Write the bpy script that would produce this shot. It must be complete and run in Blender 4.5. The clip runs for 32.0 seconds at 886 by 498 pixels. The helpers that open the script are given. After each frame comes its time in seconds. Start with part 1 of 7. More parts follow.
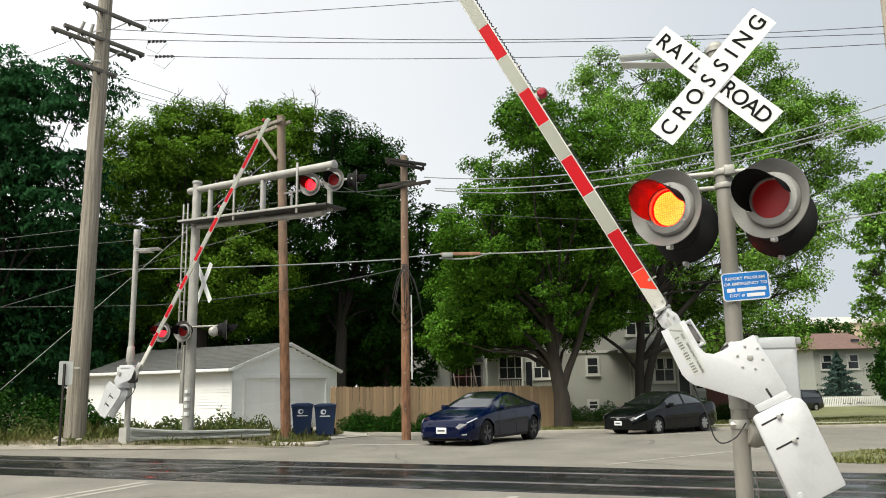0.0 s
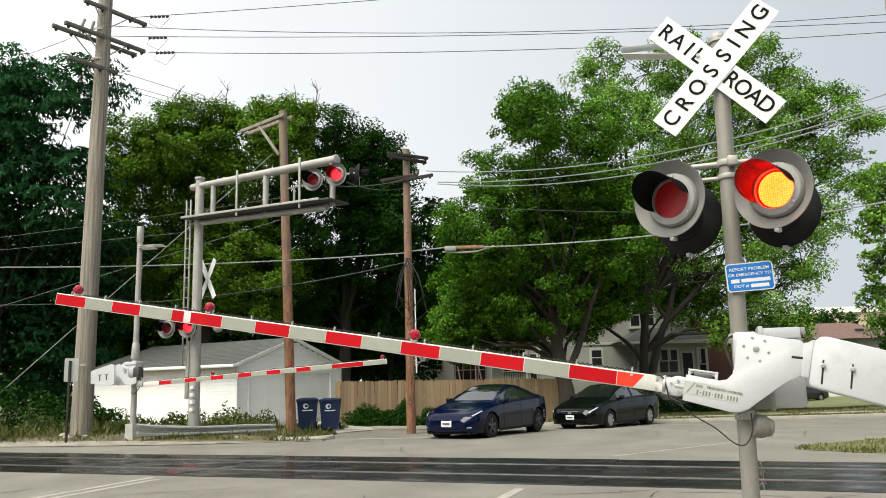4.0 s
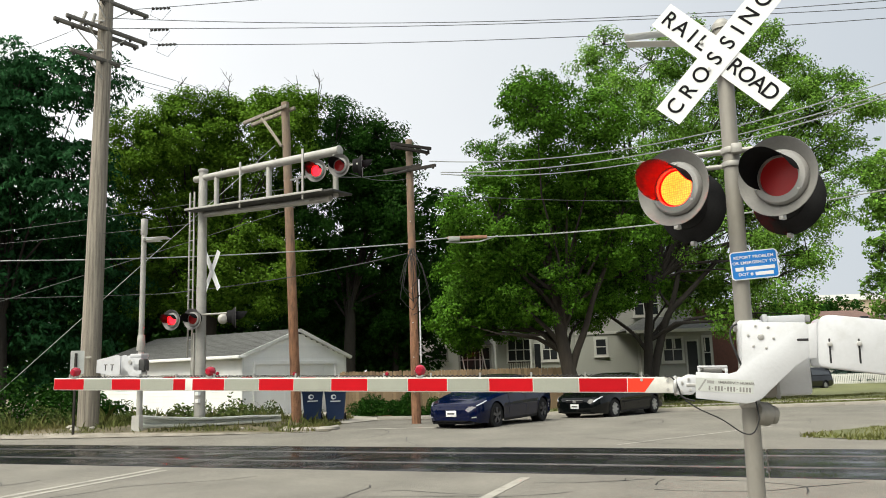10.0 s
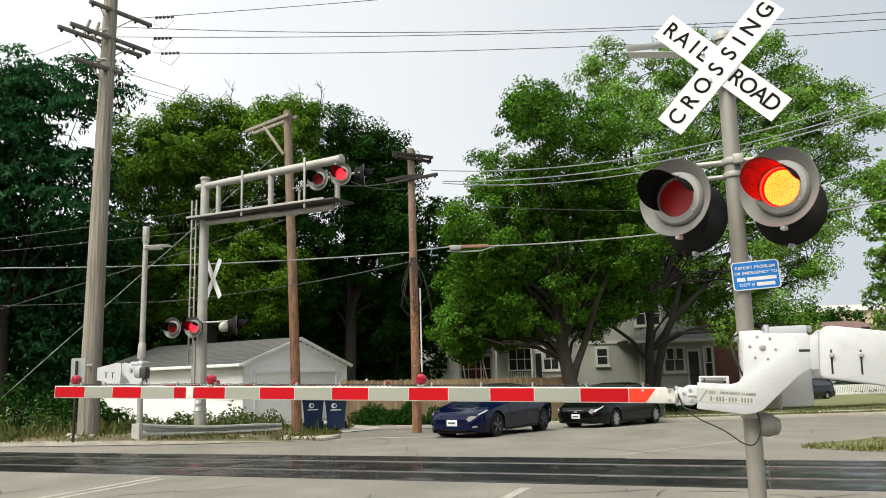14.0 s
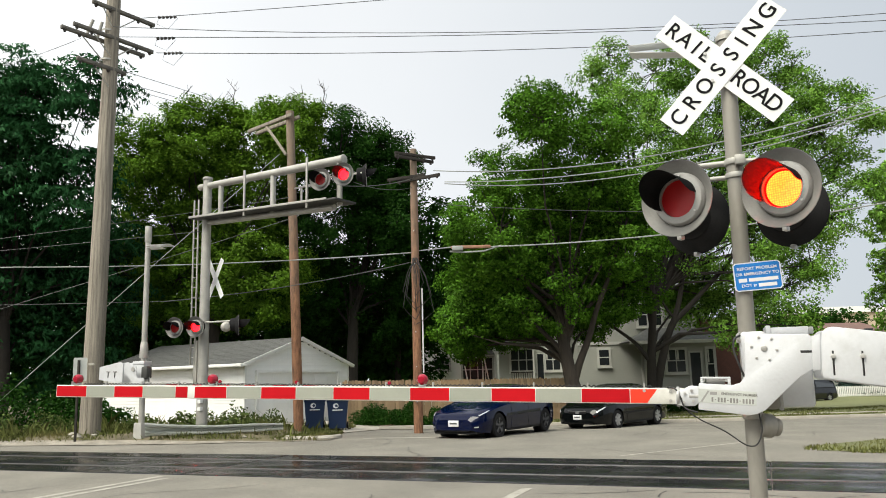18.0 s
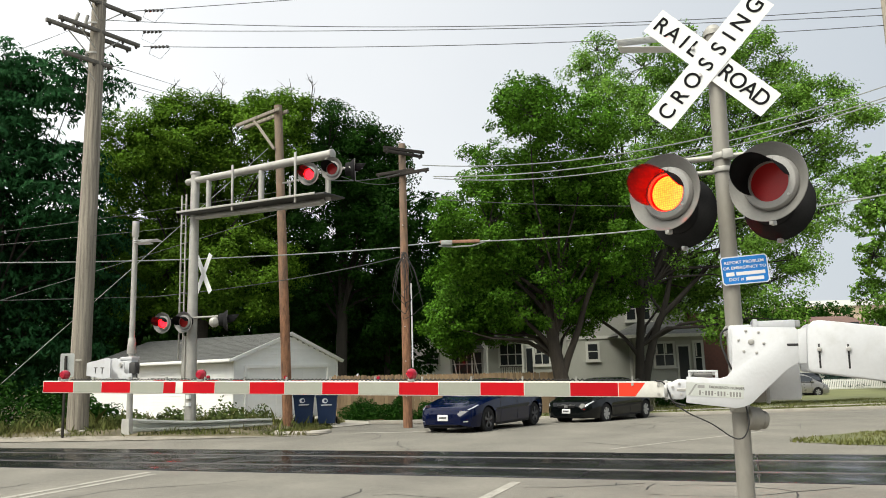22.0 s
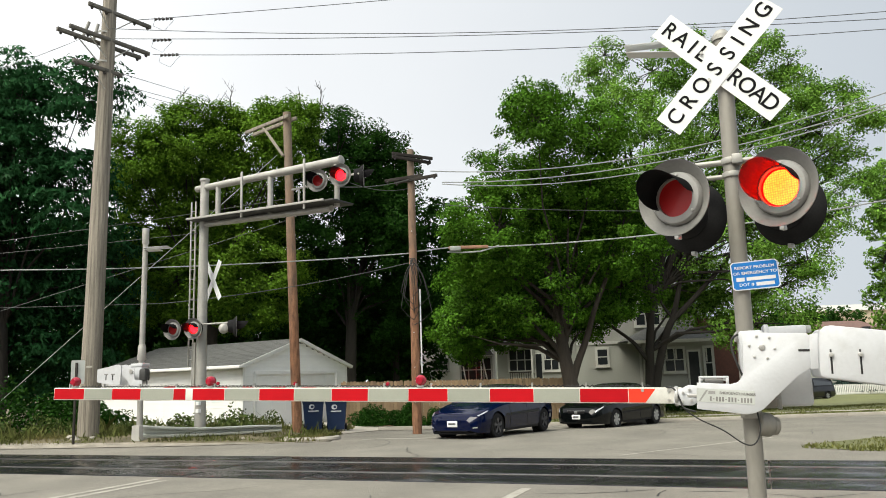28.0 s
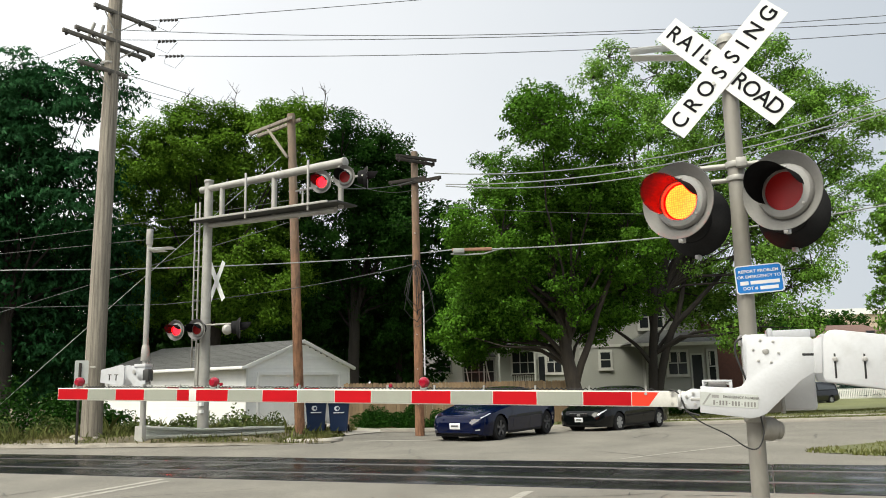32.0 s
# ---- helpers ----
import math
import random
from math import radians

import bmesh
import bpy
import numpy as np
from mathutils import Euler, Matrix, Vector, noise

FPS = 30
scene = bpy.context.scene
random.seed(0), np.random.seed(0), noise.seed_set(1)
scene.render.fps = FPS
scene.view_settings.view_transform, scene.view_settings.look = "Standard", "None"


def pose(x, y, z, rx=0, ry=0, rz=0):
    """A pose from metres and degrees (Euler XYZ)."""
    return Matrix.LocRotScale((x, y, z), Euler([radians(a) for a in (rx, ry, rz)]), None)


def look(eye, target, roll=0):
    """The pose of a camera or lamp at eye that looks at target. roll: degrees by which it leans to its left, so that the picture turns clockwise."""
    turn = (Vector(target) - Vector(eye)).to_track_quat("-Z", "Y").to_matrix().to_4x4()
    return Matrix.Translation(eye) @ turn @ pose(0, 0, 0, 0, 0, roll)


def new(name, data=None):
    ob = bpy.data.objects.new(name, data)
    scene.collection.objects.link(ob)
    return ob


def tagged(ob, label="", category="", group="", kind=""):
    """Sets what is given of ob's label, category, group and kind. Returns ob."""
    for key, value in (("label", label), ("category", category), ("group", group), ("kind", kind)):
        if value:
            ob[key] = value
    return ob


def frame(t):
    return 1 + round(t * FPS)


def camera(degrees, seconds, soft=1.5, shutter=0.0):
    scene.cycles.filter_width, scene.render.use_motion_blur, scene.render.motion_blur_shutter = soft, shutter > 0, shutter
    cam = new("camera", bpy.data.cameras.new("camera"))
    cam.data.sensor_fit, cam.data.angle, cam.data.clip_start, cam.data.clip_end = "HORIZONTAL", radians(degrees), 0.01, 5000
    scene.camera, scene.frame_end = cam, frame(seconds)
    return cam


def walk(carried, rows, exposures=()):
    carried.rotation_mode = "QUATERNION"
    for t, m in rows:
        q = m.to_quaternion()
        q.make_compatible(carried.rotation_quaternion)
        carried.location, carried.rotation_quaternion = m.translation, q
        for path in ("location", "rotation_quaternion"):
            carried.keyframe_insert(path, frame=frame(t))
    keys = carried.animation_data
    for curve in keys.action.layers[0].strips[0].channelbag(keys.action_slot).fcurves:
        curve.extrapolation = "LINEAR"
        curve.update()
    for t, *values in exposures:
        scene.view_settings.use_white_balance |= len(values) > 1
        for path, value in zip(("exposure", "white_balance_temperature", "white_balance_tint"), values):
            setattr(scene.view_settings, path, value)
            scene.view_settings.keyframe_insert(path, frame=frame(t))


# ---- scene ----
cam = camera(59.6, 32.0, soft=0.95)
# seconds, eye, yaw, pitch, roll: a hand-held camera that sways
SWAY = (
    (0, 0.000, 0.000, 1.550, 0.000, 10.100, 1.000),
    (0.5, -0.000, 0.001, 1.552, 0.026, 10.065, 1.174),
    (1, -0.003, -0.001, 1.550, 0.023, 10.246, 1.143),
    (1.5, -0.003, -0.004, 1.553, 0.105, 10.053, 1.210),
    (2, 0.003, 0.003, 1.550, 0.390, 10.074, 1.008),
    (2.5, -0.003, 0.000, 1.552, 0.425, 10.016, 1.039),
    (3, -0.003, -0.003, 1.549, 0.348, 10.033, 1.326),
    (3.5, -0.004, -0.001, 1.551, 0.249, 9.821, 1.473),
    (5.5, -0.001, -0.000, 1.550, 0.665, 9.265, 1.794),
    (6, -0.001, 0.001, 1.551, 0.693, 9.061, 1.827),
    (6.5, 0.000, -0.004, 1.553, 0.730, 9.334, 1.936),
    (7, -0.002, 0.001, 1.546, 0.554, 9.127, 1.851),
    (7.5, -0.004, 0.000, 1.551, 1.034, 8.948, 1.700),
    (8, -0.000, -0.003, 1.554, 0.985, 8.956, 1.680),
    (8.5, -0.001, 0.001, 1.544, 0.706, 8.867, 1.765),
    (9, -0.001, -0.001, 1.547, 0.569, 8.937, 1.869),
    (9.5, -0.000, -0.002, 1.548, 0.584, 8.903, 1.894),
    (10, -0.003, 0.003, 1.550, 0.657, 8.925, 1.891),
    (10.5, 0.001, -0.001, 1.550, 0.713, 8.994, 1.809),
    (11, -0.001, -0.002, 1.546, 0.963, 9.195, 1.732),
    (11.5, 0.001, -0.003, 1.549, 0.780, 9.151, 1.685),
    (12, -0.002, 0.002, 1.548, 0.772, 9.116, 1.615),
    (12.5, -0.000, 0.005, 1.548, 0.592, 9.245, 1.534),
    (13, 0.002, -0.004, 1.550, 0.556, 9.421, 1.636),
    (13.5, -0.001, -0.003, 1.549, 0.449, 9.783, 1.656),
    (14, -0.005, -0.003, 1.552, 0.715, 9.581, 1.649),
    (14.5, -0.001, 0.003, 1.547, 0.737, 9.737, 1.512),
    (16.5, -0.001, -0.005, 1.552, 1.038, 9.595, 1.681),
    (17, 0.003, -0.003, 1.551, 0.801, 9.731, 1.699),
    (17.5, 0.001, -0.005, 1.546, 0.766, 9.639, 1.472),
    (18, 0.000, -0.003, 1.548, 0.852, 9.625, 1.487),
    (18.5, -0.002, -0.000, 1.546, 0.603, 9.427, 1.602),
    (19, 0.000, -0.001, 1.550, 0.502, 9.752, 1.429),
    (19.5, 0.001, -0.002, 1.552, 0.608, 9.772, 1.678),
    (20, 0.003, 0.003, 1.550, 0.309, 9.841, 1.818),
    (20.5, 0.006, -0.004, 1.547, 0.444, 9.787, 1.734),
    (21, -0.000, 0.000, 1.550, 0.610, 9.581, 1.771),
    (21.5, 0.004, -0.001, 1.543, 0.603, 9.389, 1.767),
    (22, 0.003, 0.002, 1.546, 0.071, 9.213, 1.701),
    (22.5, 0.001, -0.001, 1.548, 0.249, 9.575, 1.640),
    (23, -0.000, 0.002, 1.549, 0.069, 9.511, 1.600),
    (23.5, 0.001, 0.008, 1.549, 0.073, 9.311, 1.346),
    (24, -0.002, 0.001, 1.547, 0.441, 9.417, 1.660),
    (24.5, 0.001, -0.001, 1.549, 0.540, 9.365, 1.712),
    (25, 0.003, -0.000, 1.547, 0.650, 9.672, 1.686),
    (25.5, 0.003, 0.004, 1.549, 0.477, 9.728, 1.516),
    (27.5, 0.007, 0.003, 1.549, 0.884, 9.429, 1.813),
    (28, 0.002, 0.001, 1.551, 0.742, 9.651, 1.816),
    (28.5, 0.002, 0.002, 1.550, 0.789, 9.739, 1.811),
    (29, 0.006, 0.001, 1.551, 0.865, 9.725, 1.719),
    (29.5, 0.002, 0.005, 1.548, 0.917, 9.673, 1.404),
    (30, 0.001, -0.000, 1.549, 0.682, 10.111, 1.298),
    (30.5, 0.001, 0.001, 1.548, 0.611, 10.125, 1.350),
    (31, 0.003, 0.005, 1.548, 0.854, 9.881, 1.478),
    (31.5, 0.003, -0.004, 1.549, 0.859, 9.784, 1.575),
    (32, -0.001, -0.004, 1.553, 0.942, 9.801, 1.512),
)
walk(cam, [(t, pose(x, y, z, 90 + pitch, roll, yaw)) for t, x, y, z, yaw, pitch, roll in SWAY])

# ---- light ----
world = bpy.data.worlds.new("sky")
scene.world = world
world.use_nodes = True
wn = world.node_tree.nodes
wl = world.node_tree.links
wn.clear()
w_out = wn.new("ShaderNodeOutputWorld")
w_bg = wn.new("ShaderNodeBackground")
w_sky = wn.new("ShaderNodeTexSky")
w_sky.sky_type = "NISHITA"
w_sky.sun_disc = False
w_sky.sun_elevation = radians(56)
w_sky.sun_rotation = radians(-141)
w_sky.air_density, w_sky.dust_density, w_sky.ozone_density = 1.0, 4.0, 1.0
w_gain = wn.new("ShaderNodeMix")
w_gain.data_type, w_gain.blend_type = "RGBA", "MULTIPLY"
w_gain.inputs["Factor"].default_value = 1.0
w_gain.inputs["B"].default_value = (0.085, 0.085, 0.085, 1)
# the cloud veil: whiter towards the sun's side, bluish grey away from it
w_co = wn.new("ShaderNodeTexCoord")
w_sep = wn.new("ShaderNodeSeparateXYZ")
w_ramp = wn.new("ShaderNodeValToRGB")
w_map = wn.new("ShaderNodeMapRange")
w_map.inputs["From Min"].default_value, w_map.inputs["From Max"].default_value = -0.7, 0.75
w_ramp.color_ramp.elements[0].color = (1.64, 1.64, 1.61, 1)
w_ramp.color_ramp.elements[1].color = (0.64, 0.70, 0.755, 1)
w_mid = w_ramp.color_ramp.elements.new(0.5)
w_mid.color = (1.03, 1.055, 1.07, 1)
w_noise = wn.new("ShaderNodeTexNoise")
w_noise.inputs["Scale"].default_value, w_noise.inputs["Detail"].default_value = 2.2, 4.0
w_add = wn.new("ShaderNodeMath")
w_add.operation = "MULTIPLY_ADD"
w_add.inputs[1].default_value = 0.35
w_veil = wn.new("ShaderNodeMix")
w_veil.data_type = "RGBA"
w_veil.inputs["Factor"].default_value = 0.88
wl.new(w_co.outputs["Generated"], w_sep.inputs[0])
wl.new(w_co.outputs["Generated"], w_noise.inputs["Vector"])
wl.new(w_noise.outputs["Fac"], w_add.inputs[0])
wl.new(w_sep.outputs["X"], w_add.inputs[2])
wl.new(w_add.outputs[0], w_map.inputs["Value"])
wl.new(w_map.outputs["Result"], w_ramp.inputs["Fac"])
wl.new(w_sky.outputs["Color"], w_gain.inputs["A"])
wl.new(w_gain.outputs["Result"], w_veil.inputs["A"])
wl.new(w_ramp.outputs["Color"], w_veil.inputs["B"])
wl.new(w_veil.outputs["Result"], w_bg.inputs["Color"])
w_bg.inputs["Strength"].default_value = 1.0
wl.new(w_bg.outputs[0], w_out.inputs["Surface"])

sun_data = bpy.data.lights.new("sun", "SUN")
sun_data.energy, sun_data.angle, sun_data.color = 5.0, radians(40), (1.0, 0.965, 0.83)
sun = new("sun", sun_data)
sun.matrix_world = look((-34, -32, 80), (0, 10, 0))
scene.view_settings.exposure = 0.0

# ---- materials ----
def material(name, colour, rough=0.6, metal=0.0, vary=0.15, scale=6.0, bump=0.0, bump_scale=60.0, coat=0.0, island=0.0, per_object=0.0,
             emit=0.0, spots=0.0, spot_colour=(0.1, 0.09, 0.08), spot_scale=3.0, stretch=(1, 1, 1), spec=0.5, grit=0.0, grit_scale=70.0):
    """A surface with variation at two scales, in the object's own metres."""
    m = bpy.data.materials.new(name)
    m.use_nodes = True
    n, l = m.node_tree.nodes, m.node_tree.links
    b = n["Principled BSDF"]
    b.inputs["Roughness"].default_value, b.inputs["Metallic"].default_value = rough, metal
    b.inputs["Coat Weight"].default_value = coat
    b.inputs["Specular IOR Level"].default_value = spec
    co = n.new("ShaderNodeTexCoord")
    mp = n.new("ShaderNodeMapping")
    mp.inputs["Scale"].default_value = stretch
    l.new(co.outputs["Object"], mp.inputs["Vector"])
    big = n.new("ShaderNodeTexNoise")
    big.inputs["Scale"].default_value, big.inputs["Detail"].default_value = scale, 6.0
    fine = n.new("ShaderNodeTexNoise")
    fine.inputs["Scale"].default_value, fine.inputs["Detail"].default_value = scale * 14, 3.0
    l.new(mp.outputs[0], big.inputs["Vector"]), l.new(mp.outputs[0], fine.inputs["Vector"])
    mixed = n.new("ShaderNodeMath")
    mixed.operation = "MULTIPLY_ADD"
    mixed.inputs[1].default_value = 0.45
    l.new(fine.outputs["Fac"], mixed.inputs[0]), l.new(big.outputs["Fac"], mixed.inputs[2])
    value = n.new("ShaderNodeMapRange")
    value.inputs["From Min"].default_value, value.inputs["From Max"].default_value = 0.45, 1.0
    value.inputs["To Min"].default_value, value.inputs["To Max"].default_value = 1 - vary, 1 + vary
    l.new(mixed.outputs[0], value.inputs["Value"])
    last = value.outputs["Result"]
    for amount, node, out in ((island, "ShaderNodeNewGeometry", "Random Per Island"), (per_object, "ShaderNodeObjectInfo", "Random")):
        if amount:
            src = n.new(node)
            r = n.new("ShaderNodeMapRange")
            r.inputs["To Min"].default_value, r.inputs["To Max"].default_value = 1 - amount, 1 + amount
            l.new(src.outputs[out], r.inputs["Value"])
            mul = n.new("ShaderNodeMath")
            mul.operation = "MULTIPLY"
            l.new(last, mul.inputs[0]), l.new(r.outputs["Result"], mul.inputs[1])
            last = mul.outputs[0]
    if grit:
        gn, gm, mul = n.new("ShaderNodeTexNoise"), n.new("ShaderNodeMapRange"), n.new("ShaderNodeMath")
        gn.inputs["Scale"].default_value, gn.inputs["Detail"].default_value, gn.inputs["Roughness"].default_value = grit_scale, 4.0, 0.7
        gm.inputs["From Min"].default_value, gm.inputs["From Max"].default_value = 0.3, 0.7
        gm.inputs["To Min"].default_value, gm.inputs["To Max"].default_value = 1 - grit, 1 + grit
        mul.operation = "MULTIPLY"
        l.new(mp.outputs[0], gn.inputs["Vector"]), l.new(gn.outputs["Fac"], gm.inputs["Value"])
        l.new(last, mul.inputs[0]), l.new(gm.outputs["Result"], mul.inputs[1])
        last = mul.outputs[0]
    tint = n.new("ShaderNodeVectorMath")
    tint.operation = "SCALE"
    tint.inputs[0].default_value = colour
    l.new(last, tint.inputs["Scale"])
    out_colour = tint.outputs["Vector"]
    if spots:
        sp = n.new("ShaderNodeTexNoise")
        sp.inputs["Scale"].default_value, sp.inputs["Detail"].default_value, sp.inputs["Roughness"].default_value = spot_scale, 8.0, 0.65
        l.new(mp.outputs[0], sp.inputs["Vector"])
        ra = n.new("ShaderNodeMapRange")
        ra.inputs["From Min"].default_value, ra.inputs["From Max"].default_value = 0.52, 0.72
        ra.inputs["To Max"].default_value = spots
        l.new(sp.outputs["Fac"], ra.inputs["Value"])
        mx = n.new("ShaderNodeMix")
        mx.data_type = "RGBA"
        mx.inputs["B"].default_value = (*spot_colour, 1)
        l.new(ra.outputs["Result"], mx.inputs["Factor"]), l.new(out_colour, mx.inputs["A"])
        out_colour = mx.outputs["Result"]
    l.new(out_colour, b.inputs["Base Color"])
    rr = n.new("ShaderNodeMapRange")
    rr.inputs["To Min"].default_value, rr.inputs["To Max"].default_value = max(0.02, rough - 0.12), min(1, rough + 0.12)
    l.new(big.outputs["Fac"], rr.inputs["Value"]), l.new(rr.outputs["Result"], b.inputs["Roughness"])
    if bump:
        bt = n.new("ShaderNodeTexNoise")
        bt.inputs["Scale"].default_value, bt.inputs["Detail"].default_value = bump_scale, 5.0
        l.new(mp.outputs[0], bt.inputs["Vector"])
        bp = n.new("ShaderNodeBump")
        bp.inputs["Strength"].default_value, bp.inputs["Distance"].default_value = bump, 0.02
        l.new(bt.outputs["Fac"], bp.inputs["Height"]), l.new(bp.outputs[0], b.inputs["Normal"])
    if emit:
        b.inputs["Emission Color"].default_value = (*colour, 1)
        b.inputs["Emission Strength"].default_value = emit
    return m


def leafy(name, colour, dry=(0.16, 0.17, 0.03), spread=0.45):
    """Leaves: each one its own tint, thin enough to let some light through."""
    m = bpy.data.materials.new(name)
    m.use_nodes = True
    n, l = m.node_tree.nodes, m.node_tree.links
    n.remove(n["Principled BSDF"])
    geo = n.new("ShaderNodeNewGeometry")
    co = n.new("ShaderNodeTexCoord")
    no = n.new("ShaderNodeTexNoise")
    no.inputs["Scale"].default_value = 0.45
    l.new(co.outputs["Object"], no.inputs["Vector"])
    ramp = n.new("ShaderNodeMapRange")
    ramp.inputs["To Min"].default_value, ramp.inputs["To Max"].default_value = 1 - spread, 1 + spread
    l.new(geo.outputs["Random Per Island"], ramp.inputs["Value"])
    sc = n.new("ShaderNodeVectorMath")
    sc.operation = "SCALE"
    sc.inputs[0].default_value = colour
    l.new(ramp.outputs["Result"], sc.inputs["Scale"])
    mx = n.new("ShaderNodeMix")
    mx.data_type = "RGBA"
    mx.inputs["B"].default_value = (*dry, 1)
    k = n.new("ShaderNodeMapRange")
    k.inputs["From Min"].default_value, k.inputs["From Max"].default_value = 0.5, 0.75
    k.inputs["To Max"].default_value = 0.5
    l.new(no.outputs["Fac"], k.inputs["Value"]), l.new(k.outputs["Result"], mx.inputs["Factor"]), l.new(sc.outputs["Vector"], mx.inputs["A"])
    di, tr, gl = n.new("ShaderNodeBsdfDiffuse"), n.new("ShaderNodeBsdfTranslucent"), n.new("ShaderNodeBsdfGlossy")
    gl.inputs["Roughness"].default_value = 0.5
    gl.inputs["Color"].default_value = (0.6, 0.7, 0.6, 1)
    for s in (di, tr):
        l.new(mx.outputs["Result"], s.inputs["Color"])
    a, b2 = n.new("ShaderNodeMixShader"), n.new("ShaderNodeMixShader")
    a.inputs["Fac"].default_value, b2.inputs["Fac"].default_value = 0.18, 0.01
    l.new(di.outputs[0], a.inputs[1]), l.new(tr.outputs[0], a.inputs[2])
    l.new(a.outputs[0], b2.inputs[1]), l.new(gl.outputs[0], b2.inputs[2])
    l.new(b2.outputs[0], n["Material Output"].inputs["Surface"])
    return m


def glowing(name, colour, strength, base):
    m = material(name, base, 0.3, vary=0.05)
    b = m.node_tree.nodes["Principled BSDF"]
    b.inputs["Emission Color"].default_value = (*colour, 1)
    # the many small diodes behind the lens
    n, l = m.node_tree.nodes, m.node_tree.links
    co, vo, mr = n.new("ShaderNodeTexCoord"), n.new("ShaderNodeTexVoronoi"), n.new("ShaderNodeMapRange")
    vo.inputs["Scale"].default_value, vo.inputs["Randomness"].default_value = 55.0, 0.25
    mr.inputs["From Max"].default_value = 0.7
    mr.inputs["To Min"].default_value, mr.inputs["To Max"].default_value = strength * 1.35, strength * 0.55
    l.new(co.outputs["Object"], vo.inputs["Vector"]), l.new(vo.outputs["Distance"], mr.inputs["Value"]), l.new(mr.outputs["Result"], b.inputs["Emission Strength"])
    return m


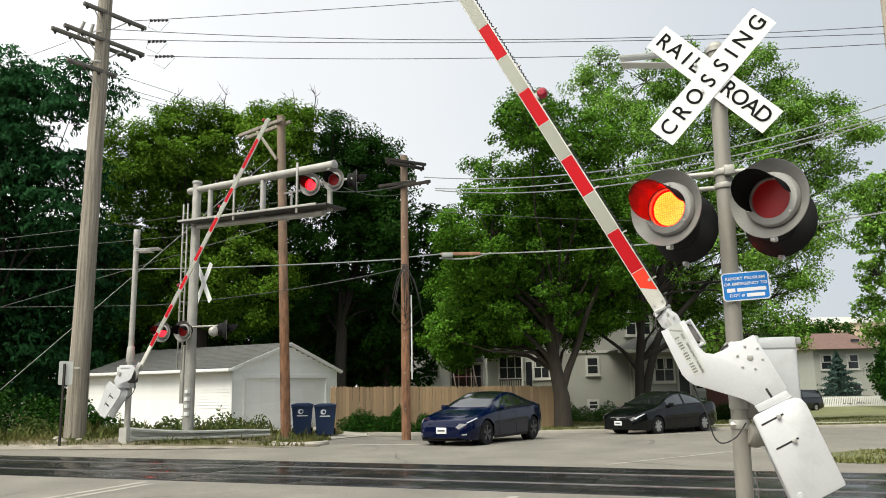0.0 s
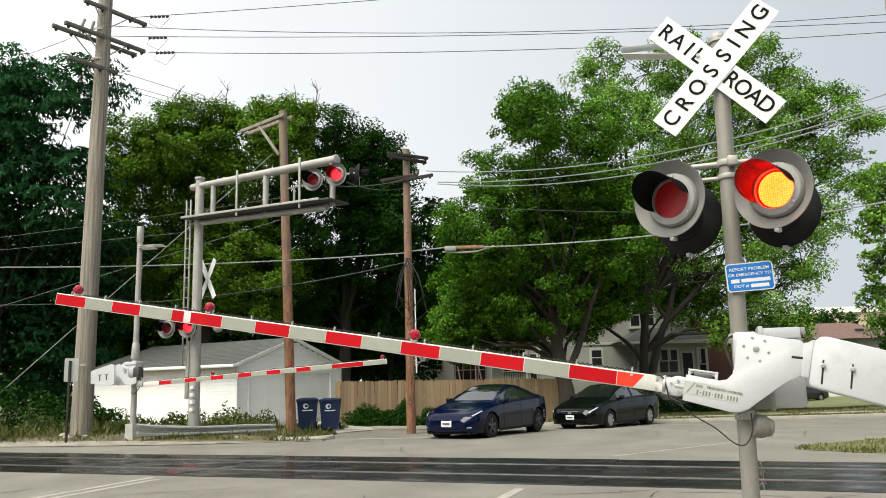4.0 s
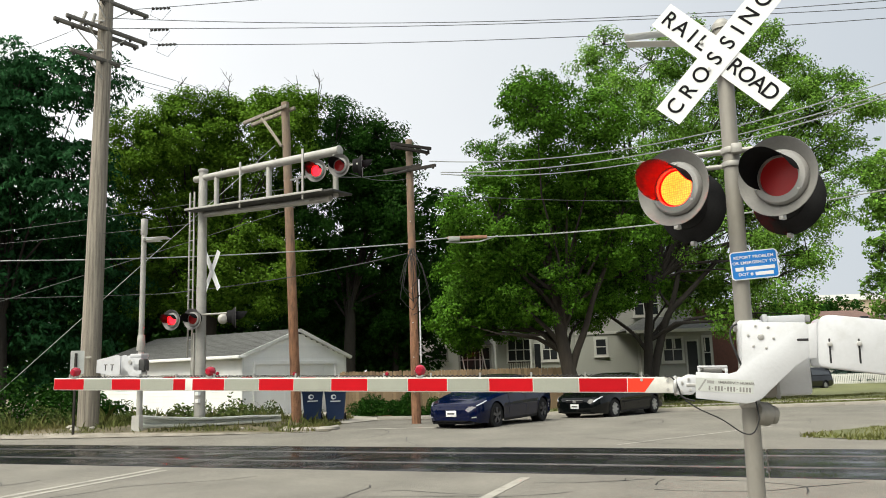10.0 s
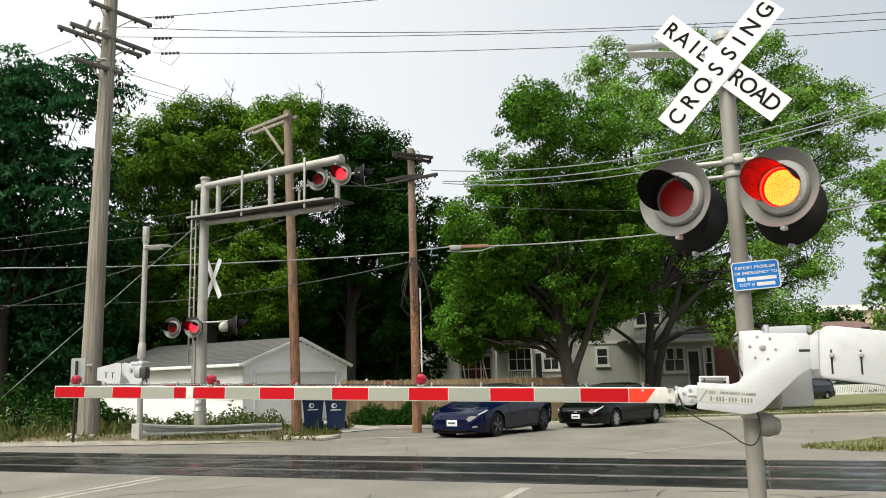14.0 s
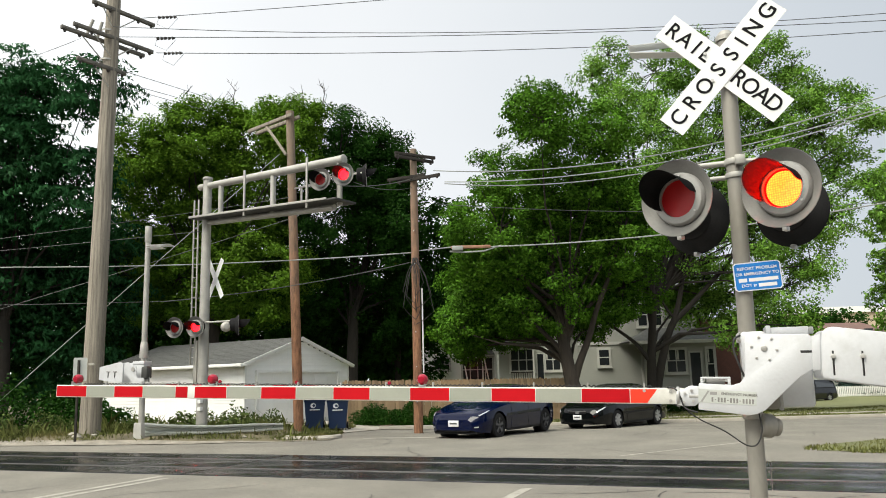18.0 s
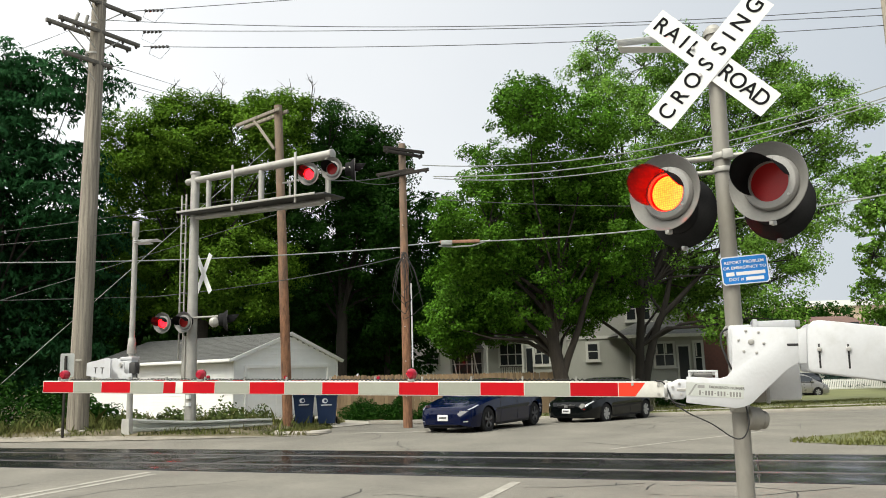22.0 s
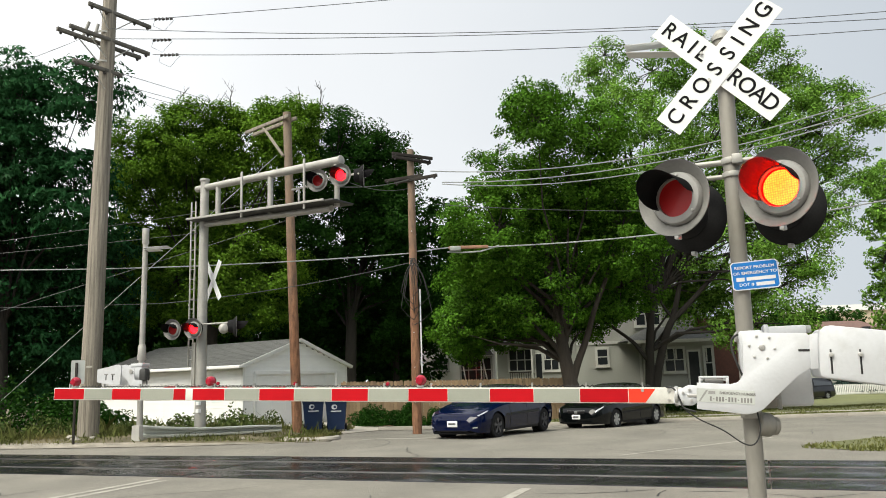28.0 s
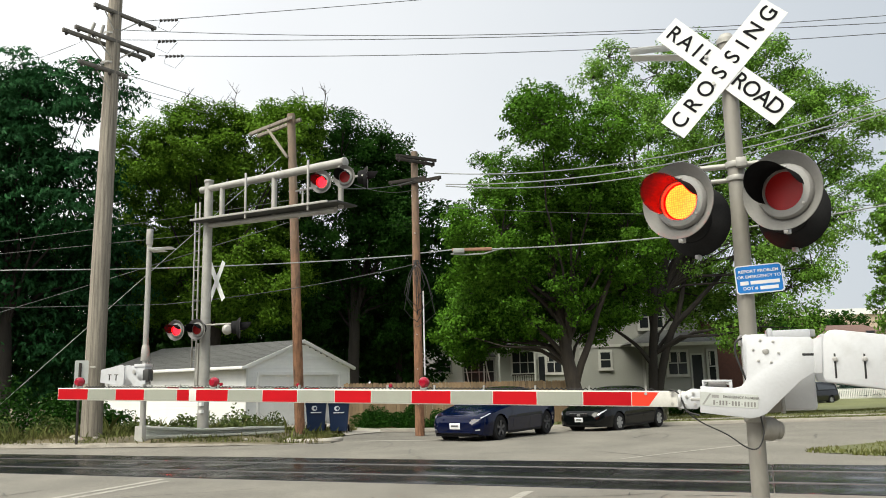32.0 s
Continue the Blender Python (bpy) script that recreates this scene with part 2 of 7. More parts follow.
M = dict(
    asphalt=material("asphalt", (0.190, 0.179, 0.153), 0.9, vary=0.24, scale=0.7, bump=0.8, bump_scale=60, grit=0.32, grit_scale=55, spots=0.35, spot_colour=(0.13, 0.125, 0.115), spot_scale=0.5),
    concrete=material("concrete", (0.36, 0.335, 0.29), 0.9, vary=0.14, grit=0.15, grit_scale=45, scale=1.2, bump=0.3, bump_scale=50, spots=0.4, spot_colour=(0.22, 0.2, 0.17), spot_scale=1.4),
    gravel=material("gravel", (0.25, 0.228, 0.19), 0.95, vary=0.35, scale=3.0, bump=0.9, bump_scale=24, grit=0.45, grit_scale=40, spots=0.5, spot_colour=(0.16, 0.14, 0.11), spot_scale=2.5),
    soil=material("soil", (0.115, 0.10, 0.058), 0.95, vary=0.4, scale=0.8, bump=0.8, bump_scale=14, spots=0.6, spot_colour=(0.19, 0.16, 0.10), spot_scale=0.9),
    lawn=material("lawn", (0.135, 0.145, 0.058), 0.95, vary=0.3, scale=0.5, bump=0.6, bump_scale=30),
    rubber=material("crossing rubber", (0.020, 0.021, 0.023), 0.19, vary=0.3, scale=1.6, bump=0.03, bump_scale=18, spots=0.35, spot_colour=(0.06, 0.056, 0.052), spot_scale=1.2, per_object=0.25),
    rail=material("worn rail steel", (0.17, 0.165, 0.16), 0.38, 0.8, vary=0.25, scale=3, spots=0.5, spot_colour=(0.12, 0.08, 0.06), spot_scale=8),
    line=material("worn road paint", (0.34, 0.325, 0.285), 0.85, vary=0.25, scale=2.5, spots=1.0, spot_colour=(0.20, 0.19, 0.165), spot_scale=6, grit=0.25),
    galv=material("galvanised steel", (0.40, 0.39, 0.36), 0.55, 0.35, vary=0.16, scale=4, bump=0.06, spots=0.35, spot_colour=(0.27, 0.25, 0.22), spot_scale=5),
    mast=material("weathered aluminium mast", (0.27, 0.255, 0.225), 0.55, 0.25, vary=0.14, scale=3, bump=0.05, spots=0.4, spot_colour=(0.2, 0.185, 0.16), spot_scale=4, stretch=(1, 1, 0.35)),
    silver=material("silver painted steel", (0.575, 0.585, 0.605), 0.45, 0.12, vary=0.06, scale=3, bump=0.05, bump_scale=40, spots=0.4, spot_colour=(0.43, 0.43, 0.42), spot_scale=5),
    guard=material("bleached galvanised steel", (0.55, 0.57, 0.54), 0.5, 0.2, vary=0.12, scale=3, spots=0.4, spot_colour=(0.33, 0.34, 0.31), spot_scale=3),
    silver_dark=material("dull grey cast iron", (0.42, 0.42, 0.41), 0.5, 0.3, vary=0.14, scale=5, bump=0.1),
    bolt=material("zinc bolt", (0.5, 0.49, 0.47), 0.4, 0.5, vary=0.15, scale=20),
    black=material("black painted metal", (0.018, 0.018, 0.019), 0.5, 0.0, vary=0.25, scale=5, spots=0.3, spot_colour=(0.05, 0.05, 0.05), spot_scale=6),
    hood=material("black lamp hood", (0.022, 0.022, 0.023), 0.9, vary=0.25, scale=5, spec=0.05),
    plate=material("faded black backplate", (0.205, 0.20, 0.19), 0.55, 0.0, vary=0.15, scale=4, spots=0.35, spot_colour=(0.27, 0.265, 0.25), spot_scale=4),
    plate_ring=material("grey lamp door", (0.30, 0.295, 0.285), 0.5, 0.1, vary=0.12, scale=6),
    lens=material("dark red signal lens", (0.44, 0.006, 0.008), 0.4, vary=0.12, scale=10, coat=0.1, bump=0.12, bump_scale=90),
    white=material("white reflective sheeting", (0.76, 0.77, 0.77), 0.45, vary=0.03, scale=4, spots=0.12, spot_colour=(0.55, 0.55, 0.54), spot_scale=7),
    letters=material("black sheeting", (0.010, 0.010, 0.011), 0.8, vary=0.1, spec=0.1),
    blue_sign=material("blue sign sheeting", (0.008, 0.19, 0.60), 0.45, vary=0.08, scale=5),
    arm_red=material("red reflective stripe", (0.46, 0.004, 0.010), 0.6, spec=0.15, vary=0.08, scale=6, per_object=0.1),
    arm_new=material("bright red stripe", (0.75, 0.05, 0.025), 0.6, spec=0.15, vary=0.05, scale=6),
    arm_white=material("greyed white stripe", (0.31, 0.322, 0.272), 0.45, vary=0.06, scale=5, per_object=0.06, spots=0.25, spot_colour=(0.33, 0.32, 0.28), spot_scale=6),
    arm_body=material("white fibreglass arm", (0.68, 0.67, 0.62), 0.45, vary=0.07, scale=5, spots=0.3, spot_colour=(0.4, 0.38, 0.33), spot_scale=7),
    ball=material("red plastic lamp", (0.33, 0.005, 0.022), 0.18, vary=0.08, scale=12, coat=0.5),
    cable=material("black cable", (0.02, 0.02, 0.02), 0.6, vary=0.2),
    wire=material("weathered wire", (0.075, 0.08, 0.078), 0.6, vary=0.15, scale=1),
    wire_pale=material("pale sheathed cable", (0.30, 0.32, 0.30), 0.6, vary=0.15, scale=1),
    rust=material("rusty splice case", (0.30, 0.16, 0.10), 0.8, vary=0.3, scale=6),
    insulator=material("dark glazed insulator", (0.05, 0.045, 0.045), 0.25, vary=0.2, scale=10),
    wood_grey=material("silver-grey pole wood", (0.26, 0.232, 0.19), 0.9, vary=0.5, scale=6, bump=0.9, bump_scale=14, stretch=(3, 3, 0.10), spots=0.85, spot_colour=(0.085, 0.072, 0.058), spot_scale=4),
    wood_pale=material("pale weathered pole wood", (0.36, 0.32, 0.26), 0.9, vary=0.3, scale=8, bump=0.6, bump_scale=18, stretch=(3, 3, 0.14), spots=0.5, spot_colour=(0.22, 0.19, 0.15), spot_scale=4),
    wood_brown=material("tarred brown pole wood", (0.25, 0.125, 0.068), 0.85, vary=0.55, scale=4, bump=1.0, bump_scale=12, stretch=(3, 3, 0.6), spots=1.0, spot_colour=(0.035, 0.02, 0.015), spot_scale=3.2),
    crossarm=material("weathered crossarm", (0.135, 0.125, 0.11), 0.9, vary=0.25, scale=4, bump=0.4),
    fence=material("cedar picket", (0.29, 0.20, 0.115), 0.85, vary=0.2, scale=3, bump=0.4, bump_scale=14, stretch=(4, 4, 0.3), per_object=0.28, spots=0.45, spot_colour=(0.17, 0.12, 0.08), spot_scale=3),
    siding=material("white vinyl siding", (0.88, 0.88, 0.86), 0.55, vary=0.04, scale=1.5, per_object=0.03, spots=0.15, spot_colour=(0.6, 0.6, 0.57), spot_scale=1.4),
    # tree shade is put into this paint; the boards are a paler cream
    siding_cream_shaded=material("shaded cream clapboard", (0.33, 0.335, 0.30), 0.6, vary=0.06, scale=1.2, spots=0.2, spot_colour=(0.28, 0.28, 0.25), spot_scale=1.2),
    # one even tone, darker than trim
    trim_grey=material("greyer white trim", (0.46, 0.46, 0.43), 0.6, vary=0.08, scale=3),
    trim=material("white painted trim", (0.8, 0.8, 0.78), 0.5, vary=0.05, scale=3),
    shingle=material("grey asphalt shingle", (0.085, 0.087, 0.084), 0.9, vary=0.3, scale=3.5, bump=0.6, bump_scale=26, per_object=0.12),
    shingle_brown=material("reddish brown shingle", (0.14, 0.085, 0.07), 0.9, vary=0.25, scale=2, bump=0.4),
    brick=material("red brown brick", (0.10, 0.040, 0.030), 0.85, vary=0.25, scale=6, bump=0.5),
    tan=material("tan stucco", (0.50, 0.40, 0.30), 0.85, vary=0.08, scale=0.5),
    glass=material("dark window glass", (0.02, 0.023, 0.026), 0.08, vary=0.2, scale=2),
    curtain=material("pale curtain", (0.45, 0.44, 0.40), 0.9, vary=0.15, scale=3),
    bark=material("bark", (0.040, 0.032, 0.025), 0.95, vary=0.4, scale=5, bump=0.9, bump_scale=16, stretch=(2, 2, 0.4)),
    bark_dark=material("dark wet bark", (0.026, 0.022, 0.018), 0.95, vary=0.4, scale=5, bump=0.9, bump_scale=16, stretch=(2, 2, 0.4)),
    bin=material("navy bin plastic", (0.008, 0.025, 0.075), 0.45, vary=0.12, scale=4),
    bin_mark=material("white bin marking", (0.6, 0.62, 0.65), 0.6, vary=0.1),
    car_blue=material("deep blue metallic paint", (0.0008, 0.0034, 0.024), 0.12, 0.0, vary=0.06, scale=3, coat=0.45, spec=0.1),
    car_dark=material("dark green-grey metallic paint", (0.003, 0.004, 0.0042), 0.12, 0.0, vary=0.06, scale=3, coat=0.40, spec=0.1),
    car_silver=material("silver-beige metallic paint", (0.25, 0.24, 0.225), 0.3, 0.5, vary=0.06, scale=3, coat=1.0),
    car_black=material("black car paint", (0.004, 0.004, 0.005), 0.22, 0.0, vary=0.06, scale=3, coat=1.0, spec=0.2),
    car_glass=material("tinted car glass", (0.010, 0.012, 0.012), 0.04, vary=0.1, spec=1.0, coat=1.0),
    tyre=material("tyre rubber", (0.014, 0.014, 0.015), 0.8, vary=0.2, scale=10, spec=0.2),
    alloy=material("alloy wheel", (0.48, 0.48, 0.48), 0.35, 0.8, vary=0.1, scale=8),
    alloy_dark=material("dark grey wheel cover", (0.09, 0.09, 0.095), 0.4, 0.6, vary=0.1, scale=8),
    headlamp=material("clear headlamp", (0.42, 0.44, 0.46), 0.12, 0.2, vary=0.15, scale=9, coat=1.0),
    plastic=material("black trim plastic", (0.010, 0.010, 0.011), 0.6, vary=0.15, spec=0.25),
    number=material("licence plate", (0.72, 0.73, 0.74), 0.5, vary=0.06, scale=9),
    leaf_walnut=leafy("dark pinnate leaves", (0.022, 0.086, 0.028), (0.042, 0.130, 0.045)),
    leaf_elm=leafy("yellow-green leaves", (0.088, 0.180, 0.013), (0.140, 0.255, 0.020)),
    leaf_maple=leafy("maple leaves", (0.060, 0.150, 0.011), (0.103, 0.230, 0.017), 0.65),
    leaf_mid=leafy("mid green leaves", (0.016, 0.056, 0.006), (0.036, 0.105, 0.010)),
    leaf_light=leafy("pale green leaves", (0.130, 0.262, 0.036), (0.215, 0.37, 0.055), 0.65),
    leaf_spruce=leafy("blue spruce needles", (0.055, 0.095, 0.08), (0.08, 0.13, 0.11)),
    grass_dry=leafy("dry grass blades", (0.115, 0.13, 0.040), (0.30, 0.22, 0.12), 0.6),
    weed=leafy("weeds", (0.080, 0.115, 0.032), (0.17, 0.16, 0.06)),
    grass=leafy("grass blades", (0.115, 0.125, 0.038), (0.22, 0.19, 0.09), 0.6),
    red_cloth=material("red cloth", (0.45, 0.03, 0.03), 0.9, vary=0.15),
    grate=material("dark grating", (0.06, 0.06, 0.058), 0.6, 0.3, vary=0.2),
    led=glowing("lit signal lamp", (1.0, 0.0034, 0.00034), 240.0, (0.5, 0.05, 0.02)),
    led_rim=glowing("lit lens rim", (1.0, 0.0015, 0.002), 1.6, (0.4, 0.01, 0.01)),
    led_far=glowing("lit far signal lamp", (1.0, 0.0015, 0.0028), 40.0, (0.5, 0.03, 0.03)),
)


def bleached_upwards(m, grey, low, high):
    """Tar-brown wood that has weathered to grey towards its top, with a ragged edge."""
    n, l = m.node_tree.nodes, m.node_tree.links
    b = n["Principled BSDF"]
    old = b.inputs["Base Color"].links[0].from_socket
    co, sep, no = n.new("ShaderNodeTexCoord"), n.new("ShaderNodeSeparateXYZ"), n.new("ShaderNodeTexNoise")
    no.inputs["Scale"].default_value, no.inputs["Detail"].default_value = 1.6, 5.0
    add, mr, mx = n.new("ShaderNodeMath"), n.new("ShaderNodeMapRange"), n.new("ShaderNodeMix")
    add.operation = "MULTIPLY_ADD"
    add.inputs[1].default_value = 3.0
    mr.inputs["From Min"].default_value, mr.inputs["From Max"].default_value, mr.inputs["To Max"].default_value = low + 1.5, high + 1.5, 0.85
    mx.data_type = "RGBA"
    mx.inputs["B"].default_value = (*grey, 1)
    l.new(co.outputs["Object"], sep.inputs[0]), l.new(co.outputs["Object"], no.inputs["Vector"])
    l.new(no.outputs["Fac"], add.inputs[0]), l.new(sep.outputs["Z"], add.inputs[2])
    l.new(add.outputs[0], mr.inputs["Value"]), l.new(mr.outputs["Result"], mx.inputs["Factor"])
    l.new(old, mx.inputs["A"]), l.new(mx.outputs["Result"], b.inputs["Base Color"])


bleached_upwards(M["wood_brown"], (0.205, 0.165, 0.125), 3.5, 9.0)


# ---- mesh tools ----
def finish(bm, name, mat, smooth=True, angle=35):
    me = bpy.data.meshes.new(name)
    bm.to_mesh(me)
    bm.free()
    me.materials.append(M[mat] if isinstance(mat, str) else mat)
    if smooth:
        me.polygons.foreach_set("use_smooth", [True] * len(me.polygons))
        me.set_sharp_from_angle(angle=radians(angle))
    return me


def part(name, bm, mat, parent, label="", at=None, smooth=True):
    """One mesh object under a thing or under a part."""
    ob = new(name, finish(bm, name, mat, smooth))
    ob.parent = parent
    if at is not None:
        ob.matrix_basis = at
    if label:
        tagged(ob, label)
    return ob


def share(name, me, parent, at):
    ob = new(name, me)
    ob.parent = parent
    ob.matrix_basis = at
    return ob


def thing(name, m, label, category, group="", kind=""):
    ob = new(name)
    ob.empty_display_size = 0.2
    ob.matrix_basis = m
    return tagged(ob, label, category, group, kind)


def solid(name, bm, mat, label, category, m=None, group="", kind="", smooth=True):
    ob = new(name, finish(bm, name, mat, smooth))
    if m is not None:
        ob.matrix_basis = m
    return tagged(ob, label, category, group, kind)


def bevelled(bm, width, segments=2):
    if width:
        bmesh.ops.bevel(bm, geom=list(bm.edges), offset=width, segments=segments, affect="EDGES", profile=0.5, clamp_overlap=True)
    return bm


def box(x0, x1, y0, y1, z0, z1, bevel=0.0, bm=None):
    own = bmesh.new()
    bmesh.ops.create_cube(own, size=1.0)
    for v in own.verts:
        v.co = Vector((x0 + (v.co.x + 0.5) * (x1 - x0), y0 + (v.co.y + 0.5) * (y1 - y0), z0 + (v.co.z + 0.5) * (z1 - z0)))
    bevelled(own, bevel)
    return merged(bm, own)


def merged(bm, own):
    if bm is None:
        return own
    me = bpy.data.meshes.new("joined")
    own.to_mesh(me)
    own.free()
    bm.from_mesh(me)
    bpy.data.meshes.remove(me)
    return bm


def rod(p0, p1, r0, r1=None, n=14, bevel=0.0, bm=None):
    """A round bar, tapered or not, from one point to another."""
    r1 = r0 if r1 is None else r1
    p0, p1 = Vector(p0), Vector(p1)
    own = bmesh.new()
    bmesh.ops.create_cone(own, cap_ends=True, segments=n, radius1=r0, radius2=r1, depth=(p1 - p0).length)
    if bevel:
        rims = [e for e in own.edges if abs(e.verts[0].co.z - e.verts[1].co.z) < 1e-6]
        bmesh.ops.bevel(own, geom=rims, offset=bevel, segments=2, affect="EDGES", profile=0.5, clamp_overlap=True)
    turn = Vector((0, 0, 1)).rotation_difference(p1 - p0).to_matrix().to_4x4()
    bmesh.ops.transform(own, matrix=Matrix.Translation((p0 + p1) / 2) @ turn, verts=own.verts)
    return merged(bm, own)


def slab(points, y0, y1, bevel=0.0, bm=None):
    """A plate with an outline in x and z, from y0 to y1."""
    own = bmesh.new()
    a = [own.verts.new((x, y0, z)) for x, z in points]
    b = [own.verts.new((x, y1, z)) for x, z in points]
    own.faces.new(a)
    own.faces.new(b[::-1])
    for i in range(len(a)):
        j = (i + 1) % len(a)
        own.faces.new((a[j], a[i], b[i], b[j]))
    bmesh.ops.recalc_face_normals(own, faces=own.faces)
    bevelled(own, bevel)
    return merged(bm, own)


def tube(points, radii, n=8, bm=None):
    """A round tube through points."""
    own = bmesh.new()
    points = [Vector(p) for p in points]
    if not hasattr(radii, "__len__"):
        radii = [radii] * len(points)
    rings = []
    for i, p in enumerate(points):
        way = (points[min(i + 1, len(points) - 1)] - points[max(i - 1, 0)]).normalized()
        side = way.cross(Vector((0.13, 0.31, 0.94)))
        if side.length < 0.05:
            side = way.cross(Vector((1, 0, 0)))
        side.normalize()
        up = side.cross(way)
        rings.append([own.verts.new(p + radii[i] * (math.cos(2 * math.pi * k / n) * side + math.sin(2 * math.pi * k / n) * up)) for k in range(n)])
    for a, b in zip(rings, rings[1:]):
        for k in range(n):
            own.faces.new((a[k], a[(k + 1) % n], b[(k + 1) % n], b[k]))
    own.faces.new(rings[0][::-1])
    own.faces.new(rings[-1])
    bmesh.ops.recalc_face_normals(own, faces=own.faces)
    return merged(bm, own)


def smooth_line(points, steps=6):
    """More points along a line, so that it bends smoothly."""
    p = [Vector(q) for q in points]
    p = [p[0] * 2 - p[1], *p, p[-1] * 2 - p[-2]]
    out = []
    for a, b, c, d in zip(p, p[1:], p[2:], p[3:]):
        for k in range(steps):
            t = k / steps
            out.append(0.5 * (2 * b + (c - a) * t + (2 * a - 5 * b + 4 * c - d) * t * t + (3 * b - a - 3 * c + d) * t ** 3))
    return out + [p[-2]]


def lathe(profile, n=32, start=0.0, sweep=360.0, bm=None):
    """A body turned about the y axis; profile of (radius, y)."""
    own = bmesh.new()
    closed = sweep >= 360
    count = n if closed else n + 1
    rings = []
    for k in range(count):
        a = radians(start + sweep * k / n)
        rings.append([own.verts.new((r * math.cos(a), y, r * math.sin(a))) for r, y in profile])
    for k in range(n):
        a, b = rings[k], rings[(k + 1) % count]
        for i in range(len(profile) - 1):
            own.faces.new((a[i], a[i + 1], b[i + 1], b[i]))
    bmesh.ops.remove_doubles(own, verts=own.verts, dist=1e-5)
    bmesh.ops.recalc_face_normals(own, faces=own.faces)
    return merged(bm, own)


def mesh_from(name, verts, faces, mat, smooth=False):
    """A mesh from numpy arrays of corners and of equal-sized faces."""
    me = bpy.data.meshes.new(name)
    k = faces.shape[1]
    me.vertices.add(len(verts))
    me.vertices.foreach_set("co", np.asarray(verts, np.float32).ravel())
    me.loops.add(faces.size)
    me.loops.foreach_set("vertex_index", faces.ravel().astype(np.int32))
    me.polygons.add(len(faces))
    me.polygons.foreach_set("loop_start", np.arange(0, faces.size, k, dtype=np.int32))
    me.polygons.foreach_set("loop_total", np.full(len(faces), k, np.int32))
    me.update(calc_edges=True)
    me.validate()
    me.materials.append(M[mat])
    if smooth:
        me.polygons.foreach_set("use_smooth", [True] * len(me.polygons))
    return me


def lettering(text, size, mat, parent, at, name="lettering", spacing=1.0, depth=0.0015, width=1.0, bold=0.0):
    """Flat letters of the built-in font, made into a mesh."""
    cu = bpy.data.curves.new(name, "FONT")
    cu.body, cu.size, cu.align_x, cu.align_y, cu.extrude = text, size, "CENTER", "CENTER", depth
    cu.space_character, cu.offset = spacing, bold
    tmp = new(name, cu)
    bpy.context.view_layer.update()
    me = bpy.data.meshes.new_from_object(tmp.evaluated_get(bpy.context.evaluated_depsgraph_get()))
    bpy.data.objects.remove(tmp)
    bpy.data.curves.remove(cu)
    me.materials.clear()
    me.materials.append(M[mat])
    for v in me.vertices:
        v.co.x *= width
    ob = new(name, me)
    ob.parent = parent
    ob.matrix_basis = at
    return ob


def ease(x):
    x = min(1.0, max(0.0, x))
    return x * x * (3 - 2 * x)


def ground_z(x, y):
    """The height of the ground: level at the track, falling gently beyond the street on the far side."""
    fall = -0.028 * max(0.0, min(y, 55) - 22.0) * ease((x + 6) / 5)
    bank = 0.24 * ease((y - 21.2) / 1.9) * ease((-5.0 - x) / 1.6) * ease((29 - y) / 3)
    return fall + bank


ROAD = radians(-21.3)      # the track runs along this turn of the x axis
U = Vector((math.cos(ROAD), math.sin(ROAD), 0))
V = Vector((-math.sin(ROAD), math.cos(ROAD), 0))


# ---- ground ----
def sheet(name, outline, mat, lift, label, category, step=2.0, thick=0.0, kind="structure"):
    """A flat piece of ground with that outline, laid over the terrain."""
    bm = bmesh.new()
    bm.faces.new([bm.verts.new((x, y, 0)) for x, y in outline])
    xs, ys = [p[0] for p in outline], [p[1] for p in outline]
    for axis, lo, hi in ((0, min(xs), max(xs)), (1, min(ys), max(ys))):
        k = math.floor(max(lo, -40) / step) * step
        while k < min(hi, 80):
            plane = [0, 0, 0]
            plane[axis] = 1
            bmesh.ops.bisect_plane(bm, geom=bm.verts[:] + bm.edges[:] + bm.faces[:], plane_co=Vector(plane) * k, plane_no=plane)
            k += step
    for v in bm.verts:
        v.co.z = ground_z(v.co.x, v.co.y) + lift
    for f in bm.faces:
        if f.normal.z < 0:
            f.normal_flip()
    if thick:
        bmesh.ops.solidify(bm, geom=bm.faces[:], thickness=thick)
        bmesh.ops.recalc_face_normals(bm, faces=bm.faces)
    return solid(name, bm, mat, label, category, kind=kind)


gx = np.array([-900, -300, -120, -60, *np.arange(-40, 41, 1.6), 60, 100, 180, 400, 900])
gy = np.array([-300, -60, -20, *np.arange(-8, 60, 1.6), 70, 90, 120, 200, 500, 1500])
gv = np.array([(x, y, ground_z(x, y) - 0.10) for y in gy for x in gx])
cols = len(gx)
gf = np.array([(j * cols + i, j * cols + i + 1, (j + 1) * cols + i + 1, (j + 1) * cols + i) for j in range(len(gy) - 1) for i in range(cols - 1)])
tagged(new("ground", mesh_from("ground", gv, gf, "soil", True)), "bare and grassy earth ground around the crossing", "ground", kind="structure")


def uv(u, v):
    p = U * u + V * v
    return (p.x, p.y)


V0, V1 = 11.45, 15.0
# asphalt on both sides of the track
sheet("road", [uv(-60, -30), uv(14, -30), uv(14, V0), uv(-60, V0)], "asphalt", 0.0, "pale worn asphalt road before the track", "road")
sheet("street", [uv(-40, V1), uv(30, V1), (60, 16), (60, 29.5), (20, 29.2), (6, 29.0), (0.5, 28.6), (-2.6, 28.2), (-3.6, 25.4), (-3.4, 21.7), (-7, 21.45), (-14, 21.9), (-30, 26)],
      "asphalt", 0.0, "pale worn asphalt street beyond the track", "road")
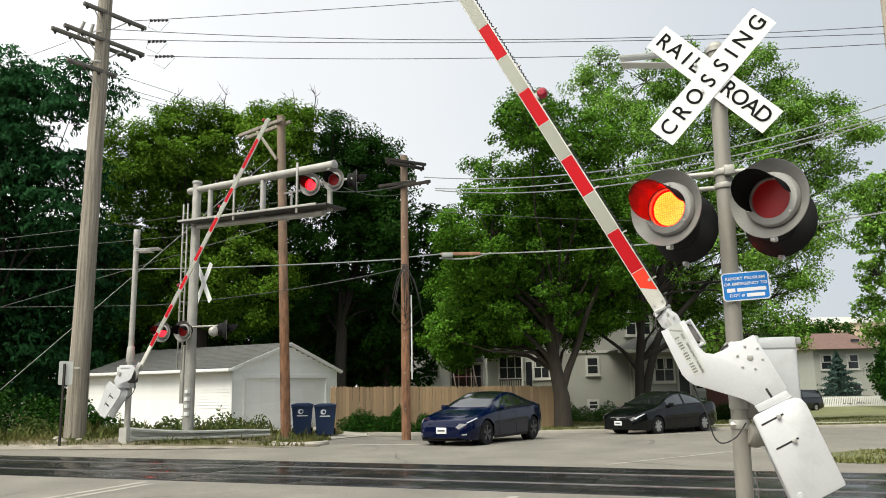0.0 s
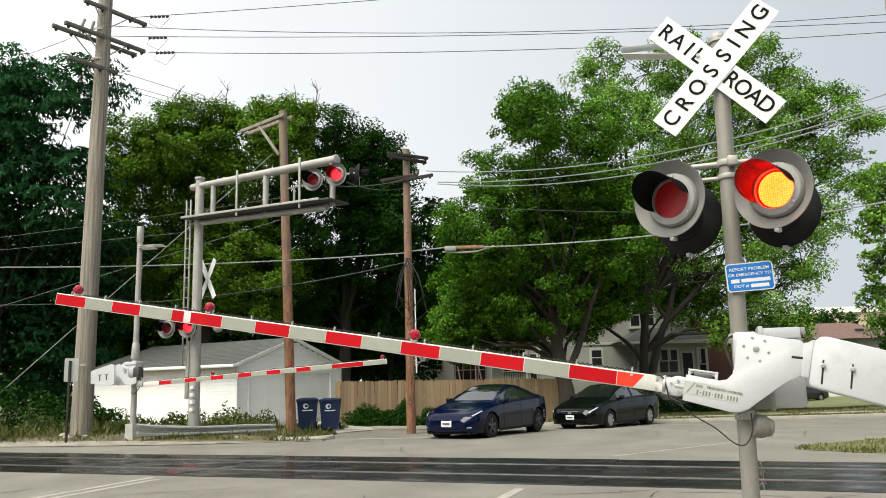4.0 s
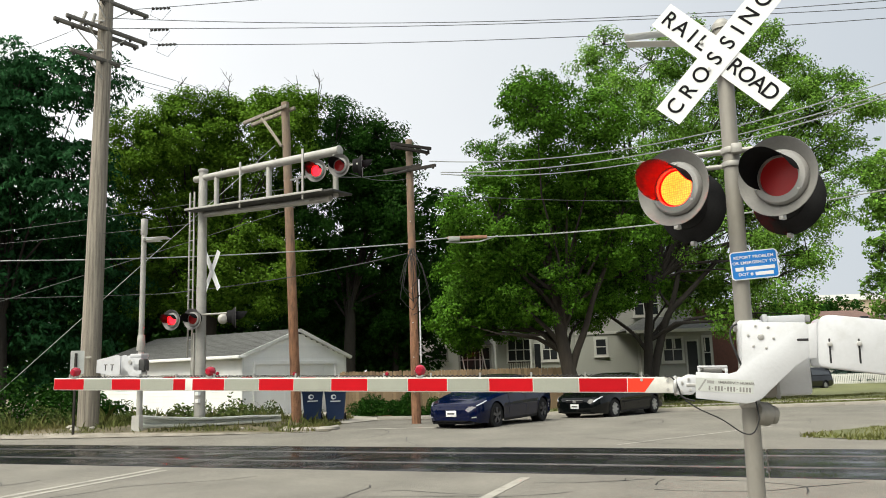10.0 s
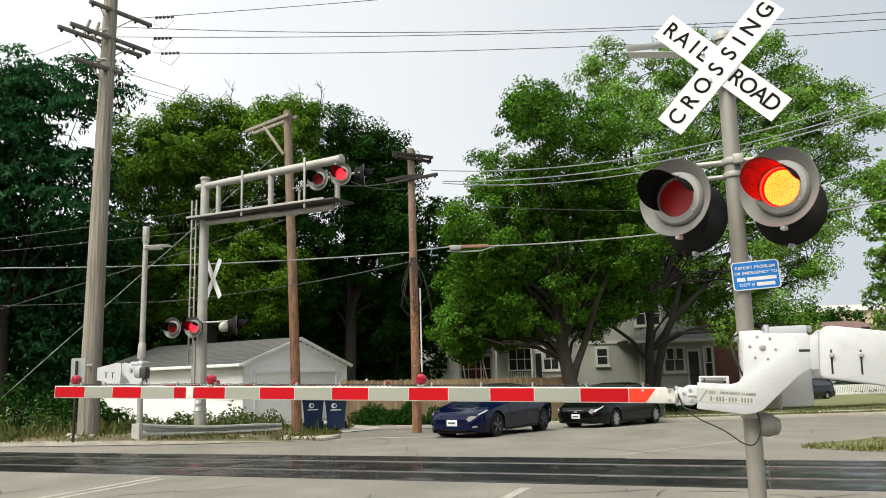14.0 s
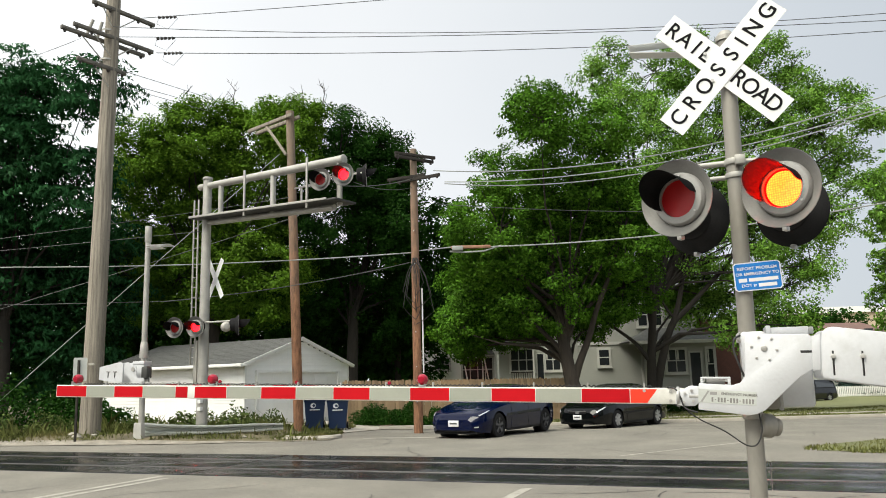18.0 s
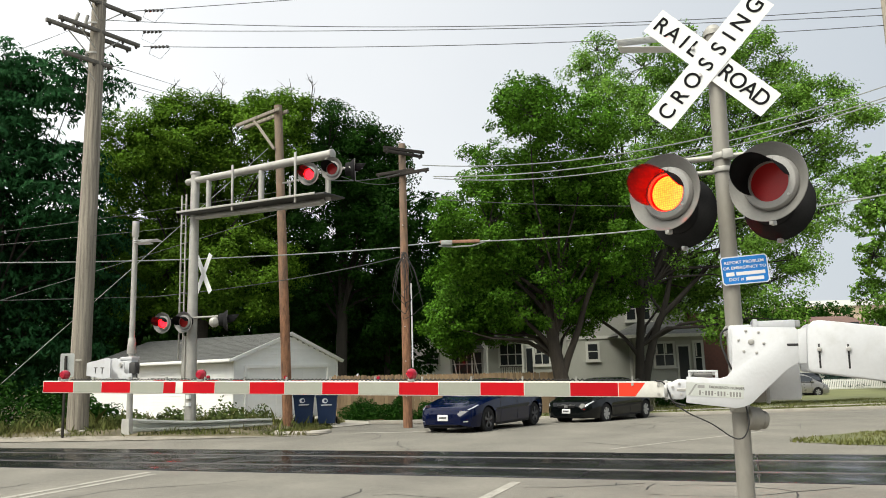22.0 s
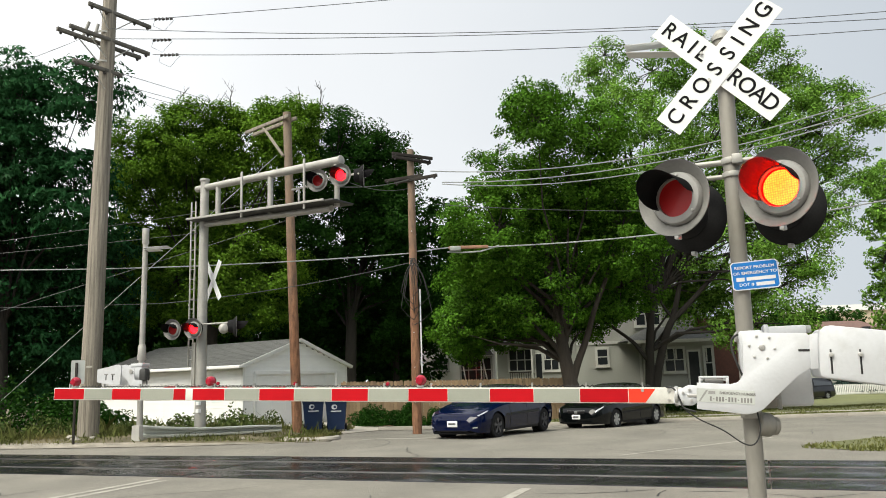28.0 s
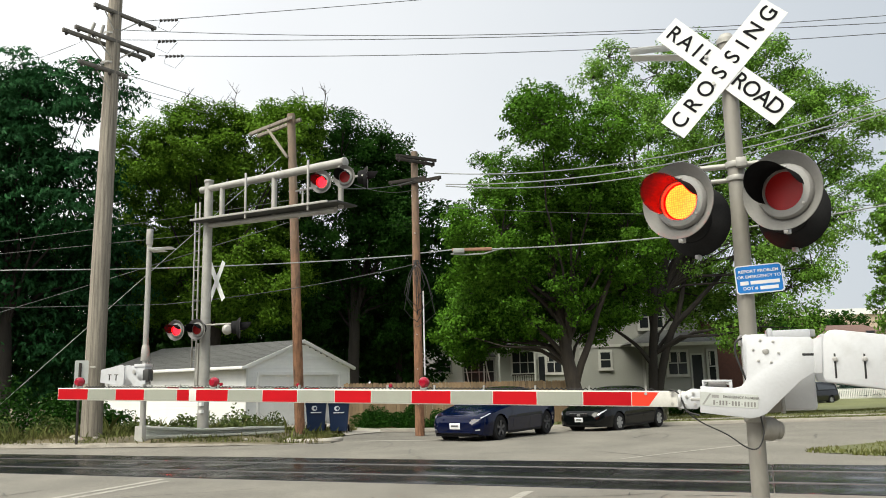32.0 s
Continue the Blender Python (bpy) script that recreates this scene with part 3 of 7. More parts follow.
sheet("track_bed", [uv(-60, V0 + 0.001), uv(40, V0 + 0.001), uv(40, V1 - 0.001), uv(-60, V1 - 0.001)], "gravel", -0.05, "crushed stone track bed under the crossing panels", "track bed")

# rubber crossing panels in three rows, with the two rails between them
panel_rows = ((V0, 12.37), (12.56, 13.86), (14.05, V1))
crossing = thing("crossing_surface", pose(0, 0, 0, 0, 0, math.degrees(ROAD)), "dark rubber railway crossing panels set between the rails", "crossing panels", kind="structure")
PANEL = 2.44
for v0, v1 in panel_rows:
    bm = box(0.008, PANEL - 0.008, v0 + 0.01, v1 - 0.01, -0.06, 0.012, 0.008)
    for k in range(9):
        y = v0 + (k + 0.5) * (v1 - v0) / 9
        box(0.03, PANEL - 0.03, y - 0.012, y + 0.012, 0.008, 0.0135, 0.0, bm)
    me = finish(bm, "panel", "rubber")
    for k in range(-13, 8):
        share("panel", me, crossing, pose(k * PANEL, 0, 0.003 * math.sin(k * 2.3)))
for v in (12.465, 13.955):
    bm = box(-60, 40, v - 0.036, v + 0.036, -0.05, 0.02, 0.008)
    solid("rail", bm, "rail", "polished steel rail set flush in the crossing", "rail", pose(0, 0, 0, 0, 0, math.degrees(ROAD)), "rails", "structure")

# verges and paths beyond the street
sheet("gravel_shoulder", [(-3.45, 21.72), (-3.5, 21.85), (-7, 21.8), (-9, 22.1), (-14, 22.5), (-30, 27), (-30, 26.02), (-14, 21.92), (-7, 21.47)], "gravel", 0.012, "dusty gravel shoulder beside the street", "shoulder", 1.0)
sheet("weedy_bank", [(-3.5, 21.85), (-3.9, 26.0), (-4.6, 30.0), (-8, 30.3), (-40, 60), (-60, 60), (-60, 33), (-30, 27), (-14, 22.5), (-9, 22.1), (-7, 21.8)], "soil", 0.01, "weedy earth bank beside the track", "verge", 1.2)
sheet("driveway", [(-3.58, 25.4), (-2.58, 28.22), (0.45, 28.62), (0.5, 31.2), (-4.2, 31.4), (-6.2, 34), (-7.7, 30.3), (-4.5, 29.6)], "concrete", 0.02, "cracked concrete driveway before the garage", "driveway", 1.2)
sheet("parkway_lawn", [(0.5, 28.85), (6, 29.25), (20, 29.45), (60, 29.75), (90, 45), (90, 130), (-14, 130), (-14, 40), (-3, 33.5), (0.5, 31.3)], "lawn", 0.10, "mown lawn under the street trees", "lawn", 3.0)
sheet("sidewalk", [(5.5, 31.6), (60, 33.4), (60, 34.9), (5.5, 33.1)], "concrete", 0.115, "concrete sidewalk crossing the lawn", "sidewalk", 2.0)
sheet("grass_island", [(7.05, 15.72), (7.5, 16.6), (8.3, 17.15), (9.5, 17.75), (14, 18.7), (40, 20.5), (40, 9), (16, 10.4), (9.6, 13.4), (7.9, 14.9)], "lawn", 0.012, "grass verge beside the street", "verge", 0.7)
kerb = [(-2.75, 28.3), (0.5, 28.72), (6, 29.12), (20, 29.32), (60, 29.62)]
for i, ((ax, ay), (bx, by)) in enumerate(zip(kerb, kerb[1:])):
    length = math.hypot(bx - ax, by - ay)
    stones = max(1, round(length / 3.0))
    for k in range(stones):
        t0, t1 = k / stones, (k + 1) / stones
        p, q = (ax + (bx - ax) * t0, ay + (by - ay) * t0), (ax + (bx - ax) * t1, ay + (by - ay) * t1)
        if math.hypot(*p) > 45:
            break
        bm = box(0.006, length / stones - 0.006, -0.07, 0.08, -0.15, 0.12, 0.018)
        solid("kerb", bm, "concrete", "worn concrete kerb along the street", "kerb",
              pose(p[0], p[1], ground_z(*p), 0, math.degrees(-math.atan2(ground_z(*q) - ground_z(*p), length / stones)), math.degrees(math.atan2(by - ay, bx - ax))), "kerb stones", "structure")
bm = tube(smooth_line([(-4.9, 22.5, -0.02), (-4.4, 22.25, 0.01), (-3.8, 22.1, 0.02), (-3.45, 22.3, 0.02), (-3.4, 23.0, 0.0)], 4), 0.095, 8)
solid("kerb", bm, "concrete", "rounded concrete kerb end beside the driveway", "kerb", kind="structure")

# paint on the road
for name, outline in (("stop_line", [(-2.6, 22.05), (0.35, 21.55), (0.42, 21.85), (-2.5, 22.4)]),
                      ("lane_line", [(3.15, 15.6), (3.22, 15.56), (7.45, 18.6), (7.4, 18.66)]),
                      ("lane_line", [uv(-10.06, 2), uv(-9.92, 2), uv(-9.92, 11.2), uv(-10.06, 11.2)]),
                      ("lane_line", [uv(-9.76, 2), uv(-9.62, 2), uv(-9.62, 11.0), uv(-9.76, 11.0)]),
                      ("lane_line", [uv(-3.3, 4), uv(-3.15, 4), uv(-3.15, 11.0), uv(-3.3, 11.0)])):
    sheet(name, outline, "line", 0.005, "worn white road marking on the asphalt", "road marking", 0.8)

# cracks in the asphalt
random.seed(5)
cracks = bmesh.new()
for k in range(46):
    x, y = random.uniform(-13, 12), random.choice((random.uniform(8.5, 11), random.uniform(16, 26)))
    a = random.choice((ROAD, ROAD + math.pi / 2)) + random.gauss(0, 0.25)
    last = None
    for s in range(random.randint(6, 16)):
        w = random.uniform(0.006, 0.014)
        n = Vector((-math.sin(a), math.cos(a), 0)) * w
        inside = V.dot(Vector((x, y, 0)))
        z = ground_z(x, y) + 0.004
        c = Vector((x, y, z))
        pair = (cracks.verts.new(c + n), cracks.verts.new(c - n))
        if last and not (V0 - 0.2 < inside < V1 + 0.2) and not (x < -3 and y > 21.6):
            cracks.faces.new((last[0], last[1], pair[1], pair[0]))
        last = pair
        x, y, a = x + 0.28 * math.cos(a), y + 0.28 * math.sin(a), a + random.gauss(0, 0.3)
solid("road_cracks", cracks, "cable", "dark sealed cracks in the asphalt", "cracks", kind="stuff", smooth=False)


# ---- crossing signals ----
PLATE_R, LENS_R = 0.306, 0.150


def half_disc(r, side, y0, y1):
    pts = [(side * r * math.sin(radians(a)), r * math.cos(radians(a))) for a in range(0, 181, 12)]
    return slab(pts, y0, y1)


def make_lamp(parent, at, lit="led", skew=(0.0, -0.34, 0.0), fine=True, flashing=True, back=(0.02, 0.0, 0.017)):
    """One flashing lamp: backplate, door ring, hood, housing, ever-glowing element and two added leaves that cover it
    while unlit. It looks along -y.
    """
    n = 48 if fine else 28
    plate = part("lamp_backplate", lathe([(0.205, 0.022), (0.212, 0.014), (0.25, -0.012), (PLATE_R - 0.012, -0.058), (PLATE_R - 0.002, -0.066), (PLATE_R, -0.060), (PLATE_R - 0.008, -0.048), (0.25, -0.002), (0.205, 0.022)], n), "plate", parent, "round faded grey dished backplate", at)
    part("plate_back", lathe([(0.0, 0.06), (0.20, 0.05), (0.25, 0.008), (PLATE_R - 0.006, -0.044), (PLATE_R + 0.002, -0.060)], n), "hood", plate, "black rear of the backplate")
    part("lamp_door", lathe([(LENS_R, 0.0), (LENS_R, -0.040), (0.198, -0.034), (0.211, -0.016), (0.213, 0.030), (LENS_R + 0.02, 0.030), (LENS_R, 0.0)], n), "plate_ring", plate)
    part("housing", lathe([(0.0, 0.21), (0.10, 0.205), (0.165, 0.18), (0.185, 0.14), (0.19, 0.05), (0.16, 0.04)], n), "hood", plate, "black round lamp housing", pose(*back, 0, 0, 0))
    # the hood: a sheet over the upper half, longest at its crown
    hood = bmesh.new()
    rows = []
    for k in range(33):
        a = radians(6 + 204 * k / 32)
        reach = 0.32 + 0.68 * max(0.0, math.sin(math.pi * k / 32)) ** 0.55
        row = []
        for s in range(7):
            f = s / 6 * reach
            r = LENS_R + 0.012 + 0.012 * f
            row.append(hood.verts.new((r * math.cos(a) + skew[0] * f, -0.03 + skew[1] * f, r * math.sin(a) + skew[2] * f)))
        rows.append(row)
    for a, b in zip(rows, rows[1:]):
        for s in range(6):
            hood.faces.new((a[s], a[s + 1], b[s + 1], b[s]))
    bmesh.ops.solidify(hood, geom=hood.faces[:], thickness=0.004)
    bmesh.ops.recalc_face_normals(hood, faces=hood.faces)
    part("hood", hood, "hood", plate, "black lamp hood")
    if fine:
        for a in (80, 200, 320):
            x, z = 0.185 * math.cos(radians(a)), 0.185 * math.sin(radians(a))
            part("bolt", rod((x, -0.05, z), (x, -0.036, z), 0.009, n=8), "bolt", plate)
        part("hinge", box(-0.018, 0.018, -0.062, 0.0, -PLATE_R - 0.026, -PLATE_R + 0.010, 0.006), "bolt", plate)
    part("glowing_lens", lathe([(0.0, -0.004), (0.08, -0.002), (LENS_R - 0.012, 0.003), (LENS_R - 0.012, 0.01)], 32), lit, plate, "glowing round signal lens")
    part("lens_rim", lathe([(LENS_R - 0.013, -0.005), (LENS_R + 0.004, -0.004), (LENS_R + 0.004, 0.012), (LENS_R - 0.013, 0.012)], 32), "led_rim", plate, "red glowing rim of the lens")
    if not flashing:
        return plate, ()
    # the glow never goes out; added dark leaves make the lens look unlit
    leaves = tuple(part("shutter_leaf", half_disc(LENS_R + 0.003, s, -0.011, -0.007), "lens", plate, "added dark red half-disc that stands for the unlit lens") for s in (-1, 1))
    return plate, leaves


FLASHING = []      # (leaves, side); side 0 and 1 light by turns

# the near signal stands beside the road, its gate arm reaching over the lane
GATE = Vector((2.285, 6.15, 0))
gate_turn = -19.0
near = thing("crossing_gate", pose(*GATE, 0, 0, gate_turn), "railroad crossing signal with red lamps, crossbuck and striped gate arm", "crossing signal", "crossing gates")
def mast_x(z):
    """The mast leans a little."""
    return 0.037 + 0.0157 * (z - 2.6)


part("mast", rod((mast_x(0.02), 0, 0.02), (mast_x(4.32), 0, 4.32), 0.065, n=32), "mast", near, "weathered grey metal mast")
part("mast_cap", lathe([(0.0, 0.05), (0.045, 0.045), (0.079, 0.0), (0.079, -0.04), (0.068, -0.04)], 24), "galv", near, at=pose(mast_x(4.32), 0, 4.32, 90, 0, 0))
part("base_casting", lathe([(0.0, 0.30), (0.09, 0.30), (0.11, 0.06), (0.2, 0.03), (0.2, 0.0), (0.0, 0.0)], 24), "galv", near, at=pose(-0.002, 0, 0, 90, 0, 0))
part("foundation", box(-0.35, 0.35, -0.35, 0.35, -0.2, 0.03, 0.02), "concrete", near)

# crossbuck: two boards that cross, lettered
BUCK_Z = 4.03


def board(angle, y, z, half, words):
    b = part("crossbuck_board", box(-half, half, -0.0015, 0.0015, -0.1172, 0.1172), "white", near, "white reflective board with black letters",
             pose(0.021, y, z, 0, -angle, 0), smooth=False)
    for letter, x in words:
        lettering(letter, 0.182, "letters", b, pose(x - half, -0.0035, 0, 90, 0, 0), "letter", bold=0.0016, width=0.95)
    return b


board(-46.0, -0.09, 4.028, 0.612, (("R", 0.088), ("A", 0.218), ("I", 0.335), ("L", 0.435), ("R", 0.775), ("O", 0.892), ("A", 1.012), ("D", 1.125)))
board(46.9, -0.096, 4.037, 0.6425, (("C", 0.102), ("R", 0.261), ("O", 0.428), ("S", 0.597), ("S", 0.757), ("I", 0.885), ("N", 1.026), ("G", 1.197)))
part("crossbuck_bracket", rod((0.059, 0, BUCK_Z - 0.16), (0.059, 0, BUCK_Z - 0.10), 0.079, n=24, bevel=0.006), "galv", near)
part("crossbuck_bracket", rod((0.059, 0, BUCK_Z + 0.06), (0.059, 0, BUCK_Z + 0.12), 0.079, n=24, bevel=0.006), "galv", near)
for x, z in ((-0.075, 0.13), (-0.035, -0.11)):
    part("bolt", rod((x - 0.03, -0.112, BUCK_Z + z), (x - 0.03, -0.06, BUCK_Z + z), 0.014, n=10), "bolt", near)
for z, tilt in ((4.36, 3), (4.22, 9)):
    part("rear_board", box(-0.74, -0.06, 0.05, 0.27, -0.002, 0.002), "white", near, "thin board seen nearly edge-on", pose(0, 0, z, 8, tilt, 0))

# lamps before and behind the mast on a cross pipe
part("cross_pipe", rod((-0.42, 0, 3.235), (0.30, 0, 3.235), 0.024, n=16), "galv", near)
part("cross_pipe", rod((-0.30, 0.02, 3.12), (0.30, 0.02, 3.12), 0.02, n=16), "galv", near)
part("clamp", rod((0.047, 0, 3.21), (0.047, 0, 3.262), 0.082, n=24, bevel=0.008), "galv", near)
part("clamp", rod((0.046, 0, 3.10), (0.046, 0, 3.145), 0.08, n=24, bevel=0.008), "galv", near)
part("clamp_block", box(0.05, 0.13, -0.11, -0.02, 3.195, 3.275, 0.008), "galv", near)
for x, z, turn, side in ((-0.388, 2.911, -26, 0), (0.37, 2.914, -28, 1)):
    plate, leaves = make_lamp(near, pose(x, -0.30, z, 0, 0, turn))
    FLASHING.append((leaves, side))
    plate, leaves = make_lamp(near, pose(x + 0.07, 0.30, z - 0.045, 0, 0, 180 + turn), back=(0, 0.0, 0.0))
    FLASHING.append((leaves, side))
    part("lamp_arm", tube([(x * 0.9, 0.0, 3.235), (x, 0.0, 3.16), (x, 0.0, z)], 0.024, 12), "galv", near)
    part("lamp_arm", rod((x, -0.14, z), (x + 0.02, 0.14, z), 0.05, n=16), "black", near)

# blue notice
notice = part("notice", slab([(-0.185, -0.11), (-0.165, -0.13), (0.165, -0.13), (0.185, -0.11), (0.185, 0.11), (0.165, 0.13), (-0.165, 0.13), (-0.185, 0.11)], -0.002, 0.002), "white", near,
              "blue emergency notice with white letters", pose(0.138, -0.08, 2.288, 0, -2.4, 4) @ Matrix.Diagonal((0.95, 1, 0.86, 1)), smooth=False)
part("notice_face", slab([(-0.175, -0.105), (-0.16, -0.12), (0.16, -0.12), (0.175, -0.105), (0.175, 0.105), (0.16, 0.12), (-0.16, 0.12), (-0.175, 0.105)], -0.004, -0.0021), "blue_sign", notice, smooth=False)
for text, z, size in (("REPORT PROBLEM", 0.072, 0.038), ("OR EMERGENCY TO", 0.022, 0.037), ("DOT #", -0.083, 0.038)):
    lettering(text, size, "white", notice, pose(-0.075 if text == "DOT #" else 0, -0.0065, z, 90, 0, 0), bold=0.0006)
part("notice_bar", box(-0.15, -0.085, -0.006, -0.004, -0.05, -0.015), "white", notice)
part("notice_bar", box(-0.07, 0.155, -0.006, -0.004, -0.048, -0.016), "white", notice)
part("notice_bar", box(-0.0, 0.14, -0.006, -0.004, -0.10, -0.068), "white", notice)

# the mechanism that lifts the arm
PIVOT = Vector((0.13, -0.115, 1.735))
part("mechanism_case", box(0.05, 0.475, 0.06, 0.42, 1.27, 1.85, 0.03), "silver", near, "silver painted gate mechanism case")
part("mechanism_lid", box(0.19, 0.47, 0.05, 0.43, 1.80, 1.888, 0.008), "silver", near)
part("lid_edge", box(0.165, 0.20, 0.04, 0.44, 1.79, 1.905, 0.006), "silver", near)
part("hasp", box(0.42, 0.51, 0.08, 0.14, 1.83, 1.885, 0.008), "silver_dark", near)
part("saddle", box(-0.035, 0.16, -0.09, 0.10, 1.46, 1.86, 0.03), "silver", near)
part("mast_sleeve", rod((0.018, 0, 1.34), (0.02, 0, 1.47), 0.074, n=28, bevel=0.01), "galv", near)
part("shaft_drum", rod((0.05, -0.02, 1.15), (0.15, 0.03, 1.13), 0.09, n=24, bevel=0.02), "mast", near)
part("shaft_drum", rod((0.15, 0.03, 1.13), (0.20, 0.05, 1.12), 0.07, n=24, bevel=0.02), "mast", near)
part("case_foot", box(0.02, 0.22, -0.02, 0.38, 1.26, 1.50, 0.03), "mast", near)
part("case_seam", box(0.215, 0.245, 0.045, 0.43, 1.25, 1.60, 0.008), "silver_dark", near)
part("lifting_eye", lathe([(0.024, -0.012), (0.042, -0.012), (0.042, 0.012), (0.024, 0.012), (0.024, -0.012)], 20), "galv", near, at=pose(-0.022, -0.06, 1.815, 0, 0, 35))
part("lifting_lug", box(-0.06, 0.0, -0.075, -0.045, 1.775, 1.80, 0.006), "silver_dark", near)
part("clamp_bolt", rod((-0.058, -0.06, 1.225), (0.01, -0.06, 1.225), 0.012, n=10), "bolt", near)
part("clamp_nut", rod((-0.052, -0.06, 1.225), (-0.034, -0.06, 1.225), 0.024, n=6), "bolt", near)
part("clamp_band", rod((0.013, 0, 1.19), (0.013, 0, 1.26), 0.076, n=28, bevel=0.006), "galv", near)
part("feed_cable", tube(smooth_line([(-0.03, -0.12, 1.83), (-0.075, -0.15, 1.80), (-0.085, -0.16, 1.72), (-0.06, -0.17, 1.62), (-0.02, -0.16, 1.50)]), 0.008, 8), "cable", near)
FEED = Vector((0.055, -0.12, 1.24))
swing_cable = part("feed_cable", tube(smooth_line([(-0.515, -0.01, 0.02), (-0.415, -0.02, -0.05), (-0.255, -0.03, -0.13), (-0.115, -0.03, -0.23), (-0.035, -0.02, -0.23), (0.01, -0.01, -0.13), (0.0, 0.0, 0.0)]), 0.0055, 8), "cable", near, "black cable that swings with the arm", pose(*FEED))


def striped_arm(parent, at, start, reach, stripes, lamps, height=0.125, thick=0.04, fine=True, z=-0.375):
    """The gate arm about its pivot: it reaches along -x, hanging a little under the pivot."""
    h = height / 2
    arm = part("gate_arm", box(-reach, -start, -thick / 2, thick / 2, z - h, z + h, 0.006), "arm_body", parent, "long gate arm with red and white stripes", at)
    for a, b, mat in stripes:
        part("stripe", box(-b + 0.003, -a - 0.003, -thick / 2 - 0.002, thick / 2 + 0.002, z - h + 0.008, z + h - 0.01), mat, arm, smooth=False)
    for x in lamps:
        lamp = part("arm_lamp", lathe([(0.0, -0.048), (0.03, -0.044), (0.047, -0.024), (0.05, 0.0), (0.047, 0.024), (0.03, 0.044), (0.0, 0.048)], 20), "ball", arm, "round red warning lamp", pose(-x, 0, z + h + 0.062))
        part("arm_lamp_clip", box(-x - 0.03, -x + 0.03, -thick / 2 - 0.004, thick / 2 + 0.004, z + h - 0.004, z + h + 0.022, 0.004), "silver_dark", arm)
    return arm, z, h


reds = ((1.012, 1.401), (1.783, 2.166), (2.542, 2.912), (3.301, 3.67), (4.058, 4.436), (4.821, 5.192), (5.272, 5.42), (5.818, 6.18), (6.539, 6.94))
whites = ((1.401, 1.783), (2.166, 2.542), (2.912, 3.301), (3.67, 4.058), (4.436, 4.821), (5.42, 5.818), (6.18, 6.539))
near_arm, az, ah = striped_arm(near, pose(*PIVOT), 0.60, 6.946, [(a, b, "arm_red") for a, b in reds] + [(a, b, "arm_white") for a, b in whites], (2.80, 5.0, 6.68))
part("stripe", slab([(-1.009, az + ah - 0.01), (-0.80, az + ah - 0.01), (-0.88, az - ah + 0.008), (-1.009, az - ah + 0.008)], -0.022, 0.022), "arm_new", near_arm, smooth=False)
zig = [(-6.6 + 0.02 * k, 0.0, az + ah + 0.005 + (0.014 if k % 2 else 0.0)) for k in range(289)]
part("arm_cable", tube(zig, 0.006, 5), "cable", near_arm, "black cable clipped along the arm")
for k in range(14):
    x = -0.9 - 0.45 * k
    part("cable_clip", box(x - 0.006, x + 0.006, -0.012, 0.012, az + ah - 0.002, az + ah + 0.04), "bolt", near_arm)
for x, dz in ((-0.70, 0.035), (-0.70, -0.035), (-0.64, 0.035), (-0.90, 0.04)):
    part("rivet", rod((x, -0.028, az + dz), (x, -0.02, az + dz), 0.012, n=10), "bolt", near_arm)
bracket = [(-0.133, 0.101), (0.310, 0.088), (0.333, 0.068), (0.333, -0.165), (0.236, -0.226), (0.041, -0.414), (-0.020, -0.475), (-0.075, -0.500), (-0.130, -0.512), (-0.494, -0.474), (-0.483, -0.274), (-0.240, -0.288), (-0.185, -0.272), (-0.150, -0.225), (-0.143, -0.180)]
plate_front = part("arm_bracket", slab(bracket, -0.075, -0.06, 0.004), "silver", near_arm, "white painted steel arm bracket")
part("arm_bracket", slab([(-0.08, 0.09), (0.31, 0.09), (0.385, 0.07), (0.385, -0.19), (0.235, -0.226), (-0.08, -0.12)], 0.44, 0.455, 0.004), "silver", near_arm, "white painted steel arm bracket")
for k in range(6):
    a = radians(60 * k + 52)
    part("bolt", rod((0.09 * math.cos(a), -0.083, 0.09 * math.sin(a) - 0.012), (0.09 * math.cos(a), -0.07, 0.09 * math.sin(a) - 0.012), 0.0105, n=12, bevel=0.003), "bolt", near_arm)
part("pivot_hub", rod((0, -0.084, -0.012), (0, 0.47, -0.012), 0.024, n=20, bevel=0.006), "bolt", near_arm)
part("slot", box(0.25, 0.335, -0.079, -0.07, -0.048, -0.030, 0.004), "black", near_arm)
part("bracket_flange", slab([(0.330, 0.075), (0.390, 0.085), (0.377, -0.175), (0.324, -0.18)], -0.085, 0.0, 0.004), "silver", near_arm)
counter = [(0.389, 0.034), (0.400, 0.099), (0.432, 0.132), (0.479, 0.139), (1.077, 0.059), (1.086, -0.336), (0.393, -0.241), (0.380, -0.216)]
part("counterweight", slab(counter, -0.115, -0.07, 0.012), "silver", near_arm, "heavy silver counterweight plate")
part("counterweight", slab(counter, 0.45, 0.50, 0.012), "silver", near_arm, "heavy silver counterweight plate")
for x in (0.462, 0.655):
    part("slot", box(x - 0.007, x + 0.007, -0.118, -0.110, -0.215 - 0.02 * (x - 0.5), -0.035 - 0.02 * (x - 0.5), 0.004), "black", near_arm)
    part("slot_bolt", rod((x, -0.140, -0.075), (x, -0.11, -0.075), 0.017, n=12, bevel=0.004), "bolt", near_arm)
part("slot_bolt", rod((1.0, -0.14, -0.25), (1.0, -0.11, -0.25), 0.02, n=12), "silver", near_arm)
part("arm_adapter", slab([(-0.665, az - 0.06), (-0.655, az + 0.04), (-0.60, az + 0.055), (-0.55, az + 0.082), (-0.47, az + 0.075), (-0.46, az - 0.03), (-0.52, az - 0.075), (-0.62, az - 0.075)], -0.052, 0.06, 0.010), "silver", near_arm)
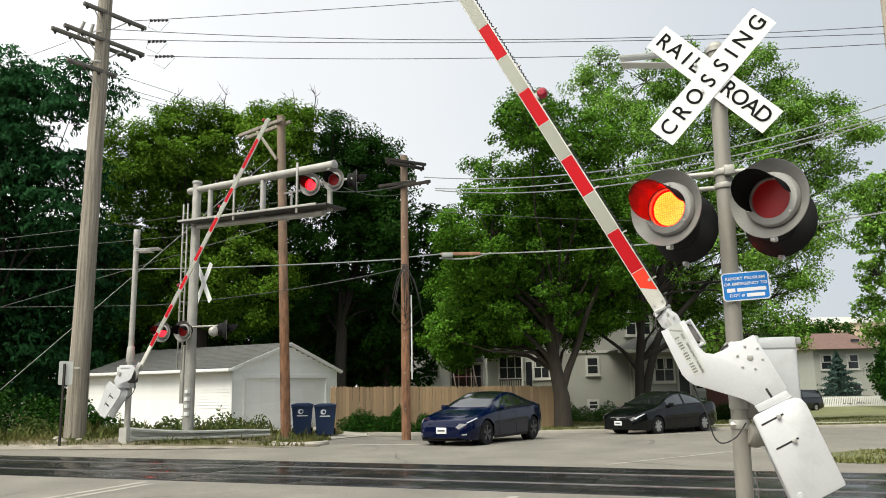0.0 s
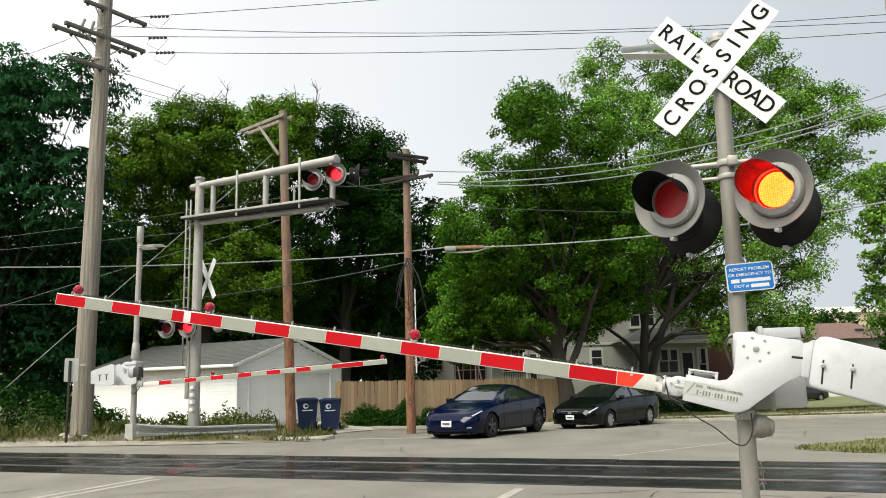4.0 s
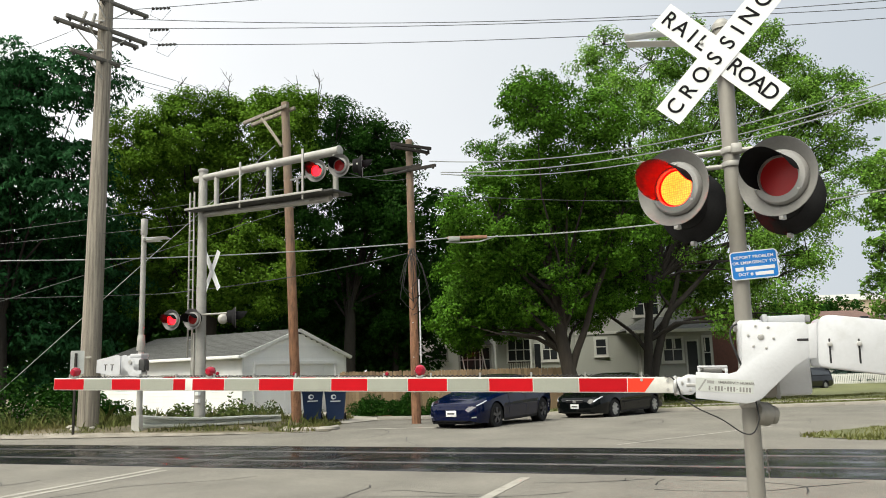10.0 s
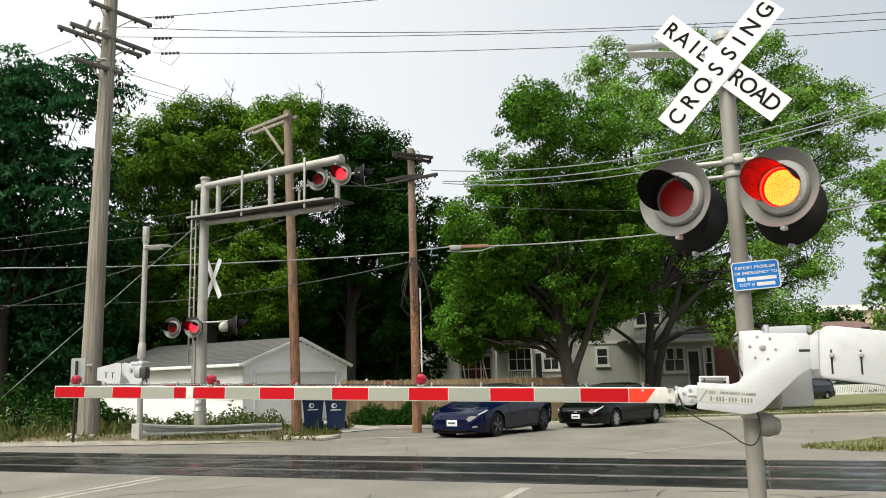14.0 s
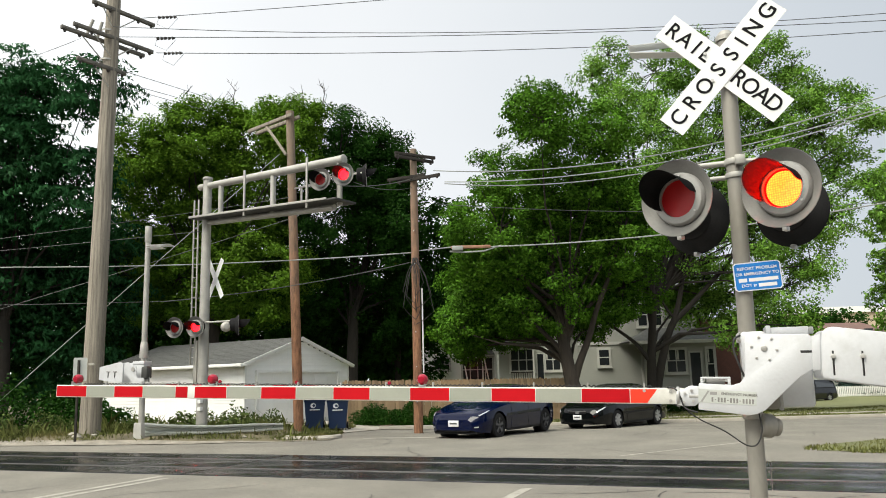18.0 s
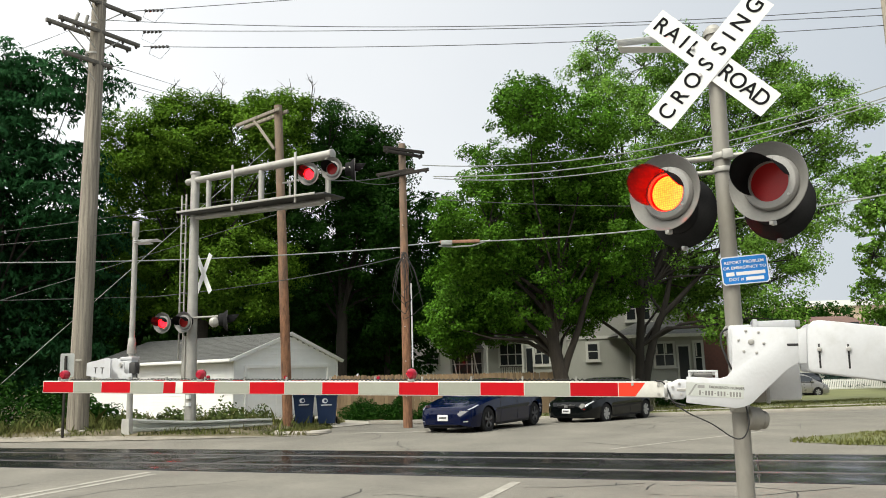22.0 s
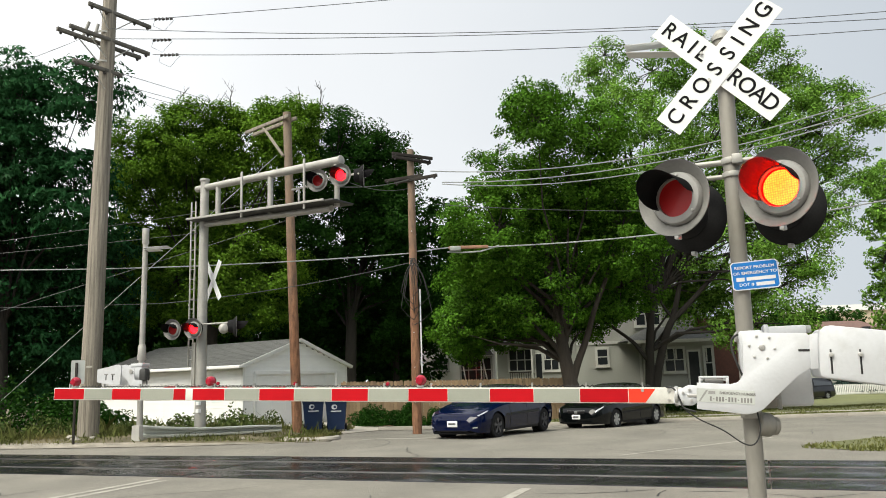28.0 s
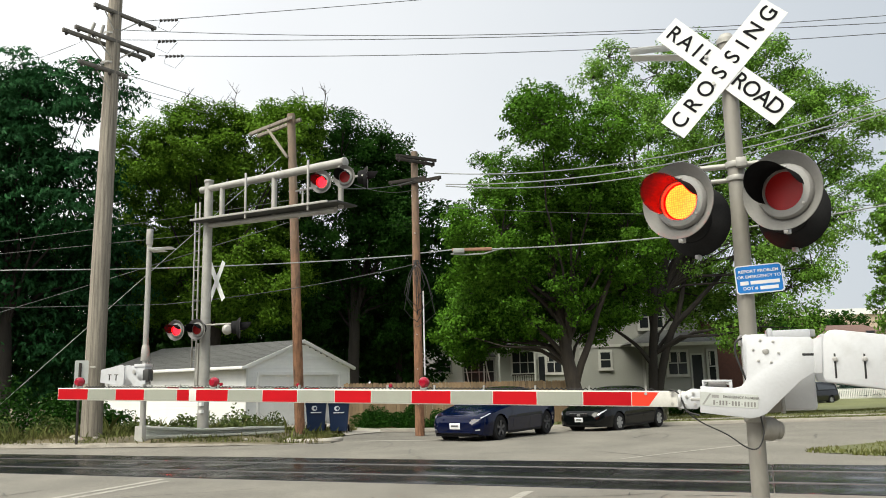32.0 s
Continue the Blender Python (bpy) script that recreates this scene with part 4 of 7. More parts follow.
part("adapter_collar", rod((-0.655, 0.004, az - 0.005), (-0.63, 0.004, az - 0.005), 0.078, n=20, bevel=0.006), "silver_dark", near_arm)
for x, dz in ((-0.59, 0.02), (-0.54, 0.045), (-0.53, -0.035), (-0.60, -0.045)):
    part("bolt", rod((x, -0.064, az + dz), (x, -0.05, az + dz), 0.011, n=8), "bolt", near_arm)
part("adapter_strap", box(-0.56, -0.44, -0.058, -0.05, az - 0.01, az + 0.012, 0.003), "bolt", near_arm)
for a, b, c, d in ((-0.47, -0.25, -0.242, -0.226), (-0.47, -0.25, -0.300, -0.284), (-0.47, -0.452, -0.284, -0.242), (-0.272, -0.25, -0.284, -0.242)):
    for y in (-0.058, 0.052):
        part("shear_frame", box(a, b, y, y + 0.014, c, d, 0.004), "silver", near_arm)
# dark block put in for the shaded inside of the open frame
part("shear_pin", box(-0.43, -0.29, -0.02, 0.03, -0.29, -0.245, 0.012), "plate", near_arm, "dark block for the shaded inside of the frame")
part("shear_tie", rod((-0.45, -0.05, -0.25), (-0.45, 0.06, -0.25), 0.014, n=10), "silver_dark", near_arm)
part("shear_tie", rod((-0.28, -0.05, -0.25), (-0.28, 0.06, -0.25), 0.014, n=10), "silver_dark", near_arm)
label_plate = part("arm_notice", box(-0.47, -0.055, -0.0772, -0.0755, -0.437, -0.335), "guard", near_arm, "pale grey notice with worn grey letters", pose(0.0, 0, -0.006, 0, 3.0, 0))
lettering("EMERGENCY NUMBER", 0.026, "plate", label_plate, pose(-0.176, -0.0782, -0.362, 90, 0, 0), bold=0.0004)
for k in range(14):
    if k not in (1, 5, 9):
        part("notice_bar", box(-0.375 + 0.0222 * k, -0.3615 + 0.0222 * k, -0.0782, -0.0773, -0.427, -0.392), "plate", label_plate, smooth=False)
    else:
        part("notice_bar", box(-0.375 + 0.0222 * k, -0.3635 + 0.0222 * k, -0.0782, -0.0773, -0.413, -0.406), "plate", label_plate, smooth=False)
part("notice_mark", slab([(-0.455, -0.43), (-0.44, -0.43), (-0.388, -0.345), (-0.403, -0.345)], -0.0782, -0.0773), "plate_ring", label_plate, smooth=False)
part("notice_mark", box(-0.385, -0.335, -0.0782, -0.0773, -0.374, -0.352), "plate_ring", label_plate, smooth=False)
part("loop_cable", tube(smooth_line([(-0.72, -0.02, az + 0.07), (-0.66, -0.05, az + 0.055), (-0.62, -0.06, az - 0.02), (-0.59, -0.07, az - 0.09), (-0.50, -0.08, az - 0.12)]), 0.007, 8), "cable", near_arm)

# the far gate, on the other side of the track, facing the other way
FAR = Vector((-8.95, 22.4, 0.05))
far_gate = thing("crossing_gate", pose(*FAR, 0, 0, -24 + 180), "railroad crossing gate mast with striped arm across the track", "crossing signal", "crossing gates")
part("mast", rod((0, 0, 0.3), (0, 0, 6.2), 0.085, 0.075, 20), "galv", far_gate, "slim grey metal mast")
part("mast_cap", rod((0, 0, 5.75), (0, 0, 6.22), 0.098, n=20, bevel=0.01), "galv", far_gate)
part("base_casting", slab([(-0.28, 0.0), (0.28, 0.0), (0.27, 0.05), (0.16, 0.08), (0.13, 0.52), (-0.13, 0.52), (-0.16, 0.08), (-0.27, 0.05)], -0.15, 0.15, 0.01), "galv", far_gate)
part("mast_sleeve", rod((0, 0, 2.35), (0, 0, 2.8), 0.13, 0.10, 18, 0.02), "galv", far_gate)
for z, x1 in ((5.62, -0.95), (5.56, -0.6)):
    part("edge_board", box(x1, -0.03, -0.12, 0.10, -0.003, 0.003), "white", far_gate, "thin board seen nearly edge-on", pose(0, 0, z, 12, -3, 0))
FAR_PIVOT = Vector((0.0, 0.25, 2.03))
part("mechanism_case", box(-0.22, 0.30, -0.06, 0.20, 1.62, 2.22, 0.02), "silver", far_gate, "grey gate mechanism case")
part("mechanism_cover", box(-0.24, 0.20, -0.08, 0.22, 2.16, 2.26, 0.02), "silver", far_gate)
far_spans = ((1.16, 1.59), (2.07, 2.48), (2.97, 3.40), (3.87, 4.31), (4.79, 5.23), (5.71, 6.15), (6.77, 7.67))
far_reds = [(a, b, "arm_red") for a, b in far_spans]
far_whites = [(b, c, "arm_white") for (_, b), (c, _) in zip(far_spans, far_spans[1:])] + [(7.67, 8.30, "arm_white")]
far_arm, fz, fh = striped_arm(far_gate, pose(*FAR_PIVOT), 0.5, 8.31, far_reds + far_whites, (3.03, 5.52, 8.2), 0.12, z=-0.45)
far_bracket = [(x * 0.85, z * 0.85) for x, z in bracket]
far_counter = [(0.36, 0.16), (0.50, 0.20), (1.28, 0.06), (1.28, -0.30), (0.50, -0.40), (0.36, -0.36)]
part("arm_bracket", slab(far_bracket, 0.10, 0.115), "silver", far_arm, smooth=False)
part("arm_bracket", slab(far_bracket, -0.115, -0.10), "silver_dark", far_arm, smooth=False)
part("gear_case", box(-0.34, -0.10, -0.10, 0.12, -0.30, 0.06, 0.06), "grate", far_gate, "dark gear case", pose(-0.04, 0.12, 2.05))
part("counterweight", slab(far_counter, 0.12, 0.16), "silver", far_arm, "white slotted counterweight plate", smooth=False)
part("counterweight", slab(far_counter, -0.16, -0.12), "silver", far_arm, "white slotted counterweight plate", smooth=False)
for x in (0.66, 0.92):
    part("slot", box(x - 0.018, x + 0.018, 0.155, 0.166, -0.24, -0.06), "black", far_arm, smooth=False)
    part("slot", box(x - 0.07, x + 0.07, 0.155, 0.167, -0.09, -0.06), "plate", far_arm, smooth=False)
part("bracket_bolt", rod((0.0, 0.10, 0.0), (0.0, 0.15, 0.0), 0.06, n=12), "bolt", far_arm)
part("arm_adapter", box(-0.58, -0.36, -0.05, 0.07, -0.50, -0.36, 0.015), "silver_dark", far_arm)
part("arm_cable", tube([(-8.0 + 0.2 * k, 0, fz + fh + 0.006 + (0.02 if k % 2 else 0.0)) for k in range(36)], 0.007, 5), "cable", far_arm)
part("loop_cable", tube(smooth_line([(-0.35, 0.2, 2.1), (-0.42, 0.2, 1.6), (-0.2, 0.2, 1.35), (0.0, 0.1, 1.4)]), 0.012, 6), "cable", far_gate)

# cantilever signal: a stout mast with a walkway beam over the road and lamps at its end
CANT = Vector((-7.42, 23.0, 0.0))
END = Vector((-2.83, 20.0, 0.0))
run = (END - CANT).length
cant_turn = math.degrees(math.atan2(END.y - CANT.y, END.x - CANT.x))
cant = thing("cantilever_signal", pose(*CANT, 0, 0, cant_turn), "grey metal cantilever signal with walkway, ladder and red lamps", "signal gantry")
part("mast", rod((0, 0, 0), (0, 0, 7.85), 0.165, 0.125, n=28), "galv", cant, "stout grey metal mast")
part("mast_cap", rod((0, 0, 7.80), (0, 0, 7.88), 0.150, n=28, bevel=0.01), "galv", cant)
part("base_plate", box(-0.35, 0.35, -0.35, 0.35, 0.0, 0.08, 0.01), "galv", cant)
part("top_beam", rod((-0.35, 0, 7.62), (run, 0, 7.45), 0.10, 0.12, 20), "galv", cant)
part("beam_cap", rod((run, 0, 7.45), (run + 0.05, 0, 7.45), 0.135, n=20, bevel=0.01), "galv", cant)
part("lower_beam", rod((0.1, 0, 6.45), (run - 0.3, 0, 6.18), 0.085, n=20), "galv", cant)
for x, r in ((0.62, 0.075), (2.85, 0.08)):
    part("beam_post", rod((x, 0, 6.4 - 0.05 * x), (x, 0, 7.6 - 0.03 * x), r, n=16), "galv", cant)
part("beam_post", rod((run - 0.12, 0, 6.2), (run - 0.12, 0, 7.45), 0.075, n=16), "galv", cant)
for x in (2.1, 4.55):
    part("rail_post", box(x - 0.03, x + 0.03, -0.42, -0.38, 6.42 - 0.05 * x, 7.72 - 0.03 * x, 0.004), "galv", cant)
part("rail_post", box(3.55, 3.60, 0.38, 0.42, 6.3, 7.05, 0.004), "galv", cant)
part("hand_rail", box(3.3, 4.4, 0.38, 0.42, 7.05, 7.10, 0.004), "galv", cant)
part("walkway", box(-0.25, run + 0.12, -0.42, 0.40, -0.025, 0.025, 0.004), "grate", cant, "", pose(0, 0, 6.56, 0, 2.7, 0))
part("walkway_edge", box(-0.28, run - 0.2, -0.46, -0.42, -0.03, 0.03, 0.004), "galv", cant, "", pose(0, 0, 6.58, 0, 2.7, 0))
for x in (-0.44, -0.24):
    part("ladder_rail", box(x - 0.02, x + 0.02, -0.14, -0.10, 2.2, 7.2, 0.004), "galv", cant)
rung = finish(rod((-0.44, -0.12, 0), (-0.24, -0.12, 0), 0.013, n=8), "rung", "galv")
for k in range(16):
    share("rung", rung, cant, pose(0, 0, 2.4 + 0.3 * k))
face = -21.0 - cant_turn
for x, side in ((run - 0.47, 0), (run + 0.34, 1)):
    plate, leaves = make_lamp(cant, pose(x, -0.35, 6.90, 4, 0, face + 4), "led_far", (0.0, -0.38, 0.0), False)
    FLASHING.append((leaves, side))
plate, leaves = make_lamp(cant, pose(run + 0.52, 0.25, 6.98, 0, 0, 94 - cant_turn), "led_far", (0, -0.32, 0), False)
FLASHING.append((leaves, 0))
part("lamp_arm", rod((run - 0.9, -0.2, 7.0), (run + 0.6, 0.1, 7.0), 0.03, n=10), "galv", cant)
for x, side in ((-0.49, 0), (0.11, 1)):
    plate, leaves = make_lamp(cant, pose(x, -0.42 + 0.45 * x, 3.28, 4, 0, face + 4), "led_far", (0.0, -0.38, 0.0), False)
    FLASHING.append((leaves, side))
plate, leaves = make_lamp(cant, pose(1.08, 0.30, 3.3, 0, 0, 104 - cant_turn), "led_far", (0, -0.36, 0), False)
FLASHING.append((leaves, 1))
part("side_lamp", lathe([(0.0, -0.12), (0.09, -0.10), (0.15, -0.02), (0.15, 0.06), (0.05, 0.16), (0.0, 0.16)], 20), "galv", cant, "", pose(0.92, 0.05, 3.25, 0, 0, 60))
part("lamp_arm", rod((-0.6, -0.25, 3.42), (1.05, 0.2, 3.42), 0.028, n=10), "galv", cant)
part("cable_trunk", box(-0.30, -0.16, -0.12, 0.02, 1.2, 2.9, 0.01), "galv", cant)
for s in (58, -58):
    part("crossbuck_board", box(-0.68, 0.68, -0.002, 0.002, -0.095, 0.095), "white", cant, "white crossing board seen obliquely", pose(0.05, 0.34 + 0.0001 * s, 4.76, 0, 0, -6) @ pose(0, 0, 0, 0, s, 0), False)
for k in range(4):
    part("reflective_strip", box(0.02, 0.15, -0.186, -0.10, 0.86 + 0.21 * k, 0.96 + 0.21 * k), "white", cant, smooth=False)


# ---- utility poles and wires ----
def pole_thing(name, base, top, r0, r1, mat, label):
    th = thing(name, pose(*base), label, "utility pole", "utility poles")
    lean = Vector(top) - Vector(base)
    pts = [lean * (k / 8) for k in range(9)]
    part("shaft", tube([Vector((0, 0, -0.3)), *pts], [r0 + 0.02] + [r0 + (r1 - r0) * k / 8 for k in range(9)], 20), mat, th)
    return th, lean


big, _ = pole_thing("utility_pole", (-10.83, 23.3, 0.2), (-10.72, 23.3, 15.6), 0.305, 0.20, "wood_grey", "tall weathered grey timber pole with crossarms beside the track")
for z, w in ((12.9, 0.238), (11.9, 0.25)):
    part("steel_band", lathe([(w, -0.03), (w + 0.02, -0.03), (w + 0.02, 0.03), (w, 0.03), (w, -0.03)], 20), "galv", big, at=pose(0, 0, z - 0.2, 90, 0, 0))
# crossarms, seen from below: they run towards the track
ARM_TURN = 55
arms = ((12.64, 0.0, -1.32, 1.43, -0.24), (12.64, 0.0, -1.45, 1.42, 0.24), (13.60, 0.0, -0.75, 1.45, -0.24), (11.58, 0.0, -1.16, 0.48, -0.24))
for z, x, a, b, y in arms:
    m = pose(0, 0, z - 0.2, 0, 0, ARM_TURN)
    part("crossarm", box(a, b, y - 0.05, y + 0.05, -0.06, 0.06, 0.01), "crossarm", big, "weathered timber crossarm", m)
    for e in (a + 0.05, b - 0.05):
        part("crossarm_brace", rod((e * 0.55, y, -0.05), (0.0, y, -0.7), 0.02, n=6), "galv", big, "", m)
    for e in (a + 0.12, a + 0.6, b - 0.6, b - 0.12):
        part("pin_insulator", lathe([(0.0, 0.2), (0.03, 0.19), (0.055, 0.13), (0.04, 0.11), (0.06, 0.06), (0.02, 0.04), (0.015, 0.0)], 12), "insulator", big, "", m @ pose(e, y, 0.05, -90, 0, 180))
part("cut_out", rod((-0.55, -0.35, 12.5), (-0.35, -0.4, 12.95), 0.05, n=10), "galv", big)
part("cut_out", rod((-0.2, -0.38, 12.35), (-0.05, -0.42, 12.85), 0.05, n=10), "galv", big)
part("pole_tag", box(0.02, 0.2, -0.352, -0.338, 2.05, 2.11, 0.004), "line", big)

brown1, lean1 = pole_thing("utility_pole", (-5.13, 25.8, 0.0), (-5.5, 25.8, 10.95), 0.165, 0.14, "wood_brown", "brown timber pole with a side arm beside the garage")
for y in (-0.17, 0.17):
    part("side_arm", box(-2.25, 0.3, y - 0.045, y + 0.045, -0.06, 0.06, 0.008), "wood_grey", brown1, "weathered timber arm", pose(-0.36, 0, 10.72, 0, 0, -41))
part("arm_brace", box(-0.04, 0.04, -0.22, -0.14, 0.0, 1.75, 0.008), "wood_grey", brown1, "", pose(-0.34, 0, 9.35, 0, 0, -41) @ pose(0, 0, 0, 0, -42, 0))

brown2, _ = pole_thing("utility_pole", (-1.18, 25.0, -0.1), (-1.18, 25.0, 9.2), 0.15, 0.115, "wood_brown", "brown timber pole with cables and crossarms beside the fence")
for z, a, b, tilt, turn in ((9.05, -0.75, 0.75, 0, 30), (8.92, -0.8, 0.7, 0, 36), (8.22, -0.55, 1.1, 0, -30), (8.32, -0.9, 0.5, 0, -25)):
    part("crossarm", box(a, b, -0.19, -0.11, -0.05, 0.05, 0.008), "bark_dark", brown2, "dark timber crossarm", pose(0, 0, z, 0, tilt, turn))
    for e in (a + 0.1, b - 0.1, b - 0.4):
        part("pin_insulator", lathe([(0.0, 0.15), (0.03, 0.14), (0.045, 0.08), (0.02, 0.04), (0.015, 0.0)], 10), "insulator", brown2, "", pose(0, 0, z, 0, tilt, turn) @ pose(e, -0.15, 0.04, -90, 0, 180))
part("conduit", rod((0.2, -0.02, 1.9), (0.2, -0.02, 4.6), 0.025, n=10), "trim", brown2, "pale conduit")
random.seed(11)
for k in range(9):
    dx, drop = random.uniform(-0.5, 0.6), random.uniform(0.8, 1.8)
    part("hanging_cable", tube([(0.02 * k - 0.1, -0.15, 5.6), (dx * 0.6, -0.28, 5.5 - drop * 0.35), (dx, -0.3, 5.6 - drop), (dx * 0.5, -0.25, 5.6 - drop - 0.25), (0.0, -0.17, 5.2 - drop)], 0.012, 5), "cable", brown2)
for k in range(6):
    part("pole_step", rod((-0.02, -0.2, 1.0 + 1.1 * k), (-0.02, -0.12, 1.0 + 1.1 * k), 0.02, n=6), "bolt", brown2)

pale_pole, _ = pole_thing("utility_pole", (13.05, 21.0, -0.1), (13.2, 21.0, 14.0), 0.21, 0.17, "wood_pale", "pale weathered timber pole beside the street")
for z, b in ((11.5, 0.7), (8.75, 0.55)):
    part("crossarm", box(-b, b, -0.29, -0.20, z - 0.05, z + 0.05, 0.008), "crossarm", pale_pole, "weathered timber crossarm", pose(0.1, 0, 0.1, 0, 0, 70))


def wire(a, b, sag, r, mat="wire", label="overhead wire strung between poles", n=24):
    a, b = Vector(a), Vector(b)
    pts = []
    for k in range(n + 1):
        t = k / n
        p = a.lerp(b, t)
        p.z -= 4 * sag * t * (1 - t)
        pts.append(p)
    return solid("overhead_wire", tube(pts, r, 5), mat, label, "wire", group="overhead wires")


# high wires from the tall pole
def strung(p, m, q, r, mat="wire", label="overhead wire strung between poles", over=0.0):
    """A wire through three points, as it sags; over: how much further it runs past the last one."""
    p, m, q = Vector(p), Vector(m), Vector(q)
    pts = []
    for k in range(29):
        t = (1 + over) * k / 28
        a = (m.x - p.x) / (q.x - p.x)
        low = (m - p.lerp(q, a)) / (a * (1 - a))
        pts.append(p.lerp(q, t) + low * t * (1 - t))
    return solid("overhead_wire", tube(pts, r, 5), mat, label, "wire", group="overhead wires")


strung((-9.45, 22.5, 12.95), (0.71, 24, 14.24), (17.07, 27, 16.97), 0.011)
strung((-10.4, 22.6, 12.75), (-1.43, 22, 11.96), (13.05, 21, 11.64), 0.011)
strung((-10.2, 22.6, 12.4), (2.17, 22, 11.8), (13.03, 21, 11.41), 0.011)
strung((-9.0, 22.6, 11.83), (0.44, 22, 11.31), (12.99, 21, 11.1), 0.011)
for (ax, ay, az), (bx, by, bz), r in (((-11.3, 22.5, 12.36), (-36.4, 51.0, 23.7), 0.006), ((-11.6, 22.6, 12.3), (-40.0, 51.0, 22.3), 0.006), ((-11.1, 22.8, 11.5), (-23.5, 70.0, 26.6), 0.006)):
    wire((ax, ay, az), (bx, by, bz), 0.5, r)
wire((-10.25, 23.3, 11.54), (-11.68, 38, 16.05), 0.0, 0.010)
wire((-10.23, 23.3, 11.15), (-12.10, 38, 15.75), 0.0, 0.010)
wire((-10.23, 23.3, 11.0), (-12.17, 38, 15.5), 0.0, 0.010)
# strain insulators on the high wires
for p in ((-8.95, 22.55, 12.98), (-9.0, 22.6, 12.3), (-8.75, 22.6, 11.8)):
    ins = thing("strain_insulator", pose(*p), "dark strain insulator on an overhead wire", "insulator", "strain insulators")
    for k in range(5):
        part("disc", rod((0.12 * k, 0, 0), (0.12 * k + 0.08, 0, 0), 0.055, 0.03, 8), "insulator", ins)
    solid("jumper_wire", tube([(p[0], p[1], p[2]), (p[0] - 0.05, p[1], p[2] - 0.22), (p[0] + 0.3, p[1], p[2] - 0.40), (p[0] + 0.6, p[1], p[2] - 0.05)], 0.006, 5), "wire", "looped jumper wire at an insulator", "wire", group="jumper wires")
# cables at mid height
pale = "pale sheathed cable strung between poles"
strung((-13.83, 24, 5.42), (-6.16, 24.5, 5.45), (-1.15, 25, 5.7), 0.019, "wire_pale", pale)
wire((-13.83, 24, 5.42), (-40, 23, 6.0), 0.2, 0.019, "wire_pale", pale)
wire((-1.1, 25, 5.75), (0.05, 25, 5.84), 0.0, 0.019, "wire_pale", pale, 4)
strung((1.3, 25, 5.82), (6.6, 24, 5.87), (12.99, 22, 6.33), 0.022, "wire_pale", pale, 0.6)
wire((-30, 24, 4.5), (-8.99, 24, 4.2), 0.06, 0.010)
strung((-8.99, 24, 4.2), (-6.5, 24.3, 4.45), (-1.2, 25, 5.4), 0.014)
wire((-5.3, 24.8, 7.62), (-32, 24, 5.2), 0.35, 0.009)
wire((-7.6, 23.0, 6.2), (-32, 25, 5.4), 0.15, 0.008)
wire((-5.5, 25.6, 7.05), (-24, 25, 1.7), 0.08, 0.011)
wire((-5.82, 25.7, 9.39), (-16.45, 26, 0.1), 0.0, 0.012, "wire_pale", "steel guy wire running down to the ground")
wire((-2.9, 20.1, 6.75), (-1.2, 25, 8.2), 0.1, 0.014)
wire((-2.6, 20.3, 6.9), (-1.2, 25, 7.9), 0.15, 0.010)
strung((-0.52, 25, 8.45), (6.49, 23, 8.2), (12.16, 20, 8.89), 0.017, "wire_pale", over=0.3)
strung((-0.15, 25, 8.05), (6.47, 23, 7.93), (12.13, 20, 8.57), 0.017, "wire_pale", over=0.3)
strung((-0.15, 25, 7.99), (6.46, 23, 7.7), (11.04, 20, 8.16), 0.017, "wire_pale", over=0.3)
wire((-0.4, 25, 7.3), (17.72, 30, 8.07), 0.35, 0.012)
splice = thing("splice_case", pose(0.75, 25, 5.82), "rusty splice case hung on a pale cable", "splice case")
part("case", box(-0.75, 0.55, -0.05, 0.05, -0.04, 0.06, 0.02), "rust", splice)
part("box", box(-0.72, -0.35, -0.09, 0.09, -0.1, 0.05, 0.02), "wire_pale", splice)
part("cable_loop", tube([(-0.8, 0, -0.12), (-0.3, 0, -0.16), (0.3, 0, -0.14), (0.9, 0, 0.03)], 0.025, 6), "wire_pale", splice)


# ---- garage ----
GC = Vector((-8.05, 30.0, 0.0))            # the corner nearest the street
GL = Vector((-15.50, 34.28, 0.0))
g_dir = (GC - GL).normalized()             # along the side wall
g_turn = math.degrees(math.atan2(g_dir.y, g_dir.x))
SIDE = (GC - GL).length
WIDE = 6.5
EAVE, RIDGE = 2.42, 3.47
garage = thing("garage", pose(GL.x, GL.y, 0.0, 0, 0, g_turn), "white vinyl-sided garage with grey shingle roof and closed door", "garage")
# local x: 0 at the back to SIDE at the gable end; y: 0 at the side wall to WIDE
part("wall_core", box(0.04, SIDE - 0.04, 0.04, WIDE - 0.04, -0.1, EAVE, 0.0), "siding", garage)
gable = bmesh.new()
lo = [gable.verts.new((x, y, z)) for x in (0.05, SIDE - 0.05) for y, z in ((0.04, EAVE - 0.08), (WIDE - 0.04, EAVE - 0.08), (WIDE / 2, RIDGE - 0.16))]
gable.faces.new(lo[:3]), gable.faces.new(lo[3:][::-1])
gable.faces.new((lo[0], lo[3], lo[4], lo[1])), gable.faces.new((lo[1], lo[4], lo[5], lo[2])), gable.faces.new((lo[2], lo[5], lo[3], lo[0]))
bmesh.ops.recalc_face_normals(gable, faces=gable.faces)
part("gable_core", gable, "siding", garage)


